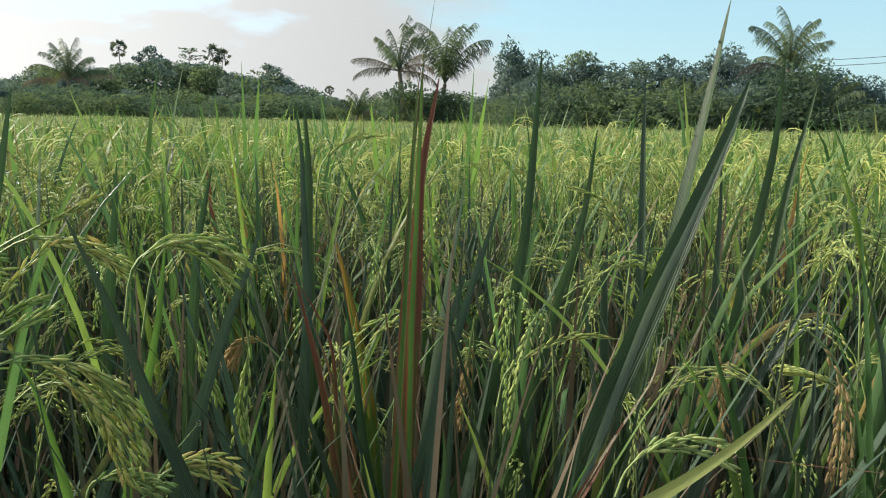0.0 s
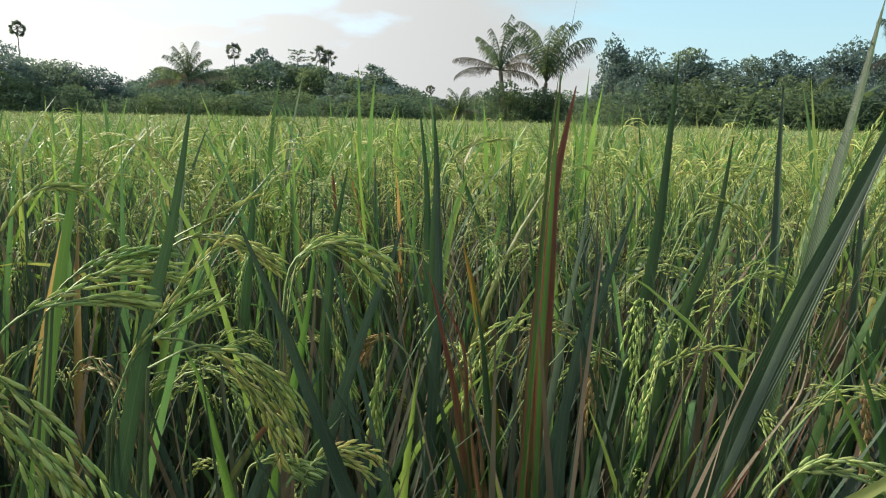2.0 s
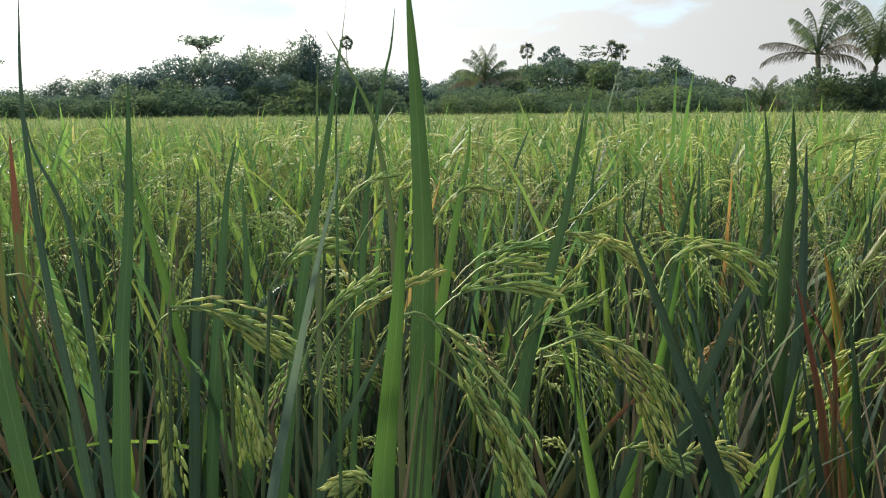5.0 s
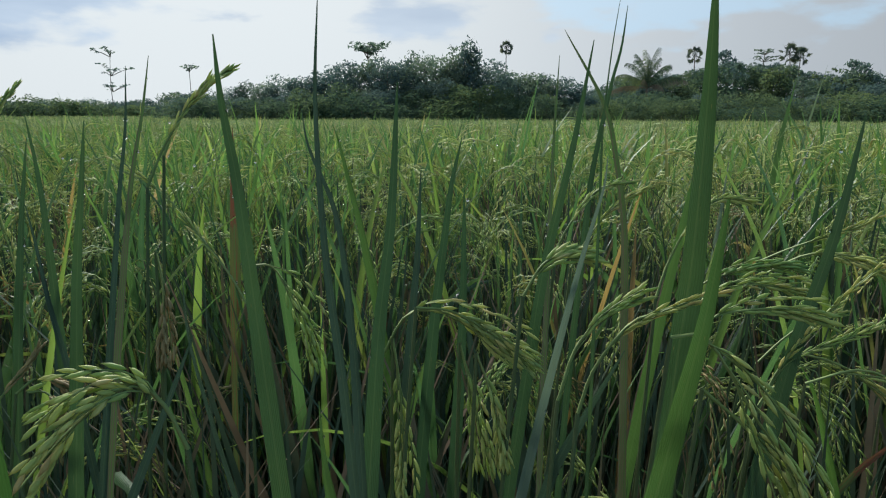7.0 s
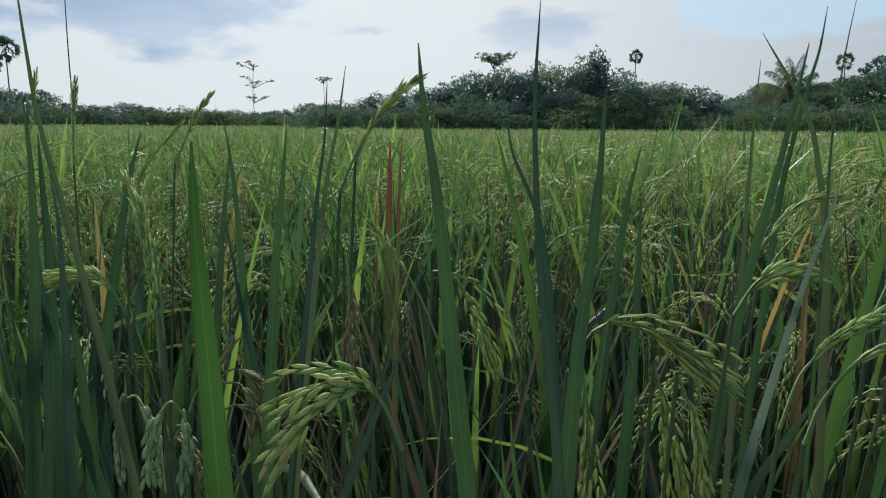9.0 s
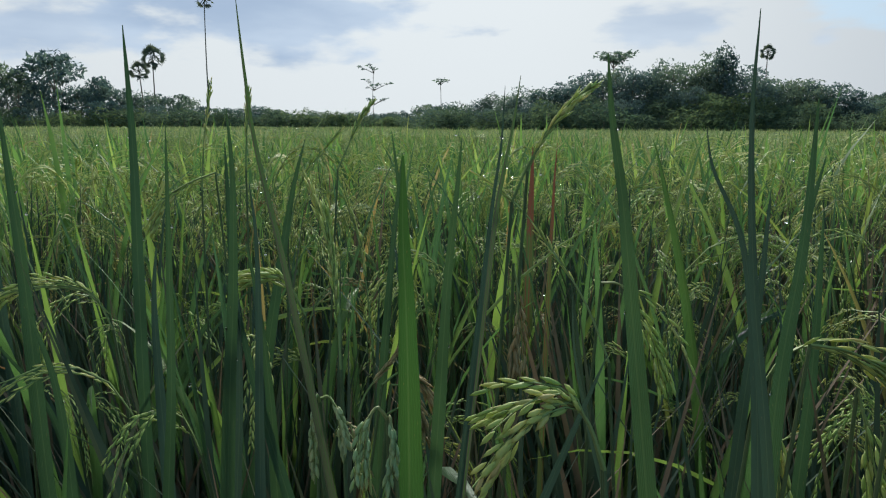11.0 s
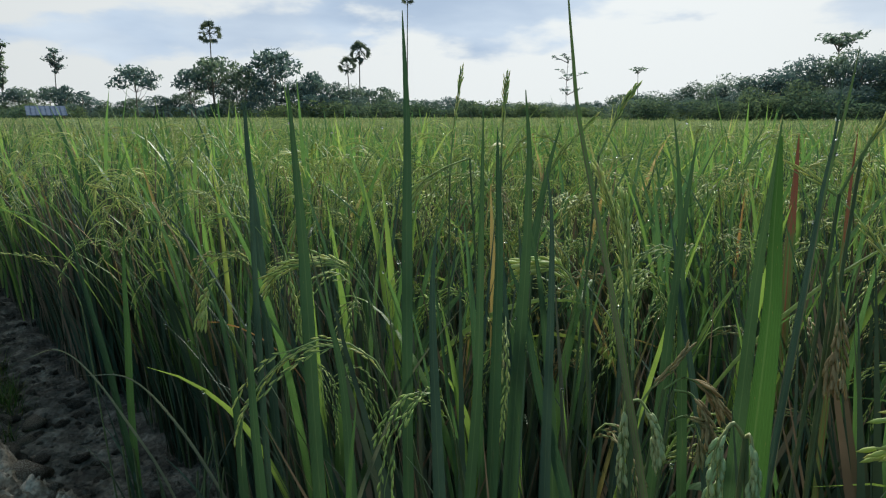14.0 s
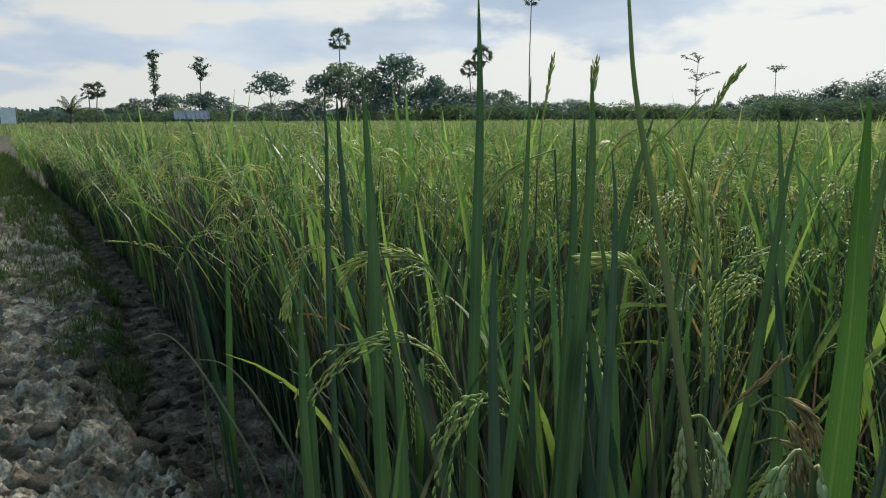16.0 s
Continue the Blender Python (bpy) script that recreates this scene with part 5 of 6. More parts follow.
near_leaf(rp, 0.0035, M_DEAD, (0.172, 0.536, 0.433), (0.183, 0.545, 0.469), (0.194, 0.552, 0.495), (0.210, 0.560, 0.517))
rp = near_plant(0.230, 0.638)
near_leaf(rp, 0.0101, M_GREEN, (0.302, 0.685, 0.576), (0.315, 0.696, 0.632), (0.329, 0.709, 0.704), (0.338, 0.726, 0.793))
near_leaf(rp, 0.0096, M_BLUE, (0.196, 0.677, 0.530), (0.198, 0.693, 0.619), (0.198, 0.708, 0.696), (0.199, 0.720, 0.765))
near_leaf(rp, 0.0090, M_BLUE, (0.293, 0.736, 0.577), (0.295, 0.745, 0.625), (0.296, 0.752, 0.660), (0.295, 0.756, 0.684))
rp = near_plant(0.305, 0.724)
near_leaf(rp, 0.0096, M_GREEN, (0.380, 0.790, 0.594), (0.395, 0.803, 0.664), (0.413, 0.815, 0.728), (0.425, 0.824, 0.772))
rp = near_plant(0.005, 0.286)
near_leaf(rp, 0.0108, M_LIME, (0.091, 0.293, 0.547), (0.117, 0.296, 0.563), (0.140, 0.299, 0.580), (0.164, 0.303, 0.601))
near_leaf(rp, 0.0120, M_BLUE, (-0.116, 0.311, 0.535), (-0.138, 0.320, 0.580), (-0.158, 0.328, 0.623), (-0.184, 0.337, 0.671))
near_leaf(rp, 0.0082, M_BRIGHT, (0.001, 0.311, 0.535), (0.002, 0.313, 0.545), (0.003, 0.315, 0.556), (0.002, 0.318, 0.571))
near_ear(rp, 50, M_GRAIN_PALE, (0.091, 0.331, 0.531), (0.097, 0.334, 0.545), (0.111, 0.336, 0.556), (0.128, 0.336, 0.557), (0.152, 0.334, 0.546))
rp = near_plant(0.349, 0.442)
near_leaf(rp, 0.0024, M_RED, (0.267, 0.389, 0.517), (0.227, 0.390, 0.520), (0.194, 0.391, 0.523), (0.172, 0.391, 0.525))
near_ear(rp, 64, M_GRAIN, (0.286, 0.474, 0.532), (0.278, 0.475, 0.540), (0.261, 0.476, 0.547), (0.247, 0.477, 0.551))
rp = near_plant(-0.009, 0.422)
near_leaf(rp, 0.0030, M_STRAW, (0.109, 0.394, 0.541), (0.119, 0.397, 0.556), (0.128, 0.400, 0.573), (0.133, 0.405, 0.600))
near_leaf(rp, 0.0108, M_BLUE, (-0.006, 0.441, 0.465), (-0.003, 0.452, 0.526), (0.007, 0.464, 0.587), (0.018, 0.470, 0.622))
near_leaf(rp, 0.0105, M_GREEN, (-0.046, 0.459, 0.453), (-0.055, 0.468, 0.502), (-0.062, 0.478, 0.557), (-0.069, 0.485, 0.592))
near_ear(rp, 80, M_GRAIN, (0.039, 0.452, 0.527), (0.045, 0.457, 0.550), (0.062, 0.459, 0.562), (0.085, 0.461, 0.574), (0.123, 0.461, 0.574))
near_leaf(rp, 0.0052, M_DEAD, (-0.058, 0.446, 0.455), (-0.067, 0.454, 0.503), (-0.076, 0.461, 0.546), (-0.089, 0.466, 0.581))
near_leaf(rp, 0.0042, M_DEAD, (-0.055, 0.465, 0.444), (-0.062, 0.473, 0.486), (-0.069, 0.479, 0.523), (-0.074, 0.485, 0.560))
near_leaf(rp, 0.0036, M_DEAD, (-0.076, 0.443, 0.455), (-0.075, 0.451, 0.495), (-0.078, 0.457, 0.526), (-0.085, 0.461, 0.550))
near_leaf(rp, 0.0035, M_DEAD, (-0.050, 0.494, 0.428), (-0.055, 0.501, 0.468), (-0.060, 0.508, 0.507), (-0.060, 0.516, 0.546))
near_leaf(rp, 0.0043, M_DEAD, (-0.014, 0.547, 0.402), (-0.021, 0.554, 0.441), (-0.030, 0.559, 0.474), (-0.043, 0.560, 0.492))
rp = near_plant(-0.300, 0.285)
near_ear(rp, 64, M_GRAIN, (-0.257, 0.246, 0.623), (-0.248, 0.258, 0.635), (-0.234, 0.270, 0.639), (-0.220, 0.280, 0.640), (-0.207, 0.288, 0.637), spread=0.35)
near_ear(rp, 56, M_GRAIN, (-0.288, 0.277, 0.633), (-0.286, 0.284, 0.651), (-0.280, 0.295, 0.673), (-0.270, 0.304, 0.686), (-0.259, 0.312, 0.682))
near_ear(rp, 64, M_GRAIN_PALE, (-0.299, 0.344, 0.618), (-0.293, 0.352, 0.628), (-0.278, 0.364, 0.636), (-0.262, 0.375, 0.640), (-0.246, 0.384, 0.637), spread=0.35)
near_ear(rp, 64, M_GRAIN, (-0.257, 0.349, 0.585), (-0.247, 0.361, 0.600), (-0.236, 0.370, 0.611), (-0.226, 0.377, 0.615))
rp = near_plant(-0.201, 0.346)
near_leaf(rp, 0.0096, M_YOUNG, (-0.209, 0.366, 0.501), (-0.219, 0.372, 0.532), (-0.231, 0.378, 0.564), (-0.241, 0.381, 0.579))
near_leaf(rp, 0.0088, M_YOUNG, (-0.181, 0.390, 0.521), (-0.176, 0.396, 0.554), (-0.169, 0.405, 0.601), (-0.166, 0.414, 0.647))
near_leaf(rp, 0.0096, M_GREEN, (-0.111, 0.367, 0.503), (-0.105, 0.369, 0.516), (-0.099, 0.372, 0.532), (-0.094, 0.375, 0.547))
near_leaf(rp, 0.0109, M_BLUE, (-0.145, 0.429, 0.564), (-0.136, 0.434, 0.593), (-0.124, 0.440, 0.625), (-0.116, 0.446, 0.656))
near_ear(rp, 80, M_GRAIN, (-0.236, 0.334, 0.602), (-0.208, 0.334, 0.600), (-0.185, 0.331, 0.586), (-0.165, 0.327, 0.565), (-0.151, 0.322, 0.537))
near_ear(rp, 72, M_GRAIN, (-0.213, 0.479, 0.562), (-0.206, 0.489, 0.613), (-0.190, 0.491, 0.625), (-0.170, 0.489, 0.616), (-0.150, 0.485, 0.591))
near_ear(rp, 64, M_GRAIN_PALE, (-0.181, 0.329, 0.520), (-0.178, 0.331, 0.532), (-0.170, 0.332, 0.535), (-0.158, 0.332, 0.533), (-0.138, 0.331, 0.529))
near_leaf(rp, 0.0109, M_RED, (-0.215, 0.423, 0.499), (-0.210, 0.428, 0.507), (-0.197, 0.439, 0.523), (-0.191, 0.445, 0.531))
near_ear(rp, 72, M_GRAIN, (-0.168, 0.358, 0.610), (-0.165, 0.366, 0.639), (-0.152, 0.377, 0.649), (-0.134, 0.386, 0.642), (-0.121, 0.391, 0.629))
near_ear(rp, 64, M_GRAIN, (-0.148, 0.323, 0.511), (-0.145, 0.330, 0.533), (-0.137, 0.336, 0.539), (-0.126, 0.342, 0.536), (-0.114, 0.347, 0.523))
rp = near_plant(-0.343, 0.617)
near_leaf(rp, 0.0135, M_GREEN, (-0.332, 0.675, 0.520), (-0.330, 0.684, 0.570), (-0.328, 0.693, 0.620), (-0.327, 0.703, 0.672))
rp = near_plant(-0.159, 0.712)
near_leaf(rp, 0.0103, M_GREEN, (-0.153, 0.777, 0.521), (-0.155, 0.787, 0.578), (-0.160, 0.801, 0.654), (-0.172, 0.817, 0.736))
near_ear(rp, 64, M_GRAIN, (-0.136, 0.748, 0.640), (-0.131, 0.754, 0.670), (-0.113, 0.757, 0.688), (-0.089, 0.759, 0.697), (-0.071, 0.759, 0.700))
rp = near_plant(-0.062, 0.493)
near_leaf(rp, 0.0099, M_GREEN, (0.011, 0.513, 0.415), (0.045, 0.533, 0.522), (0.064, 0.551, 0.619), (0.072, 0.568, 0.713), (0.076, 0.580, 0.775))
near_leaf(rp, 0.0098, M_BLUE, (-0.011, 0.474, 0.482), (0.008, 0.488, 0.555), (0.025, 0.499, 0.612), (0.042, 0.509, 0.666))
near_leaf(rp, 0.0075, M_PALE, (-0.005, 0.591, 0.509), (0.005, 0.604, 0.578), (0.013, 0.613, 0.627), (0.018, 0.620, 0.664))
near_leaf(rp, 0.0096, M_GREEN, (0.087, 0.574, 0.527), (0.100, 0.583, 0.575), (0.118, 0.594, 0.632), (0.130, 0.609, 0.713))
near_leaf(rp, 0.0100, M_BLUE, (-0.100, 0.496, 0.541), (-0.099, 0.503, 0.582), (-0.102, 0.513, 0.632), (-0.107, 0.526, 0.706))
near_ear(rp, 64, M_GRAIN_TAN, (-0.124, 0.524, 0.531), (-0.137, 0.527, 0.543), (-0.148, 0.527, 0.548), (-0.155, 0.526, 0.539), (-0.159, 0.522, 0.521))
near_ear(rp, 64, M_GRAIN, (-0.136, 0.463, 0.585), (-0.131, 0.459, 0.562), (-0.137, 0.453, 0.531), (-0.134, 0.446, 0.494))
near_ear(rp, 64, M_GRAIN_TAN, (0.026, 0.531, 0.568), (0.022, 0.526, 0.542), (0.019, 0.521, 0.512), (0.017, 0.515, 0.481))
near_leaf(rp, 0.0140, M_GREEN, (-0.118, 0.612, 0.550), (-0.121, 0.625, 0.614), (-0.122, 0.637, 0.668), (-0.128, 0.648, 0.731))
rp = near_plant(-0.466, 0.738)
near_leaf(rp, 0.0077, M_PALE, (-0.462, 0.787, 0.578), (-0.461, 0.794, 0.616), (-0.461, 0.800, 0.648), (-0.461, 0.806, 0.678))
rp = near_plant(-0.236, 0.851)
near_leaf(rp, 0.0130, M_RED, (-0.289, 0.887, 0.565), (-0.297, 0.892, 0.593), (-0.301, 0.898, 0.629), (-0.304, 0.902, 0.650))
rp = near_plant(-0.397, 0.388)
near_ear(rp, 72, M_GRAIN, (-0.275, 0.410, 0.628), (-0.255, 0.413, 0.642), (-0.234, 0.413, 0.646), (-0.211, 0.412, 0.640), (-0.187, 0.410, 0.627))
near_ear(rp, 72, M_GRAIN, (-0.291, 0.441, 0.629), (-0.273, 0.443, 0.640), (-0.255, 0.445, 0.649), (-0.237, 0.446, 0.657), (-0.226, 0.448, 0.666))
near_leaf(rp, 0.0106, M_BRIGHT, (-0.341, 0.414, 0.634), (-0.339, 0.422, 0.664), (-0.337, 0.431, 0.695), (-0.337, 0.436, 0.721))
rp = near_plant(-0.195, 0.491)
near_ear(rp, 64, M_GRAIN, (-0.182, 0.482, 0.578), (-0.175, 0.479, 0.562), (-0.167, 0.475, 0.539), (-0.158, 0.471, 0.515))
near_leaf(rp, 0.0120, M_GREEN, (-0.205, 0.565, 0.571), (-0.204, 0.574, 0.610), (-0.201, 0.583, 0.639), (-0.196, 0.595, 0.678))
rp = near_plant(0.239, 0.464)
near_ear(rp, 64, M_GRAIN_TAN, (0.239, 0.464, 0.592), (0.270, 0.459, 0.562), (0.275, 0.452, 0.524), (0.272, 0.443, 0.479))
rp = near_plant(-0.259, 0.168)
near_leaf(rp, 0.0140, M_GREEN, (-0.262, 0.243, 0.560), (-0.256, 0.236, 0.608), (-0.246, 0.223, 0.665), (-0.239, 0.210, 0.712), (-0.233, 0.197, 0.753), (-0.230, 0.189, 0.783))
near_leaf(rp, 0.0125, M_BRIGHT, (-0.229, 0.163, 0.575), (-0.226, 0.160, 0.590), (-0.216, 0.152, 0.629), (-0.206, 0.144, 0.668), (-0.199, 0.137, 0.706))
near_leaf(rp, 0.0019, M_GREEN, (-0.281, 0.203, 0.697), (-0.284, 0.208, 0.726), (-0.285, 0.214, 0.757), (-0.285, 0.220, 0.783))
near_leaf(rp, 0.0058, M_BLUE, (-0.331, 0.107, 0.566), (-0.344, 0.114, 0.632), (-0.358, 0.118, 0.685), (-0.374, 0.116, 0.715), (-0.379, 0.116, 0.732))
near_leaf(rp, 0.0101, M_GREEN, (-0.236, 0.299, 0.531), (-0.229, 0.321, 0.607), (-0.220, 0.340, 0.670), (-0.216, 0.357, 0.731))
near_leaf(rp, 0.0075, M_BRIGHT, (-0.374, 0.145, 0.533), (-0.379, 0.145, 0.550), (-0.384, 0.146, 0.564), (-0.389, 0.146, 0.577))
near_leaf(rp, 0.0101, M_BLUE, (-0.181, 0.325, 0.500), (-0.170, 0.340, 0.537), (-0.155, 0.355, 0.563), (-0.146, 0.365, 0.583))
near_ear(rp, 88, M_GRAIN, (-0.235, 0.183, 0.645), (-0.223, 0.190, 0.645), (-0.206, 0.195, 0.619), (-0.191, 0.198, 0.598), (-0.176, 0.200, 0.564))
near_ear(rp, 80, M_GRAIN, (-0.226, 0.195, 0.623), (-0.209, 0.202, 0.608), (-0.192, 0.207, 0.586), (-0.184, 0.206, 0.561))
near_ear(rp, 80, M_GRAIN, (-0.217, 0.302, 0.597), (-0.196, 0.316, 0.606), (-0.176, 0.326, 0.597), (-0.157, 0.332, 0.574), (-0.147, 0.334, 0.552))
rp = near_plant(-0.308, 0.188)
near_leaf(rp, 0.0055, M_PURPLE, (-0.321, 0.307, 0.585), (-0.331, 0.318, 0.658), (-0.341, 0.322, 0.701), (-0.353, 0.324, 0.737), (-0.380, 0.318, 0.783))
near_ear(rp, 72, M_GRAIN, (-0.344, 0.182, 0.618), (-0.338, 0.182, 0.601), (-0.330, 0.181, 0.578), (-0.323, 0.180, 0.552))
near_ear(rp, 72, M_GRAIN, (-0.242, 0.303, 0.564), (-0.234, 0.315, 0.597), (-0.217, 0.333, 0.630), (-0.201, 0.347, 0.650))
near_ear(rp, 72, M_GRAIN, (-0.240, 0.307, 0.577), (-0.231, 0.318, 0.600), (-0.215, 0.330, 0.610), (-0.196, 0.344, 0.623))
near_ear(rp, 72, M_GRAIN, (-0.253, 0.196, 0.543), (-0.259, 0.195, 0.556), (-0.264, 0.193, 0.556), (-0.270, 0.187, 0.551))
near_leaf(rp, 0.0041, M_PURPLE, (-0.351, 0.266, 0.625), (-0.356, 0.274, 0.674), (-0.361, 0.283, 0.727), (-0.364, 0.290, 0.765))
near_leaf(rp, 0.0087, M_BRIGHT, (-0.360, 0.114, 0.554), (-0.364, 0.113, 0.569), (-0.367, 0.113, 0.584), (-0.370, 0.114, 0.600))
near_leaf(rp, 0.0065, M_BLUE, (-0.380, 0.076, 0.563), (-0.392, 0.072, 0.600), (-0.401, 0.069, 0.634), (-0.406, 0.070, 0.659))
near_leaf(rp, 0.0053, M_GREEN, (-0.384, 0.356, 0.634), (-0.387, 0.369, 0.689), (-0.386, 0.387, 0.749), (-0.385, 0.398, 0.778), (-0.386, 0.406, 0.808))
near_ear(rp, 55, M_GRAIN, (-0.344, 0.038, 0.613), (-0.345, 0.030, 0.633), (-0.344, 0.018, 0.642), (-0.345, 0.000, 0.632), (-0.347, -0.014, 0.618), glen=0.0088, plump=0.125, spread=0.6, branch=0.75)
rp = near_plant(-0.336, 0.115)
near_leaf(rp, 0.0057, M_PALE, (-0.286, 0.158, 0.569), (-0.284, 0.169, 0.607), (-0.279, 0.185, 0.665), (-0.275, 0.195, 0.698), (-0.275, 0.198, 0.713))
near_leaf(rp, 0.0078, M_GREEN, (-0.331, 0.221, 0.595), (-0.331, 0.234, 0.651), (-0.327, 0.250, 0.712), (-0.325, 0.264, 0.769))
near_leaf(rp, 0.0069, M_BRIGHT, (-0.392, 0.134, 0.533), (-0.396, 0.135, 0.547), (-0.399, 0.136, 0.559), (-0.402, 0.136, 0.570))
near_leaf(rp, 0.0115, M_BLUE, (-0.332, 0.234, 0.502), (-0.326, 0.245, 0.535), (-0.315, 0.260, 0.568), (-0.303, 0.274, 0.601))
near_ear(rp, 72, M_GRAIN, (-0.378, 0.159, 0.607), (-0.370, 0.169, 0.629), (-0.356, 0.179, 0.633), (-0.337, 0.188, 0.623), (-0.316, 0.198, 0.612))
near_ear(rp, 80, M_GRAIN, (-0.261, 0.160, 0.613), (-0.258, 0.166, 0.631), (-0.248, 0.176, 0.650), (-0.236, 0.185, 0.655), (-0.226, 0.192, 0.660))
near_ear(rp, 72, M_GRAIN, (-0.374, 0.164, 0.618), (-0.368, 0.163, 0.595), (-0.362, 0.160, 0.567), (-0.357, 0.156, 0.538))
near_leaf(rp, 0.0046, M_BLUE, (-0.312, 0.087, 0.591), (-0.320, 0.089, 0.630), (-0.330, 0.090, 0.679), (-0.339, 0.094, 0.733), (-0.344, 0.100, 0.774))
near_leaf(rp, 0.0096, M_GREEN, (-0.388, 0.101, 0.577), (-0.401, 0.102, 0.640), (-0.413, 0.103, 0.697), (-0.422, 0.102, 0.736), (-0.428, 0.103, 0.766))
near_leaf(rp, 0.0087, M_GREEN, (-0.338, 0.117, 0.577), (-0.343, 0.127, 0.634), (-0.346, 0.138, 0.686), (-0.352, 0.148, 0.744))
rp = near_plant(-0.406, 0.204)
near_leaf(rp, 0.0088, M_BLUE, (-0.467, 0.268, 0.589), (-0.470, 0.276, 0.629), (-0.473, 0.281, 0.660), (-0.476, 0.286, 0.692))
near_leaf(rp, 0.0096, M_GREEN, (-0.430, 0.276, 0.526), (-0.434, 0.284, 0.573), (-0.440, 0.292, 0.620), (-0.448, 0.301, 0.680))
near_ear(rp, 72, M_GRAIN, (-0.483, 0.152, 0.641), (-0.472, 0.158, 0.641), (-0.459, 0.162, 0.625), (-0.446, 0.165, 0.603), (-0.436, 0.165, 0.577))
near_ear(rp, 72, M_GRAIN, (-0.293, 0.331, 0.614), (-0.276, 0.345, 0.632), (-0.257, 0.357, 0.631), (-0.238, 0.368, 0.628))
near_ear(rp, 64, M_GRAIN, (-0.377, 0.331, 0.628), (-0.369, 0.341, 0.651), (-0.357, 0.353, 0.671), (-0.344, 0.363, 0.679))
near_leaf(rp, 0.0098, M_GREEN, (-0.446, 0.280, 0.655), (-0.447, 0.286, 0.681), (-0.447, 0.292, 0.700), (-0.447, 0.297, 0.715))
near_ear(rp, 80, M_GRAIN, (-0.470, 0.149, 0.596), (-0.483, 0.141, 0.629), (-0.497, 0.130, 0.655), (-0.516, 0.114, 0.685), (-0.534, 0.094, 0.701))
near_ear(rp, 72, M_GRAIN_PALE, (-0.355, 0.162, 0.638), (-0.344, 0.177, 0.635), (-0.329, 0.193, 0.622), (-0.313, 0.210, 0.607))
near_ear(rp, 64, M_GRAIN, (-0.351, 0.274, 0.652), (-0.347, 0.283, 0.668), (-0.339, 0.300, 0.687), (-0.326, 0.318, 0.690))
near_ear(rp, 72, M_GRAIN, (-0.322, 0.169, 0.621), (-0.316, 0.171, 0.606), (-0.311, 0.172, 0.587), (-0.308, 0.171, 0.570))
rp = near_plant(-0.807, 0.325)
near_leaf(rp, 0.0133, M_RED, (-0.838, 0.345, 0.603), (-0.842, 0.348, 0.626), (-0.848, 0.353, 0.662), (-0.856, 0.359, 0.709))
rp = near_plant(-0.453, 0.020)
near_leaf(rp, 0.0140, M_FRESH, (-0.411, -0.007, 0.590), (-0.405, -0.010, 0.632), (-0.400, -0.013, 0.666), (-0.400, -0.014, 0.692), (-0.402, -0.013, 0.722))
near_leaf(rp, 0.0072, M_BLUE, (-0.365, 0.023, 0.586), (-0.363, 0.034, 0.611), (-0.361, 0.043, 0.632), (-0.359, 0.050, 0.649))
near_leaf(rp, 0.0084, M_GREEN, (-0.533, -0.033, 0.529), (-0.545, -0.032, 0.585), (-0.558, -0.034, 0.638), (-0.567, -0.037, 0.668))
near_ear(rp, 72, M_GRAIN, (-0.502, 0.100, 0.690), (-0.500, 0.110, 0.712), (-0.495, 0.122, 0.732), (-0.489, 0.134, 0.747))
near_ear(rp, 150, M_GRAIN, (-0.540, 0.009, 0.610), (-0.548, 0.010, 0.650), (-0.555, 0.006, 0.672), (-0.565, 0.001, 0.697))
near_leaf(rp, 0.0039, M_PURPLE, (-0.445, -0.035, 0.605), (-0.460, -0.042, 0.667), (-0.474, -0.050, 0.724), (-0.480, -0.052, 0.755), (-0.487, -0.053, 0.788))
near_leaf(rp, 0.0049, M_PURPLE, (-0.497, 0.081, 0.644), (-0.502, 0.091, 0.692), (-0.506, 0.102, 0.731), (-0.509, 0.109, 0.761))
near_leaf(rp, 0.0076, M_GREEN, (-0.554, 0.042, 0.591), (-0.560, 0.049, 0.638), (-0.566, 0.056, 0.679), (-0.571, 0.063, 0.716))
near_leaf(rp, 0.0055, M_GREEN, (-0.473, -0.095, 0.568), (-0.480, -0.090, 0.615), (-0.488, -0.087, 0.659), (-0.500, -0.083, 0.733))
rp = near_plant(-0.511, -0.007)
near_leaf(rp, 0.0046, M_BLUE, (-0.489, 0.075, 0.659), (-0.492, 0.081, 0.692), (-0.494, 0.087, 0.722), (-0.497, 0.091, 0.754))
near_leaf(rp, 0.0088, M_GREEN, (-0.500, 0.053, 0.580), (-0.508, 0.062, 0.648), (-0.513, 0.070, 0.694), (-0.516, 0.075, 0.726))
near_leaf(rp, 0.0060, M_BLUE, (-0.583, 0.075, 0.580), (-0.592, 0.072, 0.613), (-0.601, 0.071, 0.646), (-0.608, 0.069, 0.674))
near_leaf(rp, 0.0083, M_GREEN, (-0.526, -0.057, 0.597), (-0.534, -0.051, 0.651), (-0.543, -0.047, 0.706), (-0.551, -0.047, 0.741))
near_leaf(rp, 0.0066, M_BLUE, (-0.514, -0.045, 0.581), (-0.523, -0.041, 0.635), (-0.531, -0.039, 0.678), (-0.537, -0.040, 0.703))
near_leaf(rp, 0.0082, M_BLUE, (-0.535, -0.055, 0.529), (-0.543, -0.049, 0.585), (-0.552, -0.046, 0.634), (-0.559, -0.046, 0.668))
near_leaf(rp, 0.0082, M_GREEN, (-0.525, -0.028, 0.526), (-0.540, -0.040, 0.585), (-0.551, -0.046, 0.628), (-0.559, -0.054, 0.656))
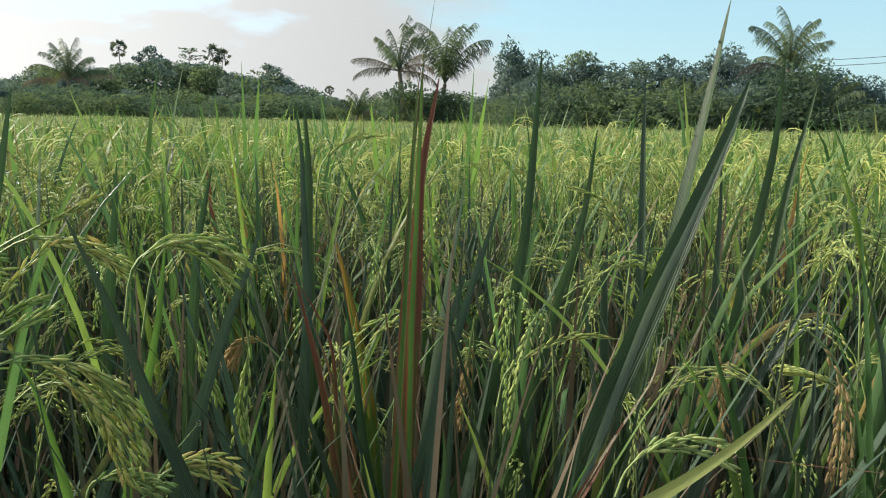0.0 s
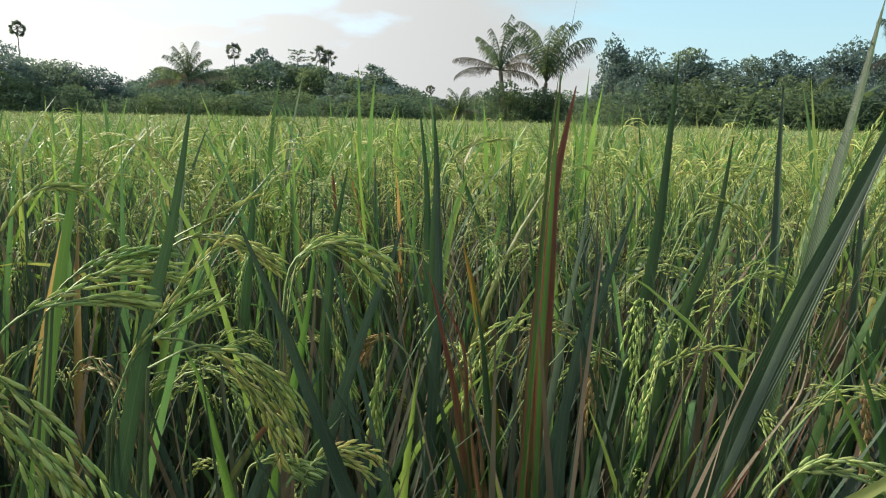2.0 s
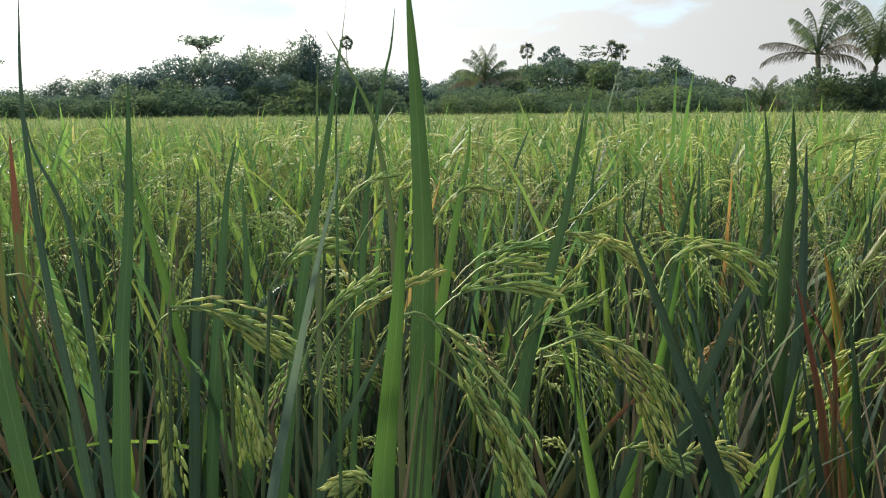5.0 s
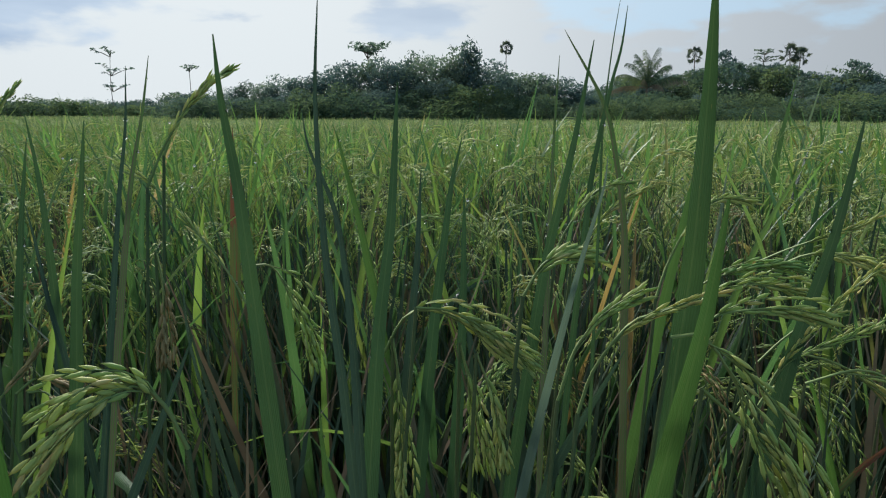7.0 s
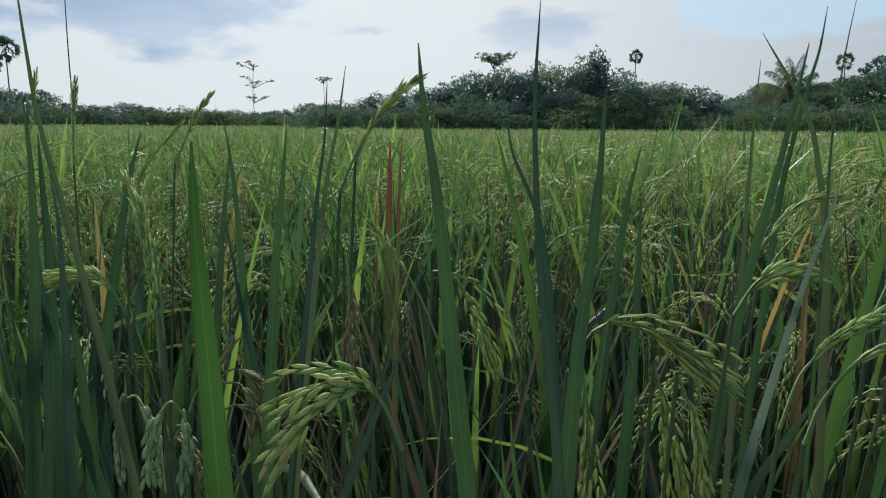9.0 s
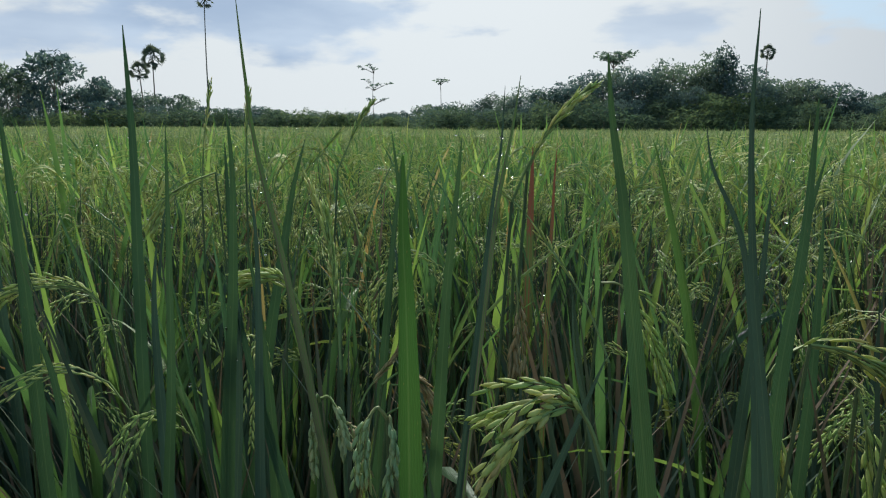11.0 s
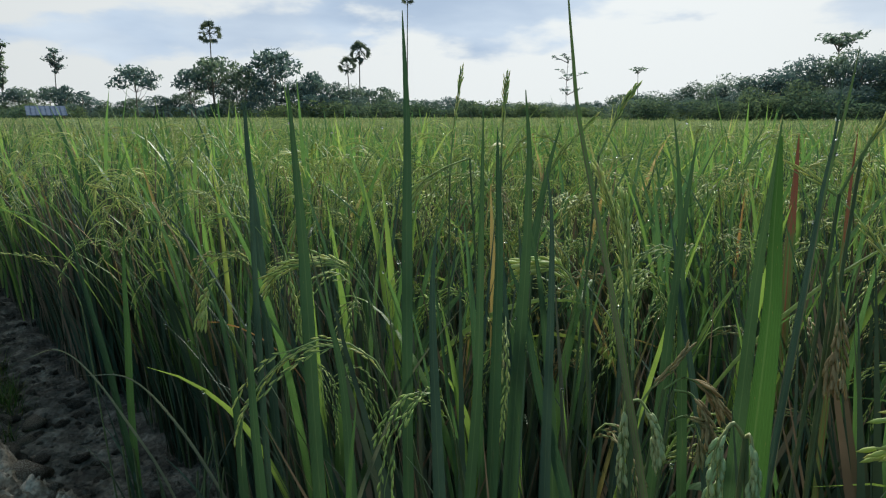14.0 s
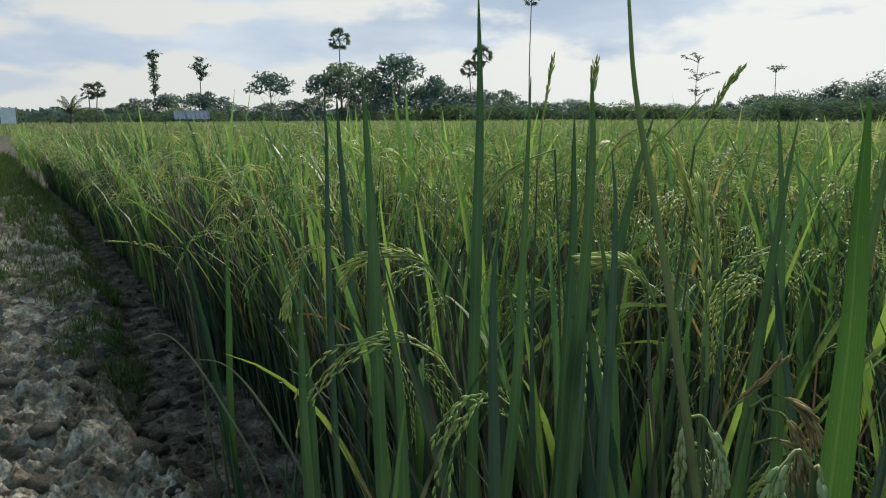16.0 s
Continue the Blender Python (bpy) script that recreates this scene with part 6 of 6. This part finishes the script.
near_leaf(rp, 0.0090, M_BLUE, (-0.592, -0.085, 0.549), (-0.600, -0.085, 0.590), (-0.607, -0.084, 0.630), (-0.612, -0.080, 0.664))
rp = near_plant(-0.613, 0.207)
near_leaf(rp, 0.0056, M_RED, (-0.632, 0.224, 0.636), (-0.634, 0.226, 0.654), (-0.638, 0.230, 0.687), (-0.642, 0.235, 0.719))
rp = near_plant(-0.592, 0.337)
near_leaf(rp, 0.0110, M_BRIGHT, (-0.617, 0.328, 0.694), (-0.620, 0.327, 0.704), (-0.622, 0.326, 0.712), (-0.626, 0.324, 0.722))
rp = near_plant(-0.314, 0.096)
near_ear(rp, 44, M_GRAIN, (-0.345, 0.038, 0.613), (-0.346, 0.031, 0.632), (-0.346, 0.020, 0.642), (-0.354, 0.006, 0.639), (-0.364, 0.002, 0.633), glen=0.0088, plump=0.125, spread=0.5, branch=0.7)
near_ear(rp, 72, M_GRAIN, (-0.270, 0.159, 0.616), (-0.268, 0.168, 0.637), (-0.262, 0.180, 0.648), (-0.253, 0.194, 0.655))
near_ear(rp, 72, M_GRAIN, (-0.303, 0.178, 0.650), (-0.299, 0.187, 0.664), (-0.293, 0.197, 0.668), (-0.287, 0.205, 0.666))
rp = near_plant(-0.743, -0.030)
near_ear(rp, 72, M_GRAIN, (-0.804, 0.051, 0.629), (-0.805, 0.061, 0.668), (-0.801, 0.076, 0.698), (-0.788, 0.104, 0.735))
near_ear(rp, 80, M_GRAIN, (-0.790, -0.104, 0.579), (-0.800, -0.121, 0.598), (-0.811, -0.148, 0.602), (-0.820, -0.176, 0.600), (-0.820, -0.188, 0.578))
near_ear(rp, 72, M_GRAIN, (-0.800, -0.012, 0.692), (-0.807, -0.036, 0.682), (-0.811, -0.055, 0.667), (-0.810, -0.066, 0.643))
near_leaf(rp, 0.0106, M_GREEN, (-0.758, 0.030, 0.608), (-0.768, 0.044, 0.664), (-0.773, 0.053, 0.695), (-0.777, 0.062, 0.721))
near_leaf(rp, 0.0073, M_GREEN, (-0.823, -0.137, 0.372), (-0.837, -0.147, 0.445), (-0.847, -0.162, 0.497), (-0.862, -0.203, 0.564))
near_leaf(rp, 0.0115, M_BLUE, (-0.724, 0.005, 0.421), (-0.739, 0.008, 0.504), (-0.752, 0.007, 0.573), (-0.762, 0.006, 0.625))
near_ear(rp, 72, M_GRAIN, (-0.757, -0.103, 0.574), (-0.763, -0.116, 0.604), (-0.766, -0.138, 0.611), (-0.767, -0.165, 0.611), (-0.766, -0.182, 0.605))
near_ear(rp, 72, M_GRAIN, (-0.873, -0.013, 0.671), (-0.881, -0.008, 0.712), (-0.886, -0.003, 0.742), (-0.892, 0.002, 0.773))
near_ear(rp, 72, M_GRAIN, (-0.775, 0.009, 0.695), (-0.779, 0.011, 0.717), (-0.783, 0.014, 0.738), (-0.787, 0.017, 0.762))
near_ear(rp, 72, M_GRAIN, (-0.721, 0.072, 0.697), (-0.725, 0.083, 0.716), (-0.728, 0.093, 0.736), (-0.730, 0.105, 0.750))
rp = near_plant(-0.612, -0.075)
near_leaf(rp, 0.0088, M_GREEN, (-0.674, -0.089, 0.565), (-0.688, -0.086, 0.645), (-0.702, -0.083, 0.724), (-0.717, -0.083, 0.801))
near_leaf(rp, 0.0107, M_GREEN, (-0.703, -0.155, 0.537), (-0.721, -0.157, 0.626), (-0.734, -0.160, 0.686), (-0.748, -0.164, 0.751))
near_leaf(rp, 0.0101, M_GREEN, (-0.640, -0.034, 0.587), (-0.650, -0.030, 0.644), (-0.658, -0.029, 0.686), (-0.664, -0.028, 0.721))
near_leaf(rp, 0.0041, M_DULL, (-0.675, -0.105, 0.507), (-0.676, -0.088, 0.543), (-0.674, -0.063, 0.579), (-0.671, -0.038, 0.608))
near_leaf(rp, 0.0082, M_GREEN, (-0.583, -0.188, 0.525), (-0.590, -0.190, 0.559), (-0.599, -0.191, 0.602), (-0.606, -0.190, 0.639))
near_leaf(rp, 0.0090, M_GREEN, (-0.603, -0.136, 0.508), (-0.611, -0.137, 0.549), (-0.620, -0.141, 0.589), (-0.632, -0.152, 0.630))
near_leaf(rp, 0.0069, M_BRIGHT, (-0.565, -0.140, 0.522), (-0.567, -0.138, 0.541), (-0.570, -0.136, 0.556), (-0.572, -0.134, 0.573))
near_ear(rp, 46, M_GRAIN_TAN, (-0.546, 0.037, 0.576), (-0.544, 0.047, 0.583), (-0.539, 0.054, 0.581), (-0.533, 0.059, 0.575), (-0.528, 0.061, 0.567), spread=0.4)
near_ear(rp, 66, M_GRAIN_TAN, (-0.547, 0.022, 0.561), (-0.549, 0.027, 0.571), (-0.549, 0.036, 0.581), (-0.548, 0.044, 0.589), (-0.548, 0.048, 0.595), glen=0.0096)
near_ear(rp, 44, M_GRAIN_TAN, (-0.544, 0.042, 0.576), (-0.539, 0.050, 0.575), (-0.533, 0.053, 0.567), (-0.526, 0.054, 0.554), spread=0.35)
near_ear(rp, 40, M_GRAIN_TAN, (-0.539, 0.037, 0.560), (-0.537, 0.043, 0.563), (-0.534, 0.048, 0.563), (-0.527, 0.050, 0.551), (-0.522, 0.047, 0.539), spread=0.25)
rp = near_plant(-0.792, -0.160)
near_leaf(rp, 0.0061, M_BLUE, (-0.785, -0.196, 0.683), (-0.789, -0.196, 0.700), (-0.793, -0.197, 0.722), (-0.797, -0.197, 0.743))
near_leaf(rp, 0.0087, M_GREEN, (-0.781, -0.214, 0.399), (-0.797, -0.218, 0.485), (-0.809, -0.226, 0.552), (-0.818, -0.240, 0.595))
near_leaf(rp, 0.0135, M_GREEN, (-0.879, -0.081, 0.413), (-0.890, -0.046, 0.479), (-0.897, -0.018, 0.523), (-0.901, 0.014, 0.553))
rp = near_plant(-1.244, -0.074)
near_ear(rp, 64, M_GRAIN, (-1.345, -0.180, 0.509), (-1.362, -0.208, 0.543), (-1.376, -0.235, 0.565), (-1.392, -0.277, 0.569))
rp = near_plant(-0.475, 0.034)
near_ear(rp, 72, M_GRAIN, (-0.503, 0.111, 0.707), (-0.503, 0.120, 0.725), (-0.501, 0.136, 0.743), (-0.498, 0.153, 0.756))
near_ear(rp, 130, M_GRAIN, (-0.512, -0.001, 0.603), (-0.518, -0.000, 0.633), (-0.524, -0.000, 0.662), (-0.529, -0.002, 0.686))
near_ear(rp, 72, M_GRAIN, (-0.566, -0.004, 0.620), (-0.573, -0.012, 0.640), (-0.577, -0.021, 0.643), (-0.581, -0.034, 0.640))
near_ear(rp, 64, M_GRAIN_TAN, (-0.502, 0.102, 0.654), (-0.498, 0.103, 0.635), (-0.495, 0.100, 0.614), (-0.491, 0.097, 0.592))
near_leaf(rp, 0.0077, M_GREEN, (-0.602, 0.079, 0.606), (-0.612, 0.081, 0.656), (-0.619, 0.081, 0.694), (-0.625, 0.079, 0.729))
near_ear(rp, 44, M_GRAIN_MILKY, (-0.463, -0.028, 0.607), (-0.461, -0.030, 0.612), (-0.458, -0.033, 0.604), (-0.456, -0.034, 0.590), (-0.455, -0.034, 0.572), glen=0.0064, plump=0.165, spread=0.45, branch=0.9)
near_ear(rp, 22, M_GRAIN_MILKY, (-0.463, -0.028, 0.609), (-0.457, -0.025, 0.611), (-0.451, -0.023, 0.600), (-0.448, -0.023, 0.585), glen=0.0064, plump=0.165, spread=0.25, branch=0.9)
near_ear(rp, 44, M_GRAIN_MILKY, (-0.393, -0.023, 0.624), (-0.393, -0.028, 0.631), (-0.392, -0.032, 0.626), (-0.390, -0.033, 0.614), (-0.388, -0.033, 0.600), glen=0.0060, plump=0.17, spread=0.6, branch=0.8)
near_ear(rp, 22, M_GRAIN_MILKY, (-0.392, -0.024, 0.626), (-0.388, -0.025, 0.628), (-0.385, -0.026, 0.619), (-0.384, -0.027, 0.607), glen=0.0060, plump=0.17, spread=0.5, branch=0.8)
rp = near_plant(-0.955, -0.189)
near_leaf(rp, 0.0041, M_DULL, (-1.009, -0.243, 0.254), (-1.032, -0.303, 0.362), (-1.046, -0.356, 0.424), (-1.050, -0.412, 0.432))
near_leaf(rp, 0.0116, M_BLUE, (-1.033, -0.209, 0.661), (-1.037, -0.211, 0.686), (-1.042, -0.212, 0.711), (-1.048, -0.214, 0.743))
near_ear(rp, 72, M_GRAIN, (-1.022, -0.290, 0.585), (-1.029, -0.321, 0.617), (-1.035, -0.347, 0.642), (-1.038, -0.372, 0.649))
near_ear(rp, 64, M_GRAIN, (-0.916, -0.225, 0.579), (-0.915, -0.242, 0.568), (-0.911, -0.251, 0.546), (-0.906, -0.257, 0.519))
near_ear(rp, 64, M_GRAIN, (-0.917, -0.174, 0.596), (-0.912, -0.169, 0.568), (-0.905, -0.164, 0.535), (-0.900, -0.158, 0.507))
rp = near_plant(-1.103, -0.322)
near_leaf(rp, 0.0037, M_DULL, (-1.098, -0.361, 0.318), (-1.116, -0.416, 0.406), (-1.125, -0.456, 0.441), (-1.125, -0.497, 0.431))
near_leaf(rp, 0.0105, M_GREEN, (-1.174, -0.398, 0.284), (-1.196, -0.420, 0.395), (-1.215, -0.443, 0.490), (-1.232, -0.462, 0.577))
rp = near_plant(-1.191, -0.366)
near_leaf(rp, 0.0105, M_BRIGHT, (-1.192, -0.392, 0.379), (-1.204, -0.392, 0.442), (-1.217, -0.393, 0.513), (-1.228, -0.391, 0.572))
near_ear(rp, 72, M_GRAIN, (-1.261, -0.463, 0.462), (-1.270, -0.480, 0.503), (-1.276, -0.517, 0.528), (-1.279, -0.551, 0.537), (-1.281, -0.585, 0.539))
rp = near_plant(-0.969, -0.067)
near_ear(rp, 72, M_GRAIN, (-1.015, -0.187, 0.572), (-1.022, -0.206, 0.604), (-1.025, -0.232, 0.617), (-1.025, -0.257, 0.607))
rp = near_plant(-0.612, 0.090)
near_ear(rp, 72, M_GRAIN, (-0.674, 0.082, 0.553), (-0.684, 0.081, 0.606), (-0.691, 0.077, 0.644), (-0.698, 0.068, 0.679))
# ---- on the bund: weeds and clods ----
gr = np.random.default_rng(11)


def weed(rng, height):
    bits = []
    for i in range(14):
        a = rng.uniform(0, 360)
        V, F = light_leaf(height * rng.uniform(0.5, 1.2), 0.0028, rng.uniform(5, 35), rng.uniform(30, 100), 4)
        bits.append((put(V, rng.normal(0, 0.012), rng.normal(0, 0.012), -0.004, 0, a), F))
    return joined(bits)


WEEDS = [mesh_of("weed", *weed(gr, 0.10), M_GRASS) for _ in range(5)]
for i in range(260):
    u, w = (gr.uniform(2.0, 3.2) if i < 190 else gr.uniform(3.2, 4.4)), 0.19 - abs(gr.normal(0, 0.15))
    if lumps(u, w, 3.0, 8.0) < -0.12:
        continue
    p = EDGE * u + FIELD * (w + bend(u))
    ob = new("grass_tuft", WEEDS[int(gr.integers(5))])
    s = gr.uniform(0.4, 1.05)
    ob.matrix_basis = pose(p.x, p.y, ground_at(p.x, p.y) - 0.006, 0, 0, gr.uniform(0, 360)) @ Matrix.Diagonal((s, s, s, 1))
    tagged(ob, "small tuft of thin green grass on the clay bund", "grass", "weeds on the bund")


def clod(rng, mat):
    bm = bmesh.new()
    bmesh.ops.create_icosphere(bm, subdivisions=2, radius=1.0)
    o = Vector(rng.uniform(-9, 9, 3))
    for v in bm.verts:
        v.co *= 1 + 0.35 * noise.fractal(v.co * 1.1 + o, 0.8, 2.2, 4) - 0.5 * abs(noise.noise(v.co * 2.0 + o))
        v.co.z *= 0.6
    me = bpy.data.meshes.new("clod")
    bm.to_mesh(me)
    bm.free()
    me.materials.append(mat)
    me.polygons.foreach_set("use_smooth", np.ones(len(me.polygons), bool))
    return me


CLODS = [clod(gr, M_CLAY) for _ in range(5)]
WET = [clod(gr, M_SOIL) for _ in range(3)]
for i in range(170):
    u, w = 1.1 + 1.5 * gr.random(), 0.20 - abs(gr.normal(0, 0.17))
    p = EDGE * u + FIELD * (w + bend(u))
    s = gr.uniform(0.006, 0.016) * (2.2 if gr.random() < 0.2 else 1)
    ob = new("clod", CLODS[int(gr.integers(5))])
    ob.matrix_basis = pose(p.x, p.y, ground_at(p.x, p.y) + s * 0.1, gr.uniform(-15, 15), gr.uniform(-15, 15), gr.uniform(0, 360)) @ Matrix.Diagonal((s, s * gr.uniform(0.7, 1.2), s, 1))
    tagged(ob, "rough dry lump of grey-brown clay on the bund", "clod", "clods on the bund")

for i in range(125):
    u, w = 1.1 + 2.6 * gr.random() ** 1.5, gr.uniform(0.12, 0.36)
    p = EDGE * u + FIELD * w
    s = gr.uniform(0.006, 0.02)
    ob = new("clod", WET[int(gr.integers(3))])
    ob.matrix_basis = pose(p.x, p.y, ground_at(p.x, p.y) + s * 0.1, gr.uniform(-15, 15), gr.uniform(-15, 15), gr.uniform(0, 360)) @ Matrix.Diagonal((s, s * gr.uniform(0.7, 1.2), s, 1))
    tagged(ob, "dark damp clod of earth in the ditch beside the rice", "clod", "clods on the bund")

# the grass thickens farther along the bund
fu, fg = gr.uniform(3.2, 13.0, 1900), 0.22 - np.abs(gr.normal(0, 0.42, 1900))
FP = np.array([tuple(EDGE * u + FIELD * (w + bend(u))) for u, w in zip(fu, fg)])
FP[:, 2] = [ground_at(x, y) - 0.006 for x, y, _ in FP]
fkinds = [(V, F, np.zeros(len(F), int)) for V, F in (weed(gr, 0.11) for _ in range(4))]
tagged(scattered("bund_grass", fkinds, gr.integers(0, 4, 1900), FP, gr.uniform(0, 6.283, 1900), gr.normal(0, 0.1, 1900), gr.uniform(0.5, 1.2, 1900) * (0.8 + 0.12 * np.maximum(fu - 3.6, 0)), (M_GRASS,)), "thin green grass along the clay bund", "grass", kind="stuff")

# crumbs of dry earth strewn over the bund and the ditch
crumb = []
for k in range(4):
    V = np.array([(1, 0, 0), (-1, 0, 0), (0, 1, 0), (0, -1, 0), (0, 0, 0.8), (0, 0, -0.5)]) * gr.uniform(0.6, 1.3, (6, 3))
    crumb.append((V, np.array([(0, 2, 4), (2, 1, 4), (1, 3, 4), (3, 0, 4), (2, 0, 5), (1, 2, 5), (3, 1, 5), (0, 3, 5)]), np.full(8, k % 2)))
cn = 4500
cu_, cw_ = 0.9 + 4.0 * gr.random(cn) ** 1.6, 0.36 - np.abs(gr.normal(0, 0.28, cn))
CP = np.array([tuple(EDGE * u + FIELD * w) for u, w in zip(cu_, cw_)])
CP[:, 2] = [ground_at(x, y) + 0.001 for x, y, _ in CP]
which = np.where(cw_ > 0.17, 2 * gr.integers(0, 2, cn), 1 + 2 * gr.integers(0, 2, cn))
tagged(scattered("earth_crumbs", crumb, which, CP, gr.uniform(0, 6.283, cn), gr.normal(0, 0.2, cn), 0.002 + 0.008 * gr.random(cn) ** 3, (M_SOIL, M_CLAY), smooth=False), "crumbs of dry clay and dark earth on the bund and in the ditch", "earth", kind="stuff")
